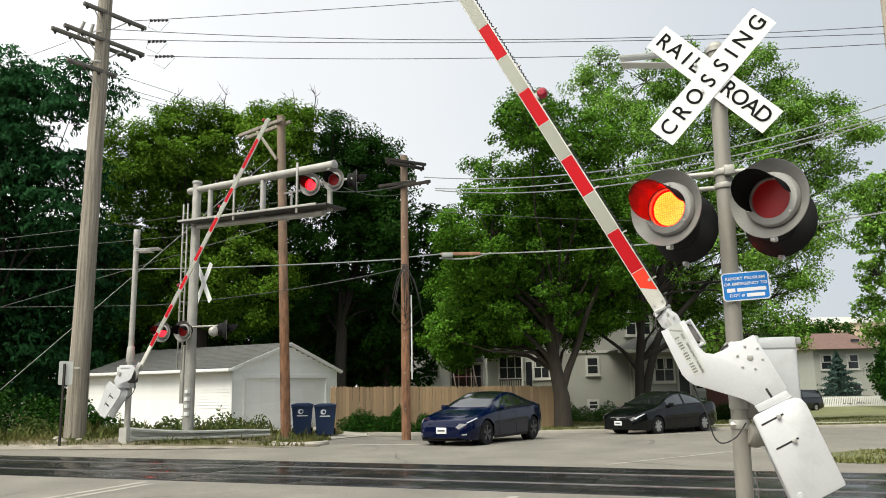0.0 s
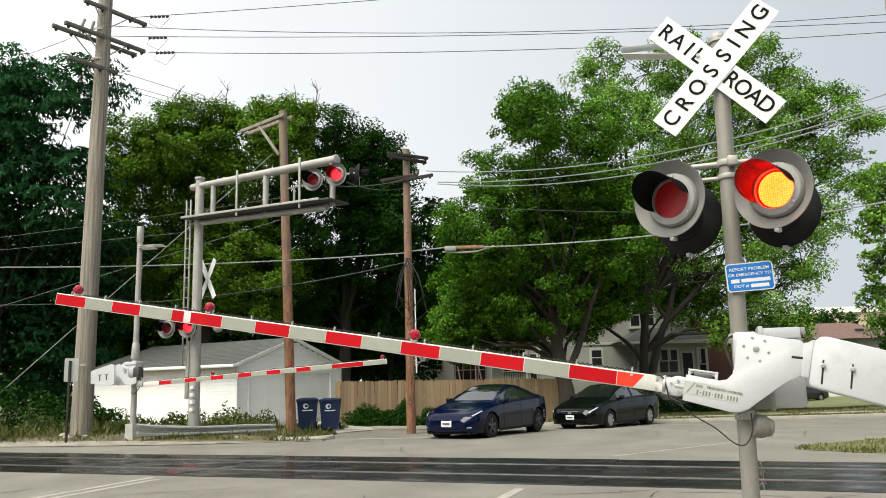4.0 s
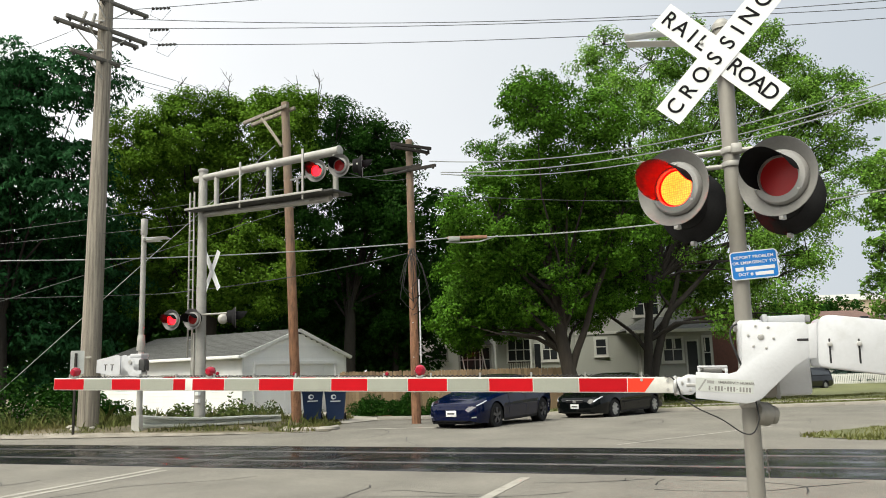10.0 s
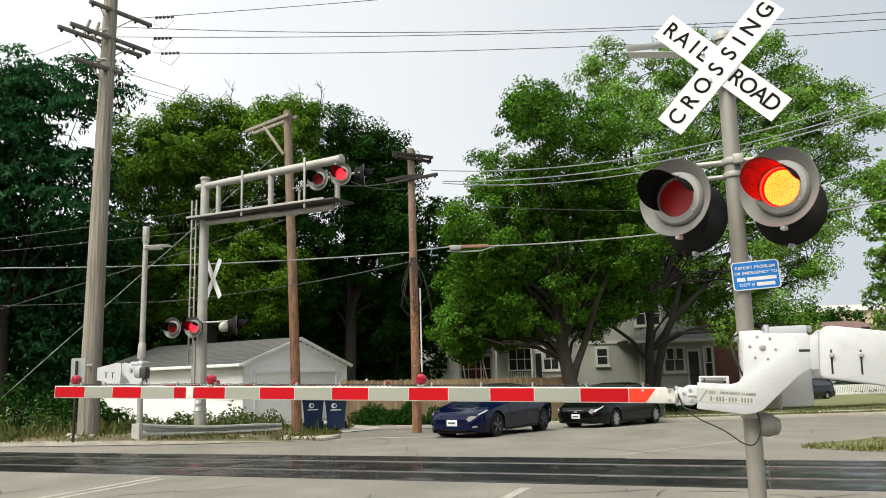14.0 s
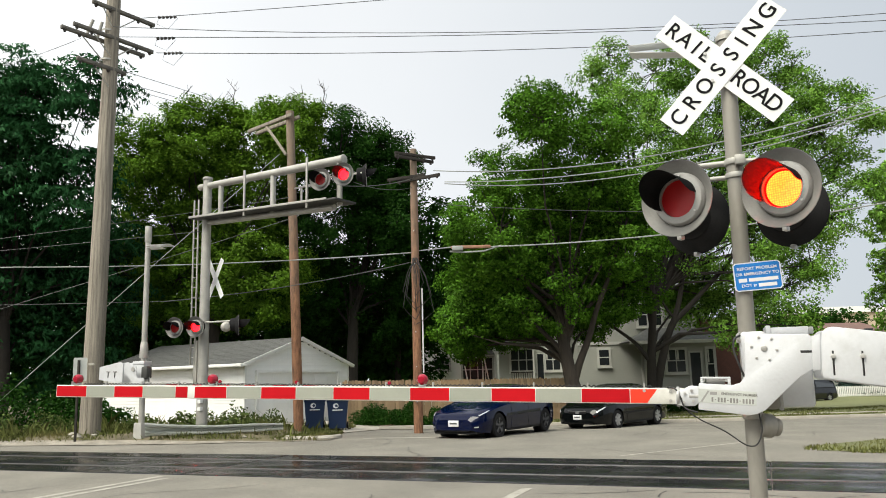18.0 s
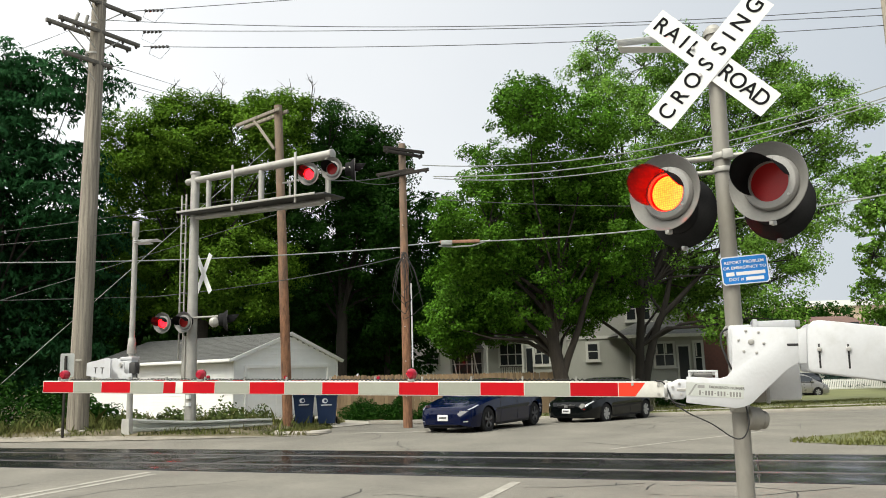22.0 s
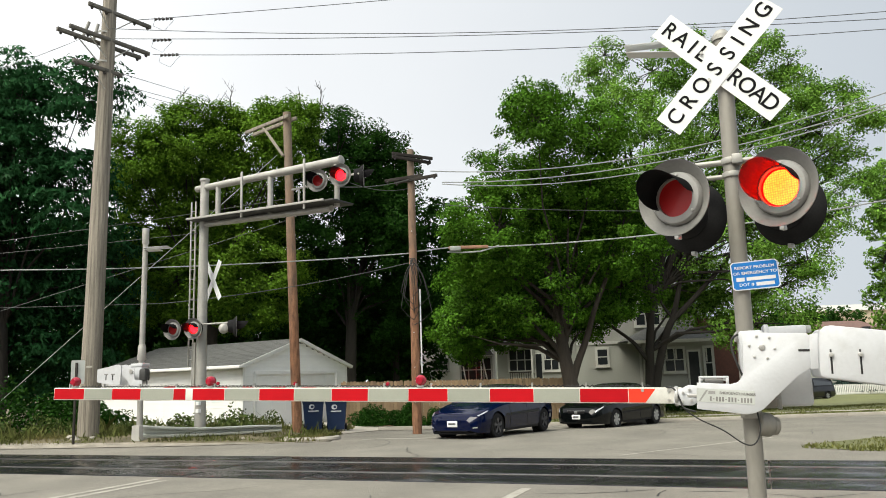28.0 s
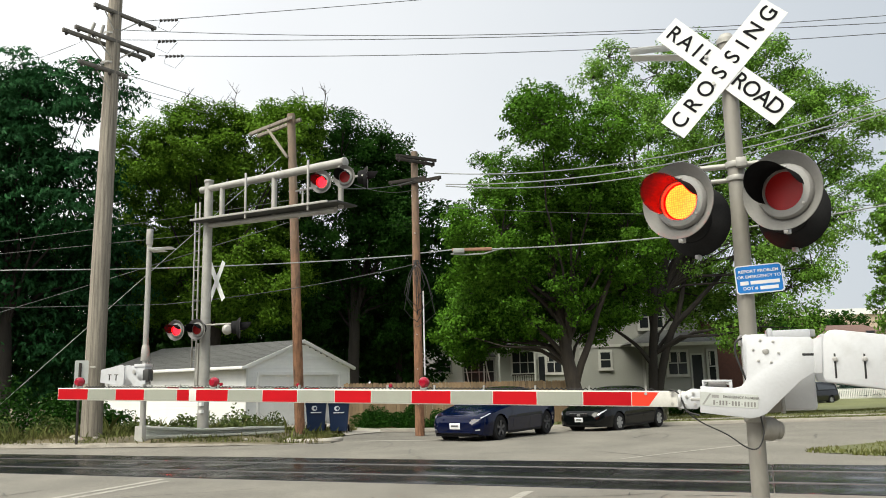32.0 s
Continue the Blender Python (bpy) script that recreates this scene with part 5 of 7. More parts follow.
def lap(length, h):
    bm = bmesh.new()
    pts = [(-0.020, 0.0), (-0.020, 0.010), (-0.004, h + 0.008), (0.0, h + 0.008), (0.0, 0.0)]
    a = [bm.verts.new((0, y, z)) for y, z in pts]
    b = [bm.verts.new((length, y, z)) for y, z in pts]
    bm.faces.new(a[::-1]), bm.faces.new(b)
    for i in range(5):
        j = (i + 1) % 5
        bm.faces.new((a[i], a[j], b[j], b[i]))
    bmesh.ops.recalc_face_normals(bm, faces=bm.faces)
    return bm


H = 0.12
side_board = finish(lap(SIDE - 0.16, H), "siding_board", "siding", False)
for k in range(19):
    share("siding_board", side_board, garage, pose(0.08, 0.04, 0.04 + H * k))
DOOR0, DOOR1, DOORH = 0.70, 5.65, 2.02
front = pose(SIDE - 0.04, 0, 0, 0, 0, 90)          # local x runs along the gable end
for k in range(32):
    z = 0.04 + H * k
    if z + H < EAVE + 0.05:
        spans = ((0.1, DOOR0 - 0.1), (DOOR1 + 0.1, WIDE - 0.1)) if z < DOORH + 0.02 else ((0.1, WIDE - 0.1),)
    else:
        t = (z + H + 0.05 - EAVE) / (RIDGE - EAVE)
        if t > 0.96:
            break
        spans = ((WIDE / 2 * t, WIDE - WIDE / 2 * t),)
    for a, b in spans:
        part("siding_board", lap(b - a, H), "siding", garage, "", front @ pose(a, 0, z), False)
for x in (0.0, WIDE - 0.09):
    part("corner_trim", box(x, x + 0.09, -0.035, 0.06, 0.0, EAVE), "trim", garage, "", front)
part("corner_trim", box(0.0, 0.09, 0.005, 0.06, 0.0, EAVE), "trim", garage)
door = part("garage_door", box(DOOR0, DOOR1, -0.012, 0.05, 0.0, DOORH), "siding", garage, "white panelled overhead door", front)
dp = finish(box(0, 0.78, -0.020, -0.008, 0, 0.40, 0.004), "door_panel", "siding", False)
for i in range(6):
    for j in range(4):
        share("door_panel", dp, door, pose(DOOR0 + 0.05 + i * 0.845, 0, 0.07 + j * 0.5))
for a, b, c, d in ((DOOR0 - 0.12, DOOR0, 0, DOORH + 0.12), (DOOR1, DOOR1 + 0.12, 0, DOORH + 0.12), (DOOR0, DOOR1, DOORH, DOORH + 0.12)):
    part("door_trim", box(a, b, -0.10, 0.05, c, d), "trim", garage, "", front)
pitch = math.degrees(math.atan2(RIDGE - EAVE, WIDE / 2))
slope = math.hypot(RIDGE - EAVE, WIDE / 2) + 0.32
for sgn in (-1, 1):
    m = pose(-0.2, WIDE / 2, RIDGE + 0.03, sgn * -pitch if sgn > 0 else pitch, 0, 0)
    y0, y1 = (0.0, slope) if sgn > 0 else (-slope, 0.0)
    roof = part("roof", box(0, SIDE + 0.28, y0, y1, -0.05, 0.0), "shingle", garage, "grey shingle roof slope", m, False)
    rows = 18
    for k in range(rows):
        ya, yb = slope * k / rows, slope * (k + 1) / rows + 0.02
        if sgn < 0:
            ya, yb = -ya, -yb
        bm = bmesh.new()
        pts = ((ya, 0.002), (yb, 0.009), (yb, 0.0), (ya, -0.004))
        v0 = [bm.verts.new((0, y, z)) for y, z in pts]
        v1 = [bm.verts.new((SIDE + 0.28, y, z)) for y, z in pts]
        for i in range(4):
            bm.faces.new((v0[i], v0[(i + 1) % 4], v1[(i + 1) % 4], v1[i]))
        bm.faces.new(v0), bm.faces.new(v1[::-1])
        bmesh.ops.recalc_face_normals(bm, faces=bm.faces)
        part("roofing_strip", bm, "shingle", roof, smooth=False)
    part("rake_board", box(SIDE + 0.16, SIDE + 0.302, y0, y1, -0.12, -0.052), "trim", garage, "", m)
    part("rake_edge", box(SIDE + 0.282, SIDE + 0.31, y0, y1, -0.05, 0.006), "trim", garage, "", m)
part("gutter", box(-0.2, SIDE + 0.2, -0.42, -0.30, EAVE - 0.16, EAVE - 0.04, 0.02), "trim", garage, "white gutter")
part("fascia", box(-0.2, SIDE + 0.2, -0.30, -0.02, EAVE - 0.13, EAVE - 0.09), "trim", garage)

# ---- fence of upright pickets ----
FA, FB = Vector((-4.45, 31.6, -0.2)), Vector((5.0, 34.7, -0.32))
fence = thing("picket_fence", pose(*FA, 0, 0, math.degrees(math.atan2(FB.y - FA.y, FB.x - FA.x))), "tall closed cedar board fence behind the street", "fence")
run_f = (FB - FA).length
drop_f = (FB.z - FA.z) / run_f
picket = finish(slab([(0, 0.02), (0.134, 0.02), (0.134, 1.78), (0.104, 1.83), (0.03, 1.83), (0, 1.78)], -0.01, 0.01), "picket", "fence", False)
random.seed(3)
k = 0
while k * 0.14 < run_f:
    share("picket", picket, fence, pose(k * 0.14, random.gauss(0, 0.003), drop_f * k * 0.14 + random.gauss(0, 0.012), 0, random.gauss(0, 0.25), 0))
    k += 1
for z in (0.35, 0.95, 1.55):
    part("fence_rail", box(0, run_f, 0.012, 0.06, z - 0.045, z + 0.045), "fence", fence, "", pose(0, 0, 0, 0, math.degrees(-math.atan(drop_f)), 0))
for k in range(5):
    part("fence_post", box(k * 2.4 - 0.05, k * 2.4 + 0.05, 0.062, 0.16, -0.2, 1.8), "fence", fence, "", pose(0, 0, drop_f * k * 2.4))


# ---- houses ----
def window(parent, m, w, h, bars=1, name="window", curtain=True):
    """A sash window in a wall that faces -y."""
    win = part(name, box(-w / 2 - 0.1, w / 2 + 0.1, -0.05, 0.02, -0.1, h + 0.12), "trim_grey", parent, "white framed sash window", m, False)
    n = bars
    for i in range(n):
        x0, x1 = -w / 2 + w / n * i, -w / 2 + w / n * (i + 1)
        for z0, z1, y in ((0.0, h / 2, -0.06), (h / 2 + 0.015, h, -0.056)):
            part("pane", box(x0 + 0.03, x1 - 0.03, y, y + 0.005, z0 + 0.025, z1 - 0.02), "glass", win, smooth=False)
        if curtain:
            part("curtain", box(x0 + 0.05, x0 + 0.05 + (x1 - x0) * 0.2, -0.0575, -0.0565, h * 0.55, h - 0.04), "curtain", win, smooth=False)
    part("sill", box(-w / 2 - 0.14, w / 2 + 0.14, -0.12, 0.0, -0.15, -0.1), "trim_grey", win, smooth=False)
    return win


def siding_wall(parent, m, length, z0, z1, mat="siding_cream_shaded", h=0.115, top=None):
    """A clapboarded wall that faces -y; top(z) gives the span at a height, for gables."""
    bm = bmesh.new()
    z = z0
    while z < z1 - 0.02:
        a, b = (0.0, length) if top is None else top(z)
        if b - a > 0.1:
            hh = min(h, z1 - z)
            q = [bm.verts.new(p) for p in ((a, -0.025, z), (b, -0.025, z), (b, -0.004, z + hh), (a, -0.004, z + hh), (a, 0.0, z), (b, 0.0, z))]
            bm.faces.new((q[0], q[1], q[2], q[3])), bm.faces.new((q[4], q[5], q[1], q[0]))
        z += h
    return part("siding", bm, mat, parent, "shaded cream clapboard siding", m, False)


HX, HY, HZ = 7.3, 46.0, -0.7
house = thing("house", pose(HX, HY, HZ, 0, 0, 0), "two-storey shaded cream clapboard house with a hipped porch", "house")
HW, HD, HE, HR = 7.1, 10.0, 5.7, 9.0
part("wall_core", box(0.0, HW, 0.03, HD, -0.3, HE), "siding_cream_shaded", house)
part("foundation", box(-0.03, HW + 0.03, -0.04, HD, -0.3, 0.55), "concrete", house)
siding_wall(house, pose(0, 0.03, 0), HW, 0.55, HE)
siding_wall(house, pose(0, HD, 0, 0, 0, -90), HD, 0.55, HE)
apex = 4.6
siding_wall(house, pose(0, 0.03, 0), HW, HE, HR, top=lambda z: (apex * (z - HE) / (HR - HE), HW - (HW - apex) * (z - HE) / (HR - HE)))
roof_bm = bmesh.new()
for (xa, za), (xb, zb) in (((-0.5, HE - 0.38), (apex, HR + 0.08)), ((apex, HR + 0.08), (HW + 0.4, HE - 0.2))):
    v = [roof_bm.verts.new(p) for p in ((xa, -0.45, za), (xb, -0.45, zb), (xb, HD, zb), (xa, HD, za), (xa, -0.45, za - 0.16), (xb, -0.45, zb - 0.16), (xb, HD, zb - 0.16), (xa, HD, za - 0.16))]
    for f in ((0, 1, 2, 3), (4, 5, 6, 7), (0, 1, 5, 4), (2, 3, 7, 6), (0, 3, 7, 4), (1, 2, 6, 5)):
        roof_bm.faces.new([v[i] for i in f])
bmesh.ops.recalc_face_normals(roof_bm, faces=roof_bm.faces)
part("roof", roof_bm, "shingle", house, "grey shingle gable roof", smooth=False)
for (xa, za), (xb, zb) in (((-0.5, HE - 0.40), (apex, HR + 0.06)), ((apex, HR + 0.06), (HW + 0.4, HE - 0.22))):
    part("rake_board", slab([(xa, za), (xb, zb), (xb, zb - 0.26), (xa, za - 0.26)], -0.49, -0.455), "trim_grey", house, smooth=False)
window(house, pose(1.51, 0.0, 2.85), 0.62, 0.92, 1, curtain=False)
window(house, pose(3.9, 0.0, 5.1), 0.55, 1.3, 1)
window(house, pose(4.75, 0.0, 5.1), 0.55, 1.3, 1)
window(house, pose(1.45, 0.0, 0.85), 0.5, 0.42, 1, curtain=False)
part("frieze_board", box(0.0, 3.7, -0.05, 0.0, 4.05, 4.22), "trim_grey", house, smooth=False)
part("corner_board", box(3.66, 3.80, -0.06, 0.0, 0.55, 4.06), "trim_grey", house, smooth=False)
# the hipped porch before it
porch = part("porch", box(3.7, 7.4, -2.4, 0.0, -0.3, 0.5), "concrete", house, "porch floor")
part("porch_wall", box(3.82, 7.3, -2.3, -0.05, 0.5, 4.1), "siding_cream_shaded", house)
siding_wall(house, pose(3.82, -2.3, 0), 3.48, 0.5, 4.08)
pr = bmesh.new()
base_r = [pr.verts.new(p) for p in ((2.4, -3.1, 4.1), (7.8, -3.1, 4.1), (7.8, 0.1, 4.1), (2.4, 0.1, 4.1))]
top_r = [pr.verts.new(p) for p in ((4.2, -0.1, 4.95), (6.6, -0.1, 4.95))]
pr.faces.new((base_r[0], base_r[1], top_r[1], top_r[0])), pr.faces.new((base_r[1], base_r[2], top_r[1])), pr.faces.new((base_r[3], base_r[0], top_r[0]))
pr.faces.new(base_r[::-1]), pr.faces.new((base_r[2], base_r[3], top_r[0], top_r[1]))
bmesh.ops.recalc_face_normals(pr, faces=pr.faces)
part("porch_roof", pr, "shingle", house, "hipped grey shingle porch roof", smooth=False)
part("porch_fascia", box(2.38, 7.82, -3.12, -3.06, 3.92, 4.1), "trim_grey", house)
window(house, pose(5.05, -2.32, 2.35), 1.05, 1.25, 2)
window(house, pose(6.95, -2.32, 1.9), 0.4, 1.7, 1)
hd = part("house_door", box(5.75, 6.5, -2.36, -2.30, 0.95, 3.5), "trim_grey", house, "white storm door with dark glass")
part("door_glass", box(5.85, 6.4, -2.37, -2.355, 1.2, 3.4), "glass", hd, smooth=False)
part("brick_wing", box(7.2, 9.6, 0.3, 6.0, -0.3, 5.4), "brick", house, "red brown brick wall")

cottage = thing("house", pose(-2.6, 52, -0.9), "white-sided house with dark banks of windows behind the fence", "house")
part("wall_core", box(0, 5.45, 0.03, 7, -0.3, 5.6), "siding", cottage)
siding_wall(cottage, pose(0, 0.03, 0), 5.45, 0.2, 5.6, "siding")
window(cottage, pose(1.81, 0, 3.15), 0.95, 0.66, 3, curtain=False)
window(cottage, pose(4.15, 0, 2.3), 2.0, 1.55, 4, curtain=False)
part("corner_board", box(5.33, 5.47, -0.06, 0.03, 0.0, 5.5), "trim", cottage, smooth=False)
part("window_awning", slab([(2.9, 4.05), (5.3, 4.05), (5.0, 4.45), (3.2, 4.45)], -0.6, 0.0), "shingle", cottage, "small grey hood over the windows", smooth=False)
part("roof", slab([(-0.5, 5.5), (6.0, 5.5), (4.6, 8.0), (0.9, 8.0)], -0.4, 7.2), "shingle", cottage, smooth=False)

wing = thing("house", pose(2.75, 50, -0.85), "grey-shaded cream clapboard house with a railed porch beside the maple", "house")
part("wall_core", box(0.1, 4.7, 0.03, 6, -0.3, 5.4), "siding_cream_shaded", wing)
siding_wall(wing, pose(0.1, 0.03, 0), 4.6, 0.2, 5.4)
window(wing, pose(1.62, 0, 2.85), 1.5, 1.35, 3, curtain=False)
window(wing, pose(3.55, 0, 2.85), 0.95, 1.3, 2)
wd = part("house_door", box(2.5, 3.0, -0.06, 0.0, 1.7, 3.95), "trim_grey", wing, "white framed dark door", smooth=False)
part("door_glass", box(2.56, 2.94, -0.075, -0.06, 1.8, 3.88), "glass", wd, smooth=False)
hip = bmesh.new()
low_r = [hip.verts.new(p) for p in ((-0.15, -1.3, 4.45), (2.35, -1.3, 4.45), (2.35, 0.05, 4.45), (-0.15, 0.05, 4.45))]
high_r = [hip.verts.new(p) for p in ((0.7, -0.05, 4.95), (1.6, -0.05, 4.95))]
hip.faces.new((low_r[0], low_r[1], high_r[1], high_r[0])), hip.faces.new((low_r[1], low_r[2], high_r[1])), hip.faces.new((low_r[3], low_r[0], high_r[0])), hip.faces.new(low_r[::-1]), hip.faces.new((low_r[2], low_r[3], high_r[0], high_r[1]))
bmesh.ops.recalc_face_normals(hip, faces=hip.faces)
part("porch_roof", hip, "shingle", wing, "small hipped grey roof", smooth=False)
part("porch_fascia", box(-0.17, 2.37, -1.34, -1.305, 4.33, 4.46), "trim_grey", wing, smooth=False)
for x in (-0.02, 2.2):
    part("porch_post", box(x - 0.05, x + 0.05, -1.25, -1.15, 0.0, 4.33), "trim_grey", wing, smooth=False)
for z in (2.15, 2.75):
    part("porch_rail", box(0.75, 2.15, -1.23, -1.17, z - 0.04, z + 0.04), "bark_dark", wing, smooth=False)
for k in range(10):
    part("baluster", box(0.8 + 0.14 * k, 0.84 + 0.14 * k, -1.22, -1.18, 2.18, 2.72), "bark_dark", wing, smooth=False)
part("roof", slab([(-0.3, 5.3), (5.1, 5.3), (4.0, 7.6), (0.8, 7.6)], -0.3, 6.2), "shingle", wing, smooth=False)

brown_house = thing("house", pose(36.0, 76, -1.0), "far two-storey cream house with a reddish brown hipped roof", "house")
part("wall_core", box(0.2, 7.6, 0.2, 9, -0.3, 5.5), "siding_cream_shaded", brown_house)
br = bmesh.new()
b4 = [br.verts.new(p) for p in ((-0.6, -0.6, 5.5), (8.4, -0.6, 5.5), (8.4, 9.8, 5.5), (-0.6, 9.8, 5.5))]
t2 = [br.verts.new(p) for p in ((2.3, 4.5, 7.3), (6.0, 4.5, 7.3))]
br.faces.new((b4[0], b4[1], t2[1], t2[0])), br.faces.new((b4[1], b4[2], t2[1])), br.faces.new((b4[2], b4[3], t2[0], t2[1])), br.faces.new((b4[3], b4[0], t2[0])), br.faces.new(b4[::-1])
bmesh.ops.recalc_face_normals(br, faces=br.faces)
part("roof", br, "shingle_brown", brown_house, "reddish brown hipped roof", smooth=False)
for x in (1.4, 4.0, 6.6):
    window(brown_house, pose(x, 0.2, 3.6), 1.0, 1.3, 1)
    window(brown_house, pose(x, 0.2, 0.8), 1.0, 1.4, 1)
part("skylight", box(4.6, 5.4, 1.2, 1.35, 6.25, 6.5), "glass", brown_house, smooth=False)
tan_block = thing("apartment_building", pose(52, 120, -2), "far flat-roofed tan building above the trees", "building")
part("wall", box(0, 60, 0, 20, 0, 12.2), "tan", tan_block)
part("parapet", box(-0.3, 60.3, -0.3, 20, 12.2, 13.1), "trim", tan_block)
for k in range(9):
    window(tan_block, pose(3 + k * 6, 0, 7.8), 2.2, 2.0, 2, curtain=False)
low_fence = thing("low_fence", pose(34.0, 71.0, ground_z(34.0, 71.0)), "low white slatted fence across the far lawn", "fence")
slat = finish(box(0, 0.11, -0.01, 0.01, 0.06, 1.0), "slat", "trim", False)
for k in range(230):
    share("slat", slat, low_fence, pose(0.16 * k, 0, 0))
for z in (0.25, 0.85):
    part("fence_rail", box(0, 37, 0.011, 0.05, z - 0.04, z + 0.04), "trim", low_fence)


# ---- trees and plants ----
def leaves_mesh(name, centres, sizes, mat, rng, droop=0.25, narrow=0.6, outs=None, loose=0.55):
    """Leaves as small bent blades, one at each centre; they face outwards and up, each a little its own way."""
    n = len(centres)
    face = rng.normal(size=(n, 3)) * loose
    face[:, 2] += 0.55
    if outs is not None:
        face += outs * 0.75
    face /= np.linalg.norm(face, axis=1)[:, None] + 1e-9
    d = rng.normal(size=(n, 3))
    d[:, 2] -= droop * 1.5
    d -= face * np.sum(d * face, axis=1)[:, None]
    d /= np.linalg.norm(d, axis=1)[:, None] + 1e-9
    side = np.cross(d, face)
    s = sizes[:, None]
    a = centres - d * s * 0.5
    tip = centres + d * s * 0.5 - face * s * 0.12
    l = centres + side * s * 0.5 * narrow + face * s * 0.06
    r = centres - side * s * 0.5 * narrow + face * s * 0.06
    verts = np.stack([a, l, tip, r], axis=1).reshape(-1, 3)
    faces = np.arange(4 * n).reshape(-1, 4)
    return mesh_from(name, verts, faces, mat)


def tree(name, base, y, lobes, mat, bark, trunk_r, label, seed, dense=9.0, per=24, leaf=0.16, spread=0.42, depth=0.9, droop=0.25, narrow=0.6, fork_z=0.22, stems=(), eaves=0.0, fronds=0):
    """A tree: trunk, a limb to each bough, and a crown of leaf clumps that thin out towards the edge. lobes: x, z, half-width, half-height of each bough, and its y where that differs; stems: lines of a forked trunk with their thickness."""
    rng = np.random.default_rng(seed)
    rnd = random.Random(seed)
    bx, by, bz = base
    th = thing(name, pose(bx, by, bz), label, "tree", "trees")
    top = max(q[1] + q[3] for q in lobes) - bz
    lean = rnd.uniform(-0.3, 0.3)
    stem = [Vector((0, 0, -0.3)), Vector((0, 0, 0.15)), Vector((0.03, 0, 0.12 * top)), Vector((lean * 0.4, 0, 0.24 * top)), Vector((lean, 0, 0.45 * top)), Vector((lean * 1.6, 0, 0.68 * top))]
    if stems:
        for k, (line, r0, r1) in enumerate(stems):
            pts = smooth_line(line, 5)
            part("stem" if k else "trunk", tube(pts, [r0 + (r1 - r0) * i / (len(pts) - 1) for i in range(len(pts))], 12), bark, th)
    else:
        part("trunk", tube(stem, [trunk_r * 1.7, trunk_r * 1.15, trunk_r, trunk_r * 0.9, trunk_r * 0.55, trunk_r * 0.2], 14), bark, th)
    cs, ss, os = [], [], []
    limbs = bmesh.new()
    for i, lobe in enumerate(lobes):
        x, z, rx, rz = lobe[:4]
        cy = lobe[4] if len(lobe) > 4 else y + rnd.uniform(-1, 1) * depth * 1.6
        if eaves and len(lobe) == 4:
            # the crown overhangs: high boughs reach forward, low ones stand back in its shade
            back = eaves * (0.55 - (z - bz) / top) * 1.6
            f = (y + back) / y
            x, z, rx, rz, cy = x * f, 1.55 + (z - 1.55) * f, rx * f, rz * f, cy + back
        c = Vector((x - bx, cy - by, z - bz))
        r = Vector((rx, depth * (rx + rz) * 0.5, rz)) * 1.07
        start = Vector((0, 0, fork_z * top + 0.03 * i * top / len(lobes) * 3)) if c.z > 0.3 * top else Vector((0, 0, max(0.2, 0.16 * top)))
        if start.z > c.z:
            start.z = c.z * 0.7
        near_by = start.lerp(c, 0.25) + Vector((rnd.uniform(-0.2, 0.2), rnd.uniform(-0.2, 0.2), 0.10 * (c - start).length))
        mid = start.lerp(c, 0.6) + Vector((rnd.uniform(-0.5, 0.5), rnd.uniform(-0.4, 0.4), rnd.uniform(0.0, 0.7)))
        limb_r = trunk_r * rnd.uniform(0.2, 0.36)
        tube([start, near_by, mid, c], [limb_r, limb_r * 0.8, limb_r * 0.5, limb_r * 0.2], 7, limbs)
        count = max(8, int(dense * math.pi * rx * rz))
        u = rng.normal(size=(count, 3))
        u /= np.linalg.norm(u, axis=1)[:, None]
        u *= (rng.random(count) ** 0.3)[:, None] * rng.uniform(0.88, 1.06, count)[:, None]
        hub = np.array(c)[None] + u * np.array(r)[None]
        for k in range(0, count, max(1, count // 14)):
            p = Vector(hub[k])
            tube([c.lerp(p, 0.05), c.lerp(p, 0.5) + Vector((0, 0, rnd.uniform(-0.1, 0.25))), p], [limb_r * 0.25 + 0.008, 0.018, 0.008], 4, limbs)
        size = rng.uniform(0.6, 1.25, count)
        for h, s in zip(hub, size):
            m = max(5, int(per * s))
            if fronds:
                # arching sprays of leaflets that hang at their ends
                way = rng.uniform(0, 2 * np.pi, fronds)[rng.integers(0, fronds, m)]
                along = rng.uniform(0.05, 1.0, m)
                reach = spread * 1.7 * s * along
                off = np.stack([np.cos(way) * reach, np.sin(way) * reach, spread * s * (0.5 * along - 1.25 * along ** 2)], 1)
                off += rng.normal(size=(m, 3)) * np.array([0.07, 0.07, 0.04])
            else:
                off = rng.normal(size=(m, 3))
                off *= (rng.random(m) ** 0.45 / (np.linalg.norm(off, axis=1) + 1e-9))[:, None]
                off *= np.array([spread, spread, spread * 0.72]) * s
            cs.append(h[None] + off)
            os.append((h[None] - np.array(c)[None]) / np.array(r)[None] + off / (spread * 2))
            ss.append(rng.uniform(0.7, 1.25, m) * leaf)
    part("branchwork", limbs, bark, th)
    crown = share("crown", leaves_mesh("crown", np.concatenate(cs), np.concatenate(ss), mat, rng, droop, narrow, np.concatenate(os)), th, Matrix())
    return th


walnut = ((-22.3, 16.6, 1.5, 1.2), (-20.2, 16.9, 1.3, 1.0), (-19.9, 15.3, 2.32, 2.17), (-17.0, 15.7, 1.69, 1.58), (-20.2, 11.5, 2.94, 2.81), (-17.0, 10.6, 1.86, 2.4), (-18.8, 7.4, 3.01, 2.5), (-16.1, 7.4, 1.44, 2.88), (-22.9, 12.1, 3.22, 5.1), (-19.1, 3.8, 3.86, 2.32), (-22.6, 5.1, 2.86, 3.62))
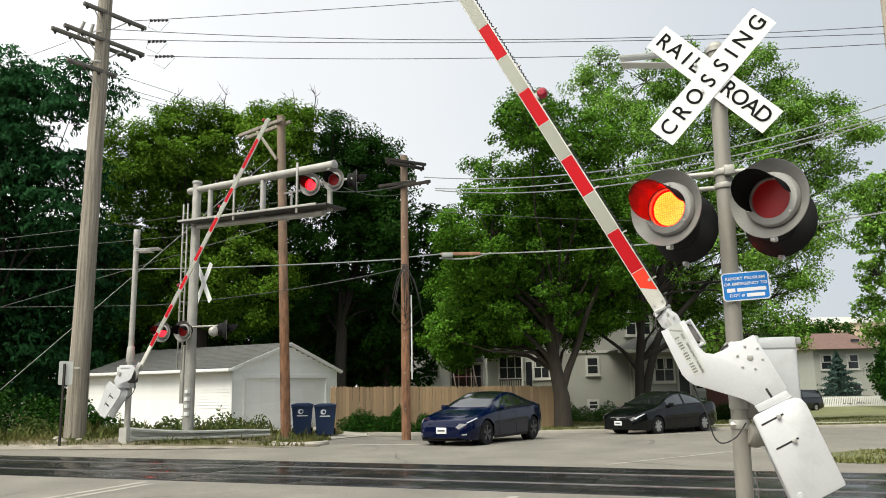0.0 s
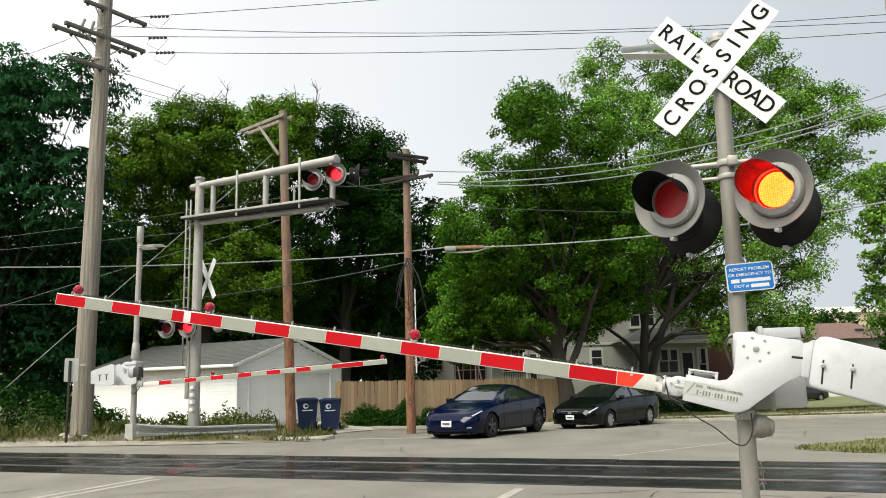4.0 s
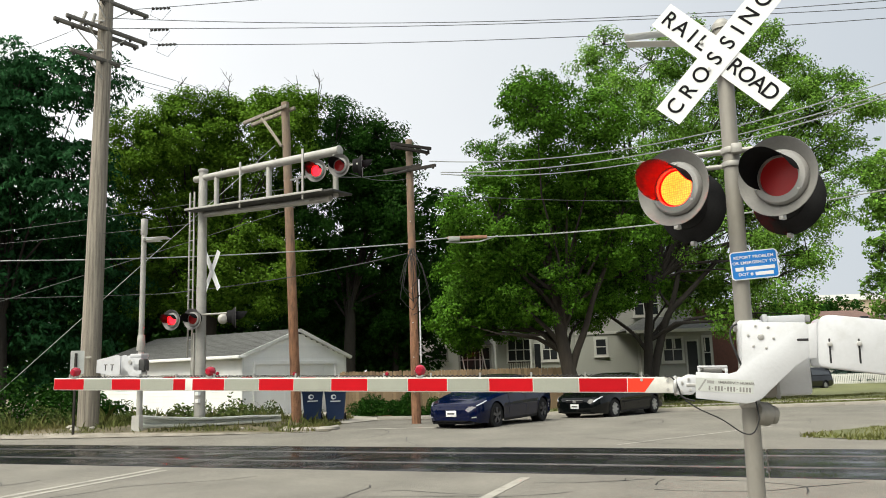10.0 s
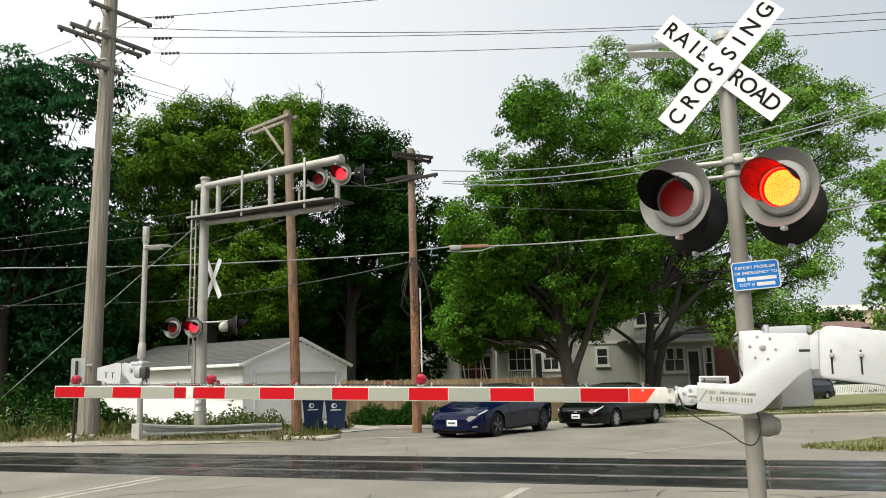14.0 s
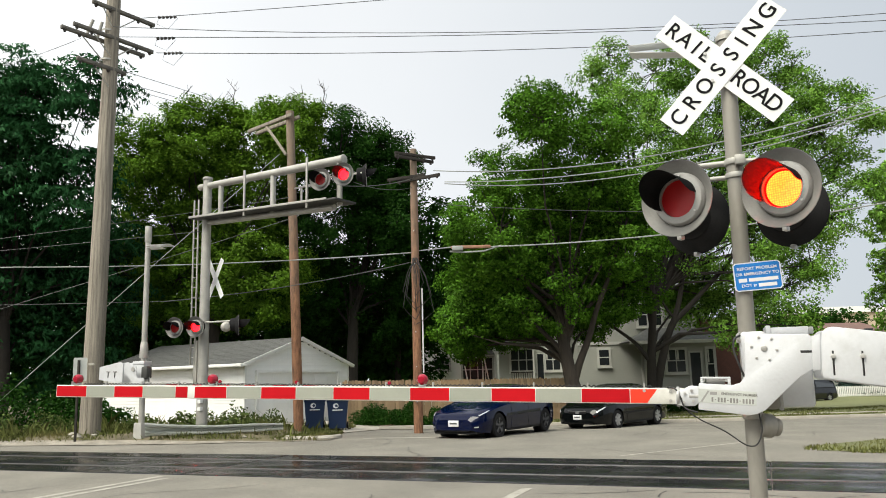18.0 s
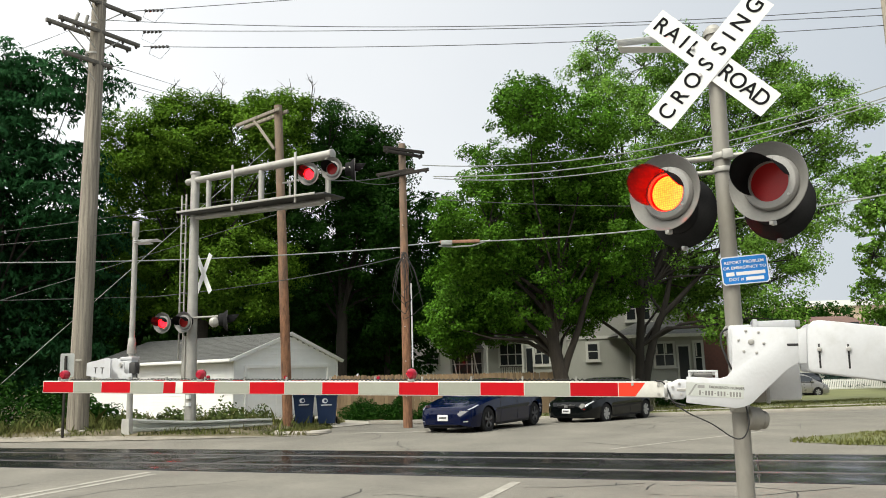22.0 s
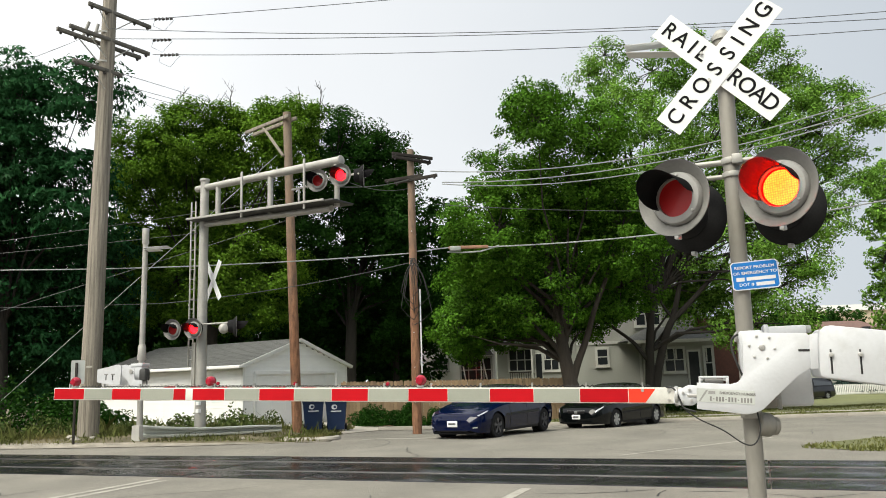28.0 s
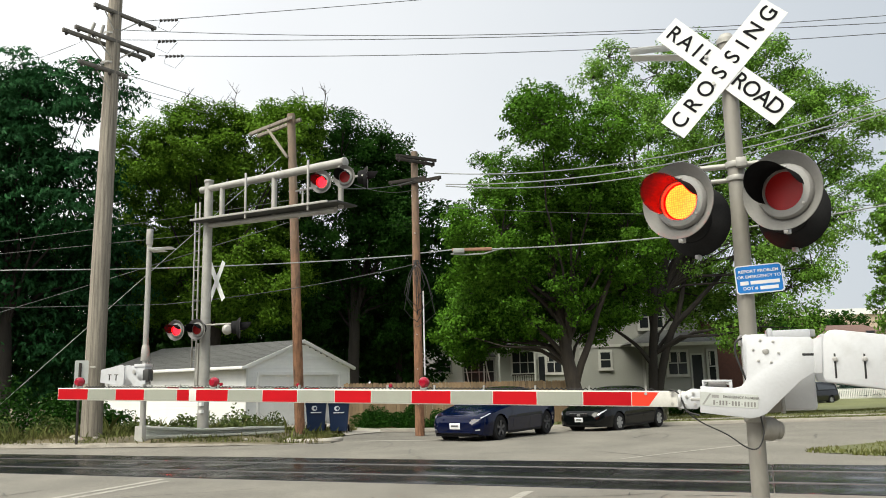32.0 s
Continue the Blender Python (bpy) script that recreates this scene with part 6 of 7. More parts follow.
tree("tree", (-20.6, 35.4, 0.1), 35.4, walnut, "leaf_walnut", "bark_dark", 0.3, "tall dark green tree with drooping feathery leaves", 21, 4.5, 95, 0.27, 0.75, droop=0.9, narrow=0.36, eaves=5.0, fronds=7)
elm = ((-7.9, 15.6, 1.3, 1.2), (-9.8, 15.9, 1.5, 1.1), (-12.3, 15.6, 1.5, 1.1), (-13.9, 15.3, 1.3, 1.2), (-15.6, 14.4, 1.2, 1.3), (-16.8, 13.6, 1.71, 2.33), (-14.1, 14.3, 2.49, 2.49), (-11.0, 14.9, 2.43, 2.03), (-15.1, 10.7, 3.37, 2.91), (-11.6, 11.3, 3.38, 3.23), (-14.5, 7.3, 3.63, 2.57), (-10.6, 7.5, 3.33, 2.88), (-8.3, 14.6, 1.71, 2.03))
tree("tree", (-12.8, 41, 0), 41, elm, "leaf_elm", "bark", 0.32, "broad yellow-green tree behind the garage", 22, 6.5, 150, 0.155, 0.62, eaves=3.0)
oak = ((-5.8, 15.9, 1.5, 1.2), (-4.0, 15.4, 1.5, 1.3), (-2.7, 14.2, 1.1, 1.5), (-6.2, 14.3, 2.50, 2.83), (-4.1, 13.2, 1.99, 3.15), (-7.2, 10.9, 3.45, 3.45), (-4.1, 9.2, 2.45, 3.10), (-8.1, 6.9, 3.23, 2.75), (-4.6, 5.6, 3.22, 2.41), (-2.9, 11.0, 1.6, 2.6), (-2.6, 8.5, 1.6, 2.2), (-2.2, 6.0, 1.6, 2.0))
tree("tree", (-5.8, 44, -0.1), 44, oak, "leaf_mid", "bark_dark", 0.34, "dense mid-green tree behind the garage and fence", 23, 6.0, 130, 0.165, 0.62, eaves=4.0)
scrub = ((-20.7, 4.5, 4.54, 1.92), (-13.3, 4.7, 5.24, 1.92), (-7.1, 4.6, 4.19, 2.44), (-3.2, 5.9, 2.11, 3.16), (-0.2, 11.0, 1.72, 1.72), (0.0, 8.3, 2.05, 2.12), (-0.6, 5.5, 2.10, 2.10), (-3.2, 2.5, 2.77, 1.73))
tree("tree", (-3.5, 48, -0.4), 48, scrub, "leaf_mid", "bark_dark", 0.2, "tangled dark undergrowth trees behind the garage", 24, 8, 26, 0.3, 0.55, eaves=5.0)
maple = ((4.3, 13.4, 1.35, 1.0, 33.0), (4.0, 12.5, 1.66, 1.58), (3.1, 10.3, 2.14, 1.89), (5.6, 10.7, 2.15, 1.90), (2.1, 7.8, 2.37, 1.87), (5.0, 7.7, 2.61, 2.12), (7.5, 7.8, 1.87, 2.12), (1.1, 5.0, 1.84, 1.72), (3.5, 4.9, 2.45, 1.59), (6.2, 4.9, 1.84, 1.47), (0.3, 3.5, 1.10, 0.85), (7.0, 12.3, 1.40, 1.40), (2.3, 3.7, 1.5, 0.8), (4.4, 3.9, 1.3, 0.7), (7.6, 5.4, 1.7, 1.4), (6.2, 3.7, 1.1, 0.6), (1.5, 6.4, 1.6, 1.2), (8.3, 9.6, 1.4, 1.3),
         (0.1, 4.0, 1.05, 1.05, 36.2), (1.4, 3.8, 1.31, 1.00, 36.0), (0.5, 3.0, 1.00, 0.69, 36.4), (2.0, 4.8, 1.59, 1.33, 36.2), (3.6, 4.3, 1.60, 1.06, 36.6), (5.0, 4.7, 1.60, 1.12, 36.4), (6.6, 5.4, 1.37, 1.31, 37.2), (7.8, 6.5, 1.25, 1.25, 37.7), (6.3, 6.6, 1.73, 1.44, 39.2), (3.2, 6.7, 2.03, 1.73, 39.2), (1.4, 6.7, 1.71, 1.71, 38.7))
maple_stems = ((((0.13, 0.00, -0.15), (0.12, 0.00, 0.6), (0.11, 0.00, 1.32), (0.04, 0.00, 1.73), (-0.14, 0.00, 2.82), (-0.29, 0.00, 4.04), (-0.46, 0.00, 5.52), (-0.60, 0.00, 7.53), (-0.85, 0.00, 9.83)), 0.42, 0.12), (((0.13, 0.00, 1.61), (0.42, 0.00, 2.44), (0.88, 0.00, 3.51), (1.29, 0.00, 4.72), (1.93, 0.00, 6.19), (2.38, 0.00, 7.43)), 0.19, 0.06), (((-0.11, 0.00, 2.53), (-0.46, 0.00, 3.12), (-1.04, 0.00, 3.77), (-1.86, 0.00, 4.58), (-2.55, 0.00, 5.59)), 0.13, 0.05), (((-0.29, 0.00, 4.04), (0.28, 0.00, 5.50), (0.63, 0.00, 7.23), (0.63, 0.00, 9.27)), 0.16, 0.05))
tree("tree", (4.95, 33.6, ground_z(5, 33.6)), 33.6, maple, "leaf_maple", "bark", 0.33, "large maple with a forked trunk on the lawn", 25, 8.5, 130, 0.14, 0.5, depth=1.2, stems=maple_stems, eaves=5.0)
ash = ((8.2, 17.5, 0.9, 0.75, 37.0), (7.2, 16.2, 0.9, 0.7, 36.5), (7.9, 16.0, 1.42, 1.28, 37.0), (8.4, 13.9, 1.92, 1.65, 36.0), (10.5, 16.5, 2.00, 1.57, 37.0), (12.8, 17.0, 2.14, 1.57, 37.0), (15.2, 16.9, 2.0, 1.43, 37.0), (16.3, 17.6, 0.8, 0.7, 37.0), (17.0, 15.7, 1.3, 1.1, 37.0), (18.4, 14.7, 1.36, 0.8, 37.0), (17.4, 16.6, 0.75, 0.6, 37.0), (19.0, 15.4, 0.8, 0.5, 37.0), (20.0, 14.9, 0.7, 0.4, 37.0), (11.7, 4.9, 1.6, 1.3, 39.0), (13.2, 4.7, 1.5, 1.3, 39.5), (12.6, 5.9, 1.5, 1.2, 39.0), (19.3, 13.5, 1.59, 0.88, 36.0), (20.8, 13.3, 0.88, 0.55, 36.0), (10.3, 13.2, 2.47, 1.92, 36.0), (14.1, 14.4, 2.67, 2.23, 39.0), (16.6, 14.3, 2.61, 2.17, 38.0), (17.6, 13.0, 1.78, 1.64, 36.0), (19.3, 11.8, 1.40, 1.17, 37.0), (19.7, 10.4, 1.14, 0.70, 36.0), (9.3, 10.5, 2.16, 2.16, 36.0), (12.6, 10.9, 2.71, 2.28, 38.0), (15.1, 10.7, 2.74, 2.19, 36.5), (18.3, 10.5, 1.97, 1.63, 37.5), (11.1, 8.1, 2.57, 2.14, 38.5), (13.5, 7.7, 2.57, 2.03, 36.5), (16.5, 8.2, 2.20, 1.70, 37.0), (18.0, 8.5, 1.21, 1.13, 36.0), (9.4, 6.4, 1.58, 1.00, 39.0), (11.8, 6.1, 2.03, 1.22, 39.5), (14.0, 5.4, 2.11, 1.41, 38.5), (15.6, 5.4, 1.87, 1.55, 36.5), (16.8, 6.4, 1.19, 1.01, 36.0), (14.3, 3.7, 1.46, 0.85, 36.5), (16.1, 3.6, 0.94, 0.58, 36.0), (12.9, 3.5, 0.86, 0.97, 37.0), (11.1, 9.6, 2.47, 1.85, 41.5), (14.4, 10.2, 2.51, 1.88, 42.0), (8.8, 8.9, 1.83, 1.83, 41.0))
ash_stems = ((((-0.22, 0.00, -0.15), (-0.16, 0.00, 1.24), (-0.05, 0.00, 3.14), (0.16, 0.00, 5.29), (0.13, 0.00, 7.48), (-0.21, 0.00, 10.29), (-0.27, 0.00, 13.44)), 0.27, 0.06), (((-0.05, 0.00, -0.15), (0.08, 0.00, 1.23), (0.46, 0.00, 2.80), (1.00, 0.00, 4.28), (1.70, 0.00, 4.96), (2.50, 0.00, 5.75), (4.23, 0.00, 7.61), (5.86, 0.00, 10.36)), 0.24, 0.06), (((1.00, 0.00, 4.18), (1.41, 0.00, 5.38), (1.70, 0.00, 6.60), (2.31, 0.00, 9.07), (3.00, 0.00, 12.46)), 0.15, 0.05), (((-0.22, 0.00, 2.67), (-0.83, 0.00, 3.49), (-1.92, 0.00, 4.38), (-2.47, 0.00, 5.10)), 0.11, 0.04), (((1.13, 0.00, 4.58), (0.72, 0.00, 5.21), (0.32, 0.00, 6.37), (0.76, 0.00, 8.57)), 0.08, 0.03))
tree("tree", (9.4, 37, ground_z(9.4, 37)), 37, ash, "leaf_light", "bark_dark", 0.3, "tall airy tree with pale leaves and dark forking stems", 26, 4.2, 120, 0.14, 0.58, depth=1.0, stems=ash_stems)
edge = ((25.9, 12.5, 1.39, 1.65), (27.0, 9.6, 2.78, 2.78), (24.8, 7.5, 1.04, 1.04), (26.3, 5.0, 2.25, 1.77), (25.1, 10.3, 0.98, 0.98))
tree("tree", (27.5, 44, ground_z(27, 44)), 44, edge, "leaf_light", "bark_dark", 0.28, "pale leaved street tree on the lawn", 27, 7, 44, 0.22, 0.42)
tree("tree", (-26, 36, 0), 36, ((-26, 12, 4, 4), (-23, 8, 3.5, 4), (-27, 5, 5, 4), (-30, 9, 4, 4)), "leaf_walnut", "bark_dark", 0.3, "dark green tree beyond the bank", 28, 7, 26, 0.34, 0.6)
tree("tree", (-18, 52, -0.2), 52, ((-18, 8, 6, 4), (-24, 8, 5, 5), (-10, 7, 5, 3.5), (-17, 3, 7, 3), (-26, 3, 6, 3), (-8, 3, 6, 3), (-1, 3, 5, 3)), "leaf_mid", "bark_dark", 0.3, "dark tree in the woods behind the garage", 29, 6, 26, 0.42, 0.7, eaves=8.0)
tree("tree", (5, 62, -1.1), 62, ((4, 9, 4.5, 4), (-1, 7, 4, 4), (9, 12, 5, 4), (12, 15, 4, 3.5)), "leaf_mid", "bark_dark", 0.3, "tree behind the houses", 30, 5, 24, 0.42, 0.7)
# far and low greenery on the right
tree("tree", (44, 100, -2.2), 100, ((44, 7.5, 5, 2.4), (38, 7.0, 4, 2.6), (50, 7, 4, 2.2), (33, 6.5, 4, 2.5)), "leaf_mid", "bark_dark", 0.3, "rounded far tree above the roofs", 31, 2.5, 24, 0.45, 0.8)
tree("tree", (40, 66, -1.2), 66, ((38.6, 4.4, 2.2, 2.0), (41, 3.0, 3, 2.8), (37.6, 1.9, 1.5, 1.7), (39.5, 0.9, 2.6, 1.6), (41.5, 5.9, 2.5, 2)), "leaf_mid", "bark_dark", 0.2, "leafy garden tree before the far house", 32, 7, 60, 0.26, 0.6)


def bush(name, x, y, z, rx, ry, rz, mat, label, seed, leaf=0.1, count=1500):
    rng = np.random.default_rng(seed)
    u = rng.normal(size=(count, 3))
    u /= np.linalg.norm(u, axis=1)[:, None]
    lump = 1 + 0.28 * np.sin(u[:, 0] * 5 + seed) * np.cos(u[:, 2] * 4 + seed * 2)
    u *= (rng.random(count) ** 0.35 * lump)[:, None]
    u[:, 2] = np.abs(u[:, 2])
    c = u * np.array([rx, ry, rz])
    th = thing(name, pose(x, y, z), label, "bush", "bushes")
    stems = bmesh.new()
    for k in range(7):
        p = c[k]
        tube([(p[0] * 0.1, p[1] * 0.1, -0.1), (p[0] * 0.5, p[1] * 0.5, p[2] * 0.6), p], [0.02, 0.012, 0.005], 4, stems)
    part("stems", stems, "bark_dark", th)
    share("foliage", leaves_mesh("foliage", c, rng.uniform(0.7, 1.3, count) * leaf, mat, rng, 0.1), th, Matrix())


spr = np.random.default_rng(9)
sz = spr.random(6000) ** 1.6
rad = 3.0 * (1 - sz) * np.sqrt(spr.random(6000)) * (0.75 + 0.25 * np.sin(sz * 55))
ang = spr.random(6000) * 2 * np.pi
spruce = thing("spruce", pose(37.1, 73.5, -1.0), "blue-green spruce beside the far house", "tree")
part("trunk", rod((0, 0, -0.2), (0, 0, 5.2), 0.14, 0.02, 8), "bark_dark", spruce)
share("crown", leaves_mesh("crown", np.stack([rad * np.cos(ang), rad * np.sin(ang), 0.3 + 4.9 * sz], 1), spr.uniform(0.2, 0.4, 6000), "leaf_spruce", spr, 0.5, 0.35), spruce, Matrix())

for k, (x, y, rx, rz) in enumerate(((-3.2, 31.0, 0.9, 0.75), (-1.9, 31.3, 0.7, 0.9), (-0.4, 31.9, 0.8, 0.7), (0.8, 32.2, 0.9, 1.0), (7.2, 44.6, 1.2, 1.2), (9.2, 44.5, 1.3, 1.0), (11.0, 42.4, 1.4, 1.1), (13.4, 42.3, 1.5, 1.1), (15.6, 42.6, 1.3, 1.0))):
    bush("bush", x, y, ground_z(x, y) + 0.05, rx, 0.6, rz, "leaf_mid", "leafy shrub at the foot of the fence" if k < 4 else "dark shrub at the foot of the house wall", 40 + k, 0.09, 4200)
for k, (x, y, rx, rz) in enumerate(((-15.2, 26.0, 1.6, 1.6), (-13.0, 26.4, 1.3, 1.3), (-17.4, 27.0, 1.8, 2.0), (-12.3, 27.6, 1.0, 1.0), (-9.3, 28.9, 0.8, 0.7), (-7.9, 28.4, 0.9, 0.8), (-6.9, 28.8, 0.7, 0.6), (-20.0, 27.0, 2.0, 1.8), (-14.6, 24.4, 0.9, 0.7), (-12.6, 24.6, 0.8, 0.6), (-16.8, 24.6, 1.2, 0.9), (-8.2, 23.6, 0.6, 0.5), (-6.6, 23.9, 0.7, 0.5), (-9.9, 24.8, 0.7, 0.45))):
    bush("bush", x, y, ground_z(x, y), rx, 0.9, rz, "weed" if k > 3 else "leaf_mid", "tangled weedy shrub on the bank", 60 + k, 0.12, 2200 if k < 4 or k == 7 else 520)


def blades(name, outline, count, low, high, mat, label, seed, lift=0.0, wide=0.012, keep=None):
    """Grass or weeds: thin bent blades over a stretch of ground."""
    rng = np.random.default_rng(seed)
    (x0, y0), (x1, y1) = outline
    x, y = rng.uniform(x0, x1, count), rng.uniform(y0, y1, count)
    thick = np.sin(x * 2.1 + seed) * np.sin(y * 1.7 + 2 * seed) + np.sin(x * 0.7 - y * 0.9)
    ok = (thick + rng.normal(0, 0.7, count)) > -0.4
    if keep is not None:
        ok &= np.array([keep(a, b) for a, b in zip(x, y)])
    x, y = x[ok], y[ok]
    n = len(x)
    z = np.array([ground_z(a, b) for a, b in zip(x, y)]) + lift
    h = rng.uniform(low, high, n) * (1 + 0.4 * np.sin(x * 1.3) * np.cos(y * 1.1))
    a = rng.uniform(0, 2 * np.pi, n)
    w = wide * rng.uniform(0.6, 1.6, n)
    lean = rng.normal(0, 0.35, (n, 2)) * h[:, None]
    p = np.stack([x, y, z - 0.03], 1)
    s = np.stack([np.cos(a) * w, np.sin(a) * w, np.zeros(n)], 1)
    m = p + np.stack([lean[:, 0] * 0.35, lean[:, 1] * 0.35, h * 0.6], 1)
    t = p + np.stack([lean[:, 0], lean[:, 1], h], 1)
    verts = np.stack([p - s, p + s, m + s * 0.8, t, m - s * 0.8], 1).reshape(-1, 3)
    faces = np.arange(5 * n).reshape(-1, 5)
    return tagged(new(name, mesh_from(name, verts, faces, mat)), label, "grass", kind="stuff")


def on_bank(a, b):
    return b > (22.0 if a < -7 else 21.95) - 0.06 * min(0, a + 9) and b < 29.6 - max(0, a + 8) * 0.05


blades("tall_grass", ((-22, 21.9), (-3.7, 29.5)), 52000, 0.05, 0.19, "grass_dry", "rough half-dry grass on the bank", 71, keep=on_bank)
blades("weeds", ((-20, 22.8), (-4.0, 28.5)), 1500, 0.2, 0.5, "grass_dry", "tall seeding weeds on the bank", 72, 0.0, 0.022, keep=on_bank)
rubble = np.random.default_rng(75)
for k in range(16):
    x = rubble.uniform(-16, -4)
    y = 22.2 - 0.05 * (x + 7) + rubble.uniform(0, 0.9)
    bm = bmesh.new()
    bmesh.ops.create_icosphere(bm, subdivisions=2, radius=rubble.uniform(0.05, 0.14))
    for v in bm.verts:
        v.co *= 1 + 0.25 * math.sin(v.co.x * 40 + k) * math.cos(v.co.y * 37 + 2 * k)
        v.co.z *= 0.6
    solid("stone", bm, "concrete", "pale stone lying at the edge of the bank", "stone", pose(x, y, ground_z(x, y) + 0.02, 0, 0, 40 * k), "stones")
blades("verge_grass", ((6.9, 13.2), (16, 19.2)), 30000, 0.03, 0.11, "grass", "short grass on the street verge", 73, 0.015, keep=lambda a, b: b < 16.9 + 0.5 * (a - 8.0) + 0.12 * math.sin(5 * a) and b > 14.85 - 0.8 * (a - 7.9) + 0.12 * math.sin(7 * b) and a > 7.0 + 0.1 * math.sin(9 * b))
blades("lawn_grass", ((0.6, 28.9), (26, 44)), 30000, 0.05, 0.13, "grass", "mown grass under the trees", 74, 0.10, keep=lambda a, b: b > 29.3 and not (31.55 + 0.033 * (a - 5.5) < b < 33.15 + 0.033 * (a - 5.5) and a > 5.4))

# bare branches that stand over the woods
def bare_branch(base, lean, h, seed):
    rnd = random.Random(seed)
    dead = thing("bare_branch", pose(*base), "leafless dead branch above the treetops", "branch", "dead branches")

    def shoot(p, way, length, r, level):
        pts = [p]
        for k in range(5):
            way = (way + Vector((rnd.gauss(0, 0.16), rnd.gauss(0, 0.1), rnd.gauss(0.02, 0.10)))).normalized()
            p = p + way * length / 5
            pts.append(p)
        part("stem" if level == 0 else "twig", tube(pts, [r * (1 - 0.85 * k / 5) + 0.003 for k in range(6)], 5), "bark", dead)
        if level < 2:
            for k in range(3 if level == 0 else 2):
                q = pts[rnd.randint(1, 4)]
                shoot(q, (way + Vector((rnd.choice((-1, 1)) * rnd.uniform(0.5, 1.0), rnd.gauss(0, 0.2), rnd.uniform(-0.1, 0.4)))).normalized(), length * rnd.uniform(0.35, 0.6), r * 0.5, level + 1)

    shoot(Vector((0, 0, -2.0)), Vector((lean * 0.3, 0, 1)).normalized(), 2.2, 0.06, 2)
    shoot(Vector((0, 0, 0)), Vector((lean, 0, 1)).normalized(), h, 0.04, 0)


for k, (x, z, lean, h) in enumerate(((-14.3, 15.9, -0.35, 2.3), (-14.2, 15.9, 0.7, 1.5), (-12.7, 16.0, -0.12, 1.9), (-11.8, 16.5, -0.1, 1.7), (-7.95, 16.6, -0.3, 1.5), (-7.05, 16.4, 0.5, 1.7), (-16.6, 15.2, 0.2, 1.2))):
    bare_branch((x, 41, z), lean, h, 120 + k)

# woods added out of view, behind the camera and to its sides: they close the place and darken reflections
for k, (x, y, h) in enumerate(((-34, -24, 12), (-22, -30, 13), (-10, -27, 11), (2, -31, 13), (14, -27, 12), (26, -29, 13), (38, -22, 12), (42, -8, 11), (44, 5, 11), (-40, -10, 12), (-42, 4, 12), (-40, 18, 11))):
    tree("tree", (x, y, 0), y, ((x, h * 0.7, 5.5, 3.6), (x - 3, h * 0.42, 5, 3.4), (x + 3.5, h * 0.4, 5, 3.4), (x, 2.2, 6.5, 2.4)), "leaf_mid", "bark_dark", 0.35, "unseen tree added to darken reflections and front light", 90 + k, 1.4, 22, 0.8, 1.1)


# ---- street things ----
def wheel(parent, at, r, rim_mat, spokes=5, width=0.22):
    w = part("wheel", lathe([(r * 0.62, -width / 2), (r * 0.93, -width / 2), (r, -width / 2 + 0.03), (r, width / 2 - 0.03), (r * 0.93, width / 2), (r * 0.62, width / 2), (r * 0.62, -width / 2)], 28), "tyre", parent, "", at)
    part("rim", lathe([(0.0, -width / 2 + 0.05), (r * 0.55, -width / 2 + 0.06), (r * 0.6, -width / 2 + 0.012), (r * 0.64, -width / 2 + 0.004), (r * 0.64, 0.05)], 28), "alloy_dark", w)
    for k in range(spokes):
        a = 360 / spokes * k
        part("spoke", slab([(-0.03, 0.03), (0.03, 0.03), (0.042, r * 0.61), (-0.042, r * 0.61)], -width / 2 - 0.002, -width / 2 + 0.03), rim_mat, w, "", pose(0, 0, 0, 0, a, 0), False)
    part("hub_cap", rod((0, -width / 2 - 0.002, 0), (0, -width / 2 + 0.04, 0), r * 0.15, n=14), rim_mat, w)
    return w


def curve_at(points, x):
    """A smooth line through (x, value) points, read at x; the points run from the nose back."""
    xs = np.array([p[0] for p in points][::-1])
    vs = np.array([p[1] for p in points][::-1])
    near_x = np.clip(np.linspace(x - 0.06, x + 0.06, 7), xs[0], xs[-1])
    return float(np.mean(np.interp(near_x, xs, vs)))


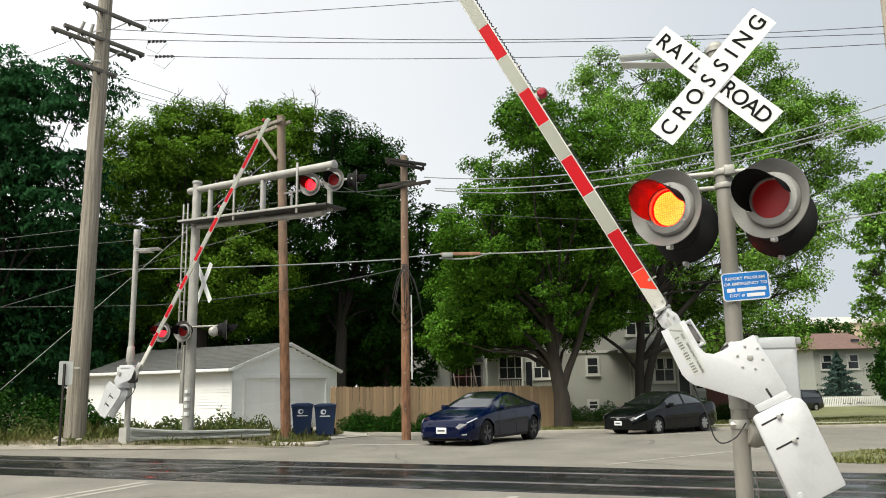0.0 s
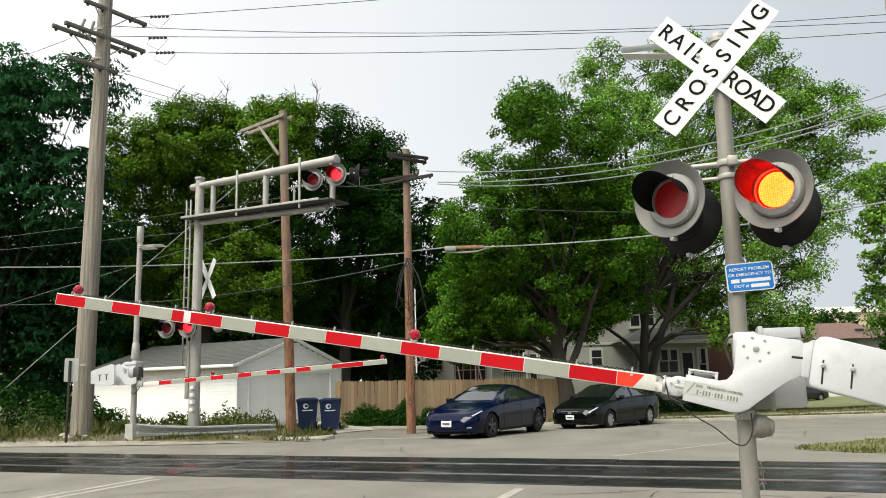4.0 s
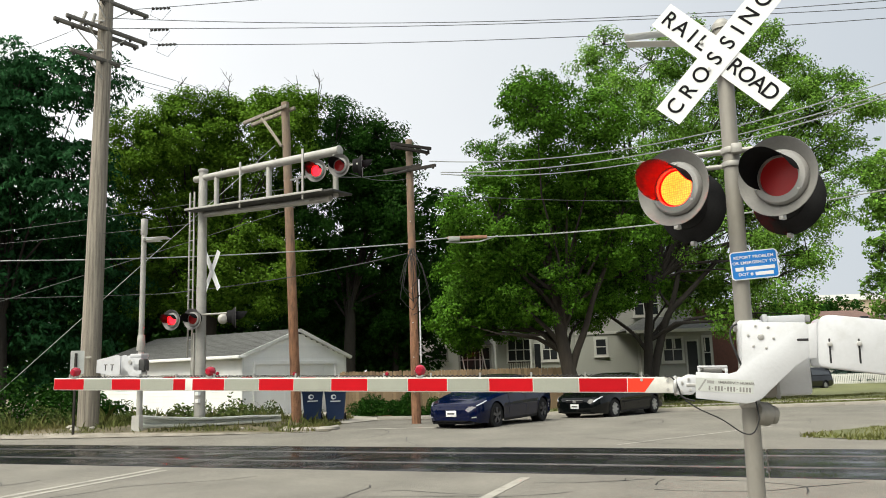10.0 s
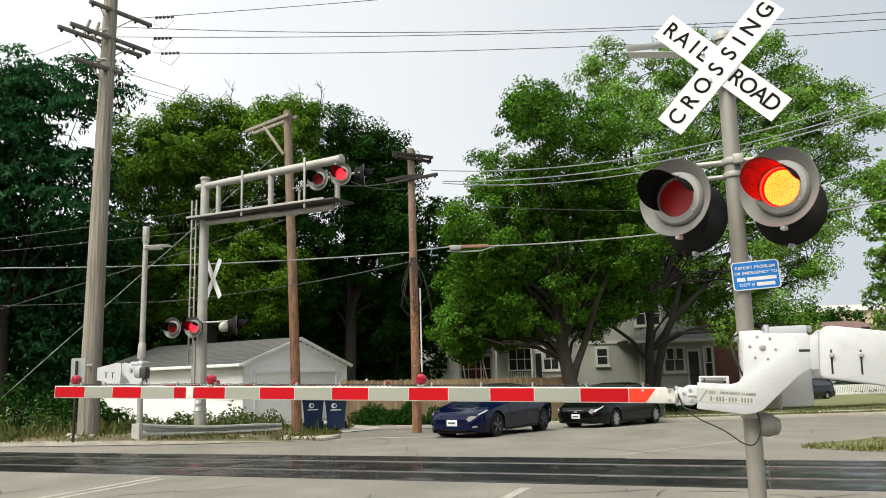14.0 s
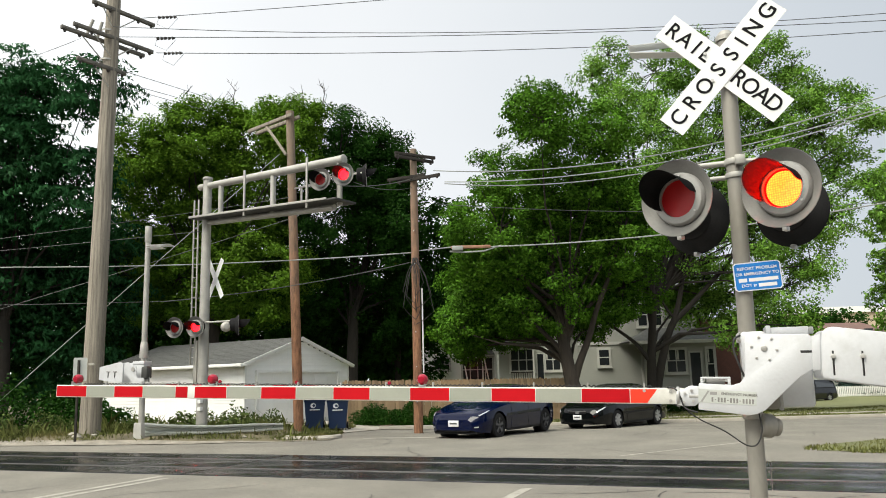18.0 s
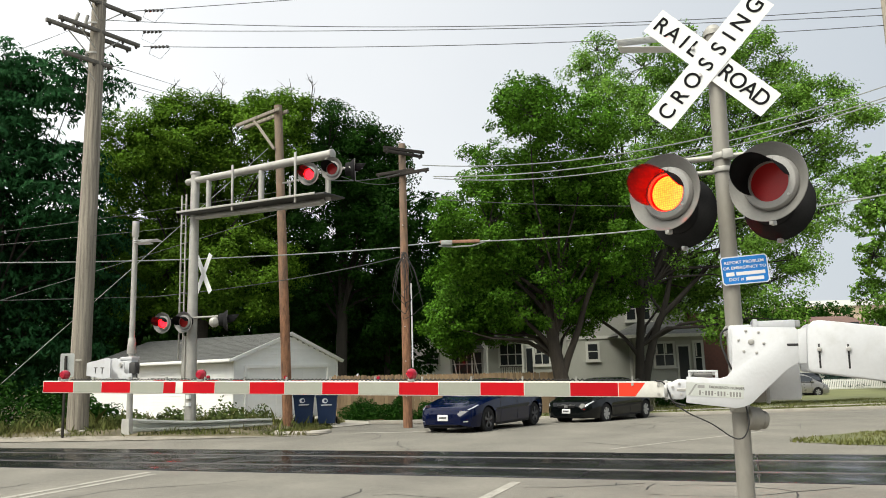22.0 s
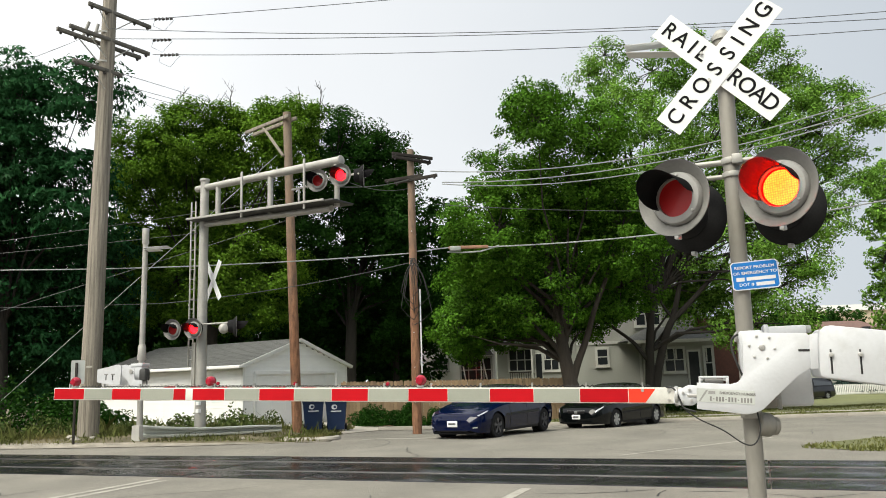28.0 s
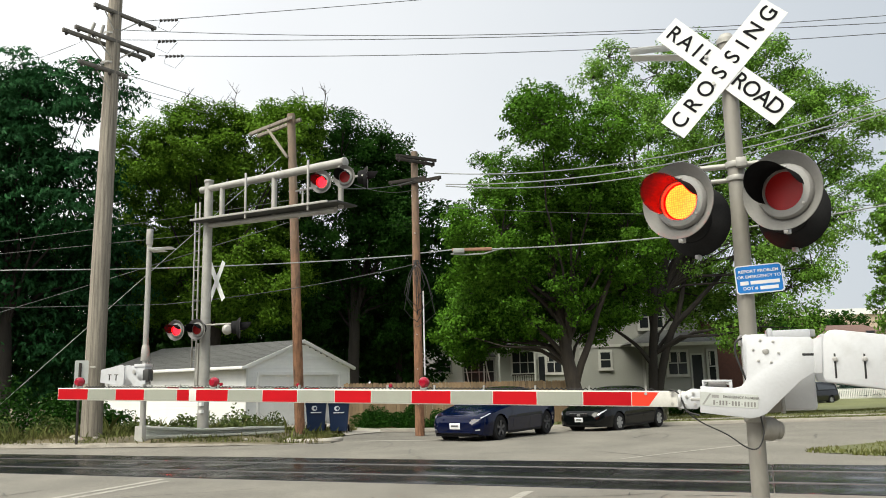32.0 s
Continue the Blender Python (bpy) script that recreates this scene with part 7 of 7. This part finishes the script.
class Shell:
    """The skin of a car that looks along +x: a grid of rings from nose to tail, each from the sill over the flank, shoulder and side glass to the middle of the roof."""

    def __init__(self, top, belt, half, rail, sill, wheels, arch):
        self.top, self.belt, self.half, self.rail, self.sill, self.wheels, self.arch = top, belt, half, rail, sill, wheels, arch

    def ring(self, x):
        top, belt, half, rail, low = (curve_at(c, x) for c in (self.top, self.belt, self.half, self.rail, self.sill))
        for wx, wz in self.wheels:
            if abs(x - wx) < self.arch:
                low = max(low, wz + math.sqrt(self.arch ** 2 - (x - wx) ** 2))
        low = min(low, belt - 0.03)
        belt = min(belt, top - 0.02)
        rail = min(rail, half * 0.93)
        pts = []
        for f in (0.0, 0.12, 0.3, 0.55, 0.8, 1.0):
            z = low + (belt - low) * f
            g = (z - 0.2) / max(0.1, belt - 0.2)
            pts.append((half * (1 - 0.085 * max(0.0, 0.45 - g) ** 1.3 * 2 - 0.045 * max(0.0, g - 0.55) * 2 - 0.012 * math.exp(-((g - 0.28) / 0.07) ** 2)), z))
        wide, rise = pts[-1][0] - 0.012, top - belt
        for f, bow in ((0.05, 0.0), (0.32, 0.010), (0.62, 0.012), (0.86, 0.004)):
            pts.append((wide + (rail - wide) * f ** 1.08 + bow * min(1, rise * 2), belt + 0.006 + rise * 0.93 * f))
        pts += [(rail * 0.965, top - 0.045 * min(1, rise * 3)), (rail * 0.86, top - 0.024 * min(1, rise * 3)), (rail * 0.45, top - 0.006), (0.0, top)]
        return pts

    def point(self, x, v):
        pts = self.ring(x)
        i = min(int(v), len(pts) - 2)
        (y0, z0), (y1, z1) = pts[i], pts[i + 1]
        return Vector((x, y0 + (y1 - y0) * (v - i), z0 + (z1 - z0) * (v - i)))

    def patch(self, x0, x1, v0, v1, lift=0.004, side=1, steps=14, rows=8, v0b=None, v1b=None, whole=False):
        """A piece of the skin, a little proud of it, from x0 to x1 and from v0 to v1 (v0b, v1b: at the far end)."""
        bm = bmesh.new()
        grid = []
        sweep = ((1, -1) if whole else (side,))
        for sgn in sweep:
            cols = []
            for i in range(steps + 1):
                t = i / steps
                x = x0 + (x1 - x0) * t
                a, b = v0 + ((v0 if v0b is None else v0b) - v0) * t, v1 + ((v1 if v1b is None else v1b) - v1) * t
                col = []
                for r in range(rows + 1):
                    v = a + (b - a) * r / rows
                    p = self.point(x, v)
                    du = self.point(x + 0.01, v) - self.point(x - 0.01, v)
                    dv = self.point(x, min(13.0, v + 0.05)) - self.point(x, max(0.0, v - 0.05))
                    n = dv.cross(du)
                    n = n.normalized() if n.length > 1e-9 else Vector((0, 0, 1))
                    if n.y < -0.2 or n.z < -0.6:
                        n = -n
                    q = p + n * lift
                    col.append(bm.verts.new((q.x, sgn * q.y, q.z)))
                cols.append(col)
            grid.append(cols)
        for cols in grid:
            for a, b in zip(cols, cols[1:]):
                for r in range(rows):
                    bm.faces.new((a[r], b[r], b[r + 1], a[r + 1]))
        bmesh.ops.remove_doubles(bm, verts=bm.verts, dist=0.0004)
        bmesh.ops.recalc_face_normals(bm, faces=bm.faces)
        return bm

    def body(self):
        bm = bmesh.new()
        x0, x1 = self.top[0][0], self.top[-1][0]
        n = 130
        xs = [x0 + (x1 - x0) * (0.5 - 0.5 * math.cos(math.pi * k / n)) * 0.35 + (x1 - x0) * k / n * 0.65 for k in range(n + 1)]
        rings = []
        for x in xs:
            pts = self.ring(x)
            rings.append([bm.verts.new((x, y, z)) for y, z in pts] + [bm.verts.new((x, -y, z)) for y, z in reversed(pts[:-1])])
        for a, b in zip(rings, rings[1:]):
            for i in range(len(a) - 1):
                bm.faces.new((a[i], a[i + 1], b[i + 1], b[i]))
        bm.faces.new(rings[0]), bm.faces.new(rings[-1][::-1])
        bmesh.ops.recalc_face_normals(bm, faces=bm.faces)
        return bm


def car(name, at, paint, label, shell, wheel_r, rim, spokes, glass, doors, roof_mat, lights, group="cars"):
    """A car. glass: x of the foot and head of the windscreen, of the head and foot of the rear window, and of both ends of the side glass; doors: x of the door seams, the second one being the middle pillar."""
    th = thing(name, at, label, "car", group)
    part("body", shell.body(), paint, th)
    part("underbody", box(shell.top[-1][0] + 0.12, shell.top[0][0] - 0.12, -0.62, 0.62, 0.19, 0.55, 0.03), "plastic", th)
    f0, f1, r0, r1, s0, s1 = glass
    part("windscreen", shell.patch(f0, f1, 10.2, 13.0, whole=True), "car_glass", th, "windscreen that mirrors the sky")
    part("roof_panel", shell.patch(f1 - 0.05, r0 + 0.05, 10.4, 13.0, whole=True), roof_mat, th)
    part("rear_window", shell.patch(r0, r1, 10.4, 13.0, whole=True), "car_glass", th, "tinted rear window")
    for sgn in (1, -1):
        part("side_window", shell.patch(s0, doors[1] + 0.05, 6.45, 8.9, side=sgn), "car_glass", th, "tinted side window")
        part("side_window", shell.patch(doors[1] - 0.05, s1, 6.45, 8.9, side=sgn, v1b=7.6), "car_glass", th, "tinted side window")
        part("pillar", shell.patch(doors[1] + 0.055, doors[1] - 0.055, 6.3, 9.0, 0.006, sgn, 2), "plastic", th)
        for x in doors:
            part("door_seam", shell.patch(x + 0.007, x - 0.007, 0.6, 6.2, 0.003, sgn, 1, 10), "plastic", th)
        for x in (doors[1] + 0.12, doors[2] + 0.10):
            p = shell.point(x, 4.5)
            part("door_handle", box(x - 0.09, x + 0.09, sgn * p.y - 0.014, sgn * p.y + 0.014, p.z - 0.012, p.z + 0.014, 0.008), paint, th)
        part("belt_trim", shell.patch(s0 + 0.06, s1 - 0.05, 6.02, 6.3, 0.006, sgn, 20, 1), "plastic", th)
        part("sill_trim", shell.patch(shell.wheels[0][0] - shell.arch - 0.02, shell.wheels[1][0] + shell.arch + 0.02, 0.0, 0.7, 0.006, sgn, 10, 2), "plastic", th)
        p = shell.point(s0 - 0.06, 6.4)
        part("mirror", box(-0.07, 0.09, 0.0, 0.17, -0.015, 0.11, 0.035), paint, th, "", pose(s0 - 0.10, sgn * (p.y + 0.015), p.z + 0.01) @ Matrix.Diagonal((1, sgn, 1, 1)))
    rolling = []
    for x, z in shell.wheels:
        for sgn in (1, -1):
            y = sgn * (curve_at(shell.half, x) - 0.135)
            part("wheel_well", rod((x, y - sgn * 0.14, z), (x, y - sgn * 0.15, z), shell.arch + 0.03, n=28), "plastic", th)
            rolling.append((wheel(th, pose(x, y, wheel_r, 0, 0, 0 if sgn < 0 else 180), wheel_r, rim, spokes), sgn))
    for nm, m, bm in lights:
        part(nm, bm, m, th)
    return th, rolling


def headlamps(shell, x0, x1, v0, v1, v0b, v1b):
    return [("headlamp", "headlamp", shell.patch(x0, x1, v0, v1, 0.006, sgn, 12, 4, v0b, v1b)) for sgn in (1, -1)]


# the blue car: a smooth liftback with a glass roof
blue_shell = Shell(
    top=((2.345, 0.50), (2.30, 0.62), (2.18, 0.70), (1.9, 0.79), (1.5, 0.885), (1.15, 0.955), (0.95, 1.03), (0.5, 1.25), (0.05, 1.405), (-0.35, 1.442), (-0.85, 1.405), (-1.35, 1.275), (-1.8, 1.13), (-2.1, 1.075), (-2.27, 1.03), (-2.34, 0.86)),
    belt=((2.345, 0.45), (2.22, 0.62), (1.9, 0.73), (1.4, 0.83), (0.9, 0.89), (0, 0.93), (-1.0, 0.97), (-1.8, 1.01), (-2.15, 1.0), (-2.34, 0.80)),
    half=((2.345, 0.50), (2.30, 0.66), (2.2, 0.77), (2.0, 0.865), (1.7, 0.91), (1.2, 0.925), (-1.5, 0.925), (-1.95, 0.89), (-2.2, 0.82), (-2.34, 0.68)),
    rail=((2.345, 0.40), (1.7, 0.74), (1.1, 0.74), (0.6, 0.66), (0.0, 0.60), (-0.9, 0.58), (-1.5, 0.58), (-1.9, 0.64), (-2.34, 0.6)),
    sill=((2.345, 0.27), (2.2, 0.20), (1.9, 0.18), (-1.9, 0.19), (-2.34, 0.33)),
    wheels=((1.43, 0.345), (-1.44, 0.345)), arch=0.385)
blue_lights = headlamps(blue_shell, 2.19, 1.84, 5.45, 6.5, 5.85, 6.75)
blue_lights += [("licence_plate", "number", box(2.335, 2.362, -0.16, 0.16, 0.36, 0.52, 0.004)), ("plate_bar", "wire", box(2.3625, 2.366, -0.11, 0.11, 0.42, 0.465)), ("lower_grille", "plastic", box(2.24, 2.332, -0.46, 0.46, 0.225, 0.315, 0.02)), ("chin", "plastic", box(1.95, 2.26, -0.66, 0.66, 0.165, 0.215, 0.01))]
blue_lights += [("fog_lamp", "headlamp", blue_shell.patch(2.31, 2.24, 2.0, 2.4, 0.005, sgn, 4, 2)) for sgn in (1, -1)]
blue_car, _ = car("car", pose(1.18, 23.08, ground_z(1.2, 23.1) - 0.01, 0, 0, 238), "car_blue", "deep blue electric liftback waiting on the street", blue_shell, 0.345, "alloy_dark", 5,
                  (0.98, 0.12, -0.88, -1.75, 0.72, -1.52), (0.74, -0.30, -1.22), "car_glass", blue_lights)

# the dark saloon, with a separate boot
dark_shell = Shell(
    top=((2.40, 0.52), (2.36, 0.66), (2.2, 0.75), (1.8, 0.85), (1.35, 0.94), (1.1, 1.0), (0.6, 1.26), (0.15, 1.42), (-0.3, 1.455), (-0.85, 1.415), (-1.25, 1.27), (-1.6, 1.09), (-1.8, 1.055), (-2.2, 1.04), (-2.35, 0.98), (-2.41, 0.78)),
    belt=((2.40, 0.47), (2.3, 0.62), (1.9, 0.74), (1.4, 0.83), (0.9, 0.88), (0, 0.91), (-1.0, 0.95), (-1.8, 0.985), (-2.2, 0.97), (-2.41, 0.74)),
    half=((2.40, 0.54), (2.35, 0.70), (2.2, 0.80), (1.9, 0.875), (1.4, 0.905), (-1.5, 0.905), (-2.0, 0.88), (-2.3, 0.80), (-2.41, 0.68)),
    rail=((2.40, 0.44), (1.7, 0.72), (1.1, 0.73), (0.6, 0.66), (0.0, 0.60), (-0.8, 0.585), (-1.3, 0.60), (-1.7, 0.70), (-2.41, 0.62)),
    sill=((2.40, 0.26), (2.2, 0.20), (1.9, 0.18), (-1.9, 0.19), (-2.41, 0.33)),
    wheels=((1.38, 0.315), (-1.36, 0.315)), arch=0.355)
dark_lights = headlamps(dark_shell, 2.33, 2.0, 4.7, 6.1, 5.2, 6.5)
dark_lights += [("grille", "plastic", box(2.36, 2.405, -0.32, 0.32, 0.52, 0.61, 0.02)), ("grille_bar", "alloy", box(2.402, 2.412, -0.32, 0.32, 0.605, 0.62, 0.004)), ("emblem", "alloy", box(2.405, 2.418, -0.06, 0.06, 0.53, 0.60, 0.01)), ("licence_plate", "number", box(2.39, 2.42, -0.15, 0.15, 0.35, 0.49, 0.004)), ("plate_bar", "wire", box(2.4205, 2.424, -0.1, 0.1, 0.40, 0.445)), ("lower_grille", "plastic", box(2.30, 2.394, -0.5, 0.5, 0.225, 0.32, 0.02))]
dark_lights += [("side_moulding", "plastic", dark_shell.patch(0.98, -0.95, 2.55, 2.85, 0.008, sgn, 16, 1)) for sgn in (1, -1)]
DARK_STOP = pose(5.45, 27.05, ground_z(5.4, 27) - 0.01, 0, 0, 229)
dark_car, dark_wheels = car("car", DARK_STOP, "car_dark", "dark green-grey saloon rolling up behind the blue car", dark_shell, 0.315, "alloy", 7,
                            (1.04, 0.18, -0.88, -1.52, 0.76, -1.34), (0.78, -0.22, -1.12), "car_dark", dark_lights)

van_shell = Shell(
    top=((2.45, 0.60), (2.40, 0.80), (2.1, 0.95), (1.75, 1.06), (1.5, 1.2), (1.0, 1.53), (0.6, 1.70), (-0.4, 1.77), (-1.8, 1.74), (-2.25, 1.66), (-2.4, 1.40), (-2.5, 1.05), (-2.53, 0.8)),
    belt=((2.45, 0.55), (2.3, 0.76), (1.9, 0.90), (1.3, 0.99), (0, 1.02), (-1.5, 1.03), (-2.4, 1.02), (-2.53, 0.7)),
    half=((2.45, 0.6), (2.35, 0.78), (2.1, 0.90), (1.6, 0.96), (0, 0.97), (-1.9, 0.97), (-2.35, 0.93), (-2.53, 0.84)),
    rail=((2.45, 0.5), (1.8, 0.78), (1.0, 0.78), (0.4, 0.76), (-1.8, 0.74), (-2.53, 0.74)),
    sill=((2.45, 0.3), (2.2, 0.22), (-2.2, 0.24), (-2.53, 0.38)),
    wheels=((1.45, 0.33), (-1.5, 0.33)), arch=0.38)
tail_lamps = [("rear_lamp", "ball", box(-2.54, -2.44, sgn * 0.84 - 0.06, sgn * 0.84 + 0.06, 0.9, 1.2, 0.02)) for sgn in (1, -1)]
van_glass, van_doors = (1.6, 0.68, -2.26, -2.46, 1.15, -2.1), (1.0, -0.1, -1.1)
van, van_wheels = car("car", pose(13, 60, -0.92, 0, 0, 0), "car_silver", "silver-beige minivan driving along the far street", van_shell, 0.33, "alloy", 6, van_glass, van_doors, "car_silver", headlamps(van_shell, 2.38, 2.0, 4.6, 6.4, 5.0, 6.8) + tail_lamps)
suv, _ = car("car", pose(28.0, 63.2, ground_z(28.0, 63.2), 0, 0, 205), "car_black", "black car parked at the far lawn", van_shell, 0.33, "alloy", 6, van_glass, van_doors, "car_black", headlamps(van_shell, 2.38, 2.0, 4.6, 6.4, 5.0, 6.8))


def cart(x, y, turn):
    """A wheeled rubbish bin."""
    th = thing("wheeled_bin", pose(x, y, ground_z(x, y) + 0.03, 0, 0, turn), "navy blue plastic wheeled rubbish bin with closed lid", "bin", "rubbish bins")
    bm = bmesh.new()
    rings = []
    for z, w, d in ((0.04, 0.25, 0.27), (0.2, 0.265, 0.29), (0.62, 0.295, 0.34), (0.9, 0.315, 0.375), (0.94, 0.335, 0.395), (0.98, 0.335, 0.395)):
        rings.append([bm.verts.new((sx * w, sy * d, z)) for sx, sy in ((-1, -1), (-0.9, -1.03), (0.9, -1.03), (1, -1), (1, 1), (-1, 1))])
    for a, b in zip(rings, rings[1:]):
        for i in range(6):
            bm.faces.new((a[i], a[(i + 1) % 6], b[(i + 1) % 6], b[i]))
    bm.faces.new(rings[0][::-1]), bm.faces.new(rings[-1])
    bmesh.ops.recalc_face_normals(bm, faces=bm.faces)
    body = part("body", bevelled(bm, 0.008, 1), "bin", th)
    part("lid", slab([(-0.35, 0.985), (0.35, 0.985), (0.34, 1.03), (0.2, 1.07), (-0.2, 1.07), (-0.34, 1.03)], -0.42, 0.40, 0.012), "bin", th, "closed navy lid")
    part("handle", rod((-0.26, 0.45, 0.97), (0.26, 0.45, 0.97), 0.018, n=10), "bin", th)
    part("mark", rod((-0.05, -0.388, 0.80), (-0.05, -0.374, 0.80), 0.085, n=20), "bin_mark", body)
    part("mark", box(-0.16, 0.16, -0.375, -0.361, 0.64, 0.675), "bin_mark", body)
    part("mark", rod((-0.03, -0.392, 0.80), (-0.03, -0.386, 0.80), 0.045, n=16), "bin", body)
    for s in (-1, 1):
        part("bin_wheel", rod((s * 0.26, 0.26, 0.12), (s * 0.31, 0.26, 0.12), 0.12, n=18, bevel=0.01), "tyre", th)
    th.matrix_basis = th.matrix_basis @ Matrix.Diagonal((1.1, 1.0, 1.0, 1))
    return th


cart(-4.84, 27.1, 10)
cart(-4.06, 27.2, 6)

# bent guard rail in the weeds
rail_a, rail_b = Vector((-8.72, 22.15, 0.0)), Vector((-5.1, 23.3, 0.0))
guard = thing("guard_rail", pose(*rail_a, 0, 0, math.degrees(math.atan2(rail_b.y - rail_a.y, rail_b.x - rail_a.x))), "bent galvanised steel guard rail in the weeds", "guard rail")
bm = bmesh.new()
long = (rail_b - rail_a).length
prof = ((0.0, 0.16), (-0.08, 0.13), (-0.08, 0.08), (0.0, 0.03), (0.0, -0.03), (-0.08, -0.08), (-0.08, -0.13), (0.0, -0.16))
rings = []
for k in range(25):
    t = k / 24
    h = 0.375 - 0.02 * math.sin(t * 4.2) - 0.07 * t
    squash = 1.0 - 0.32 * min(1, t * 2.2) - 0.16 * max(0, t - 0.8) / 0.2
    yy = -0.22 * math.exp(-t * 9) + 0.03 * math.sin(t * 9)
    rings.append([bm.verts.new((t * long, y * 1.25 + yy - 0.25 * z * math.exp(-t * 7), h + z * squash * 1.12 + 0.04 * math.exp(-t * 9))) for y, z in prof])
for a, b in zip(rings, rings[1:]):
    for i in range(7):
        bm.faces.new((a[i], a[i + 1], b[i + 1], b[i]))
bmesh.ops.solidify(bm, geom=bm.faces[:], thickness=0.006)
bmesh.ops.recalc_face_normals(bm, faces=bm.faces)
part("beam", bm, "guard", guard)
for x in (0.9, 2.7):
    part("post", box(x - 0.05, x + 0.05, 0.04, 0.14, -0.3, 0.32, 0.01), "crossarm", guard)

sign_post = thing("sign_post", pose(-10.68, 22.1, 0.1, 0, 0, -8), "dark post with a pale sign board seen obliquely", "sign post")
part("post", box(-0.03, 0.03, -0.025, 0.025, -0.2, 2.28, 0.004), "bark_dark", sign_post)
part("board", slab([(-0.16, -0.33), (0.16, -0.33), (0.18, -0.3), (0.18, 0.3), (0.16, 0.33), (-0.16, 0.33), (-0.18, 0.3), (-0.18, -0.3)], -0.004, 0.004), "guard", sign_post, "pale back of a sign board", pose(0.02, 0.04, 2.02, 0, 0, 30))

# folded red parasol and pale poles behind the fence
parasol = thing("parasol", pose(1.35, 37.2, -0.3), "folded red parasol behind the fence", "parasol")
part("pole", rod((0, 0, 0), (0.0, 0, 2.7), 0.03, n=8), "trim", parasol)
part("folded_cloth", lathe([(0.02, 2.9), (0.12, 2.4), (0.2, 1.6), (0.16, 1.3), (0.05, 1.28)], 14), "red_cloth", parasol, "", pose(0.12, 0, 0, -90, 0, 180) @ pose(0, 0, 0, 0, 0, 0))
part("prop", rod((-0.55, 0.1, 0.6), (-0.85, 0.1, 2.5), 0.03, n=8), "trim", parasol)
part("prop", rod((0.5, 0.1, 0.6), (0.05, 0.1, 3.0), 0.03, n=8), "trim", parasol)


# ---- what moves ----
DARK_ROWS = []


def roll_wheels(wheels, rows, r):
    """Turn wheels by the way that their car has gone."""
    for ob, side in wheels:
        at = ob.matrix_basis.copy()
        keys = [(rows[0][0], rows[0][1])]
        for (t0, d0), (t1, d1) in zip(rows, rows[1:]):
            n = max(1, math.ceil(abs(d1 - d0) / r / radians(75)))
            keys += [(t0 + (t1 - t0) * k / n, d0 + (d1 - d0) * k / n) for k in range(1, n + 1)]
        walk(ob, [(t, at @ pose(0, 0, 0, 0, math.degrees(d / r) * (1 if side < 0 else -1), 0)) for t, d in keys])


def motions():
    # the near arm comes down and settles; degrees above level
    falls = ((0, 62.1), (0.5, 56.7), (1, 50.2), (1.5, 44.05), (2, 37.8), (2.5, 31.6), (3, 23.3), (3.5, 13.4), (4.0, 9.6), (4.6, 7.9), (5.5, 5.8), (6, 3.2), (6.4, 1.9), (6.8, 1.5), (32, 1.5))
    walk(near_arm, [(t, pose(*PIVOT, 0, a, 0)) for t, a in falls])
    walk(swing_cable, [(t, pose(*FEED, 0, 0.68 * (a - 1.5), 0)) for t, a in falls])
    far_falls = ((0, 57.6), (0.5, 53.5), (1, 48.1), (1.5, 42.4), (2, 36.6), (2.5, 29.4), (3, 19.9), (3.5, 10.2), (4.0, 2.8), (4.6, -1.4), (5.5, -2.6), (6, -2.6), (6.5, -1.4), (7, -0.6), (7.5, -1.3), (8, -1.7), (32, -1.7))
    walk(far_arm, [(t, pose(*FAR_PIVOT, 0, a, 0)) for t, a in far_falls])
    # the lamps light by turns: added dark leaves draw back behind the lens, which always glows
    beat, mark = 0.5485, 18.5
    for leaves, side in FLASHING:
        for leaf, way in zip(leaves, (-1, 1)):
            rows = []
            for k in range(-33, 25):
                after = math.ceil((mark + beat * k) * FPS)
                for when, lit in (((after - 1) / FPS, (k - 1) % 2 == side), (after / FPS, k % 2 == side)):
                    if not rows:
                        rows.append((0.0, lit))
                    rows.append((when, lit))
            rows.append((32.0, rows[-1][1]))
            walk(leaf, [(t, pose(0, 0.035 if lit else 0.0, 0)) for t, lit in rows])
    # the dark saloon rolls up and stops
    start, stop = Vector((7.75, 28.2)), Vector((5.45, 27.05))
    way = (stop - start).length
    for t, s in ((0, 0), (0.5, 0.365), (1, 0.625), (1.5, 0.854), (2, 0.969), (2.4, 1.0), (32, 1.0)):
        DARK_ROWS.append((t, s))
    walk(dark_car, [(t, pose(start.x + (stop.x - start.x) * s, start.y + (stop.y - start.y) * s, ground_z(*start.lerp(stop, s)) - 0.01, 0, 0, 219 + 10 * s)) for t, s in DARK_ROWS])
    roll_wheels(dark_wheels, [(t, way * s) for t, s in DARK_ROWS], 0.315)
    # the silver van passes beyond the lawn
    van_rows = [(0, 13.0), (18.0, 13.0), (19.0, 15.5), (22.0, 26.6), (23.0, 30.9), (24.0, 36.4), (26.0, 48.5), (32.0, 84.0)]
    walk(van, [(t, pose(x, 60, -0.92)) for t, x in van_rows])
    roll_wheels(van_wheels, [(t, x - 13.0) for t, x in van_rows], 0.33)


motions()
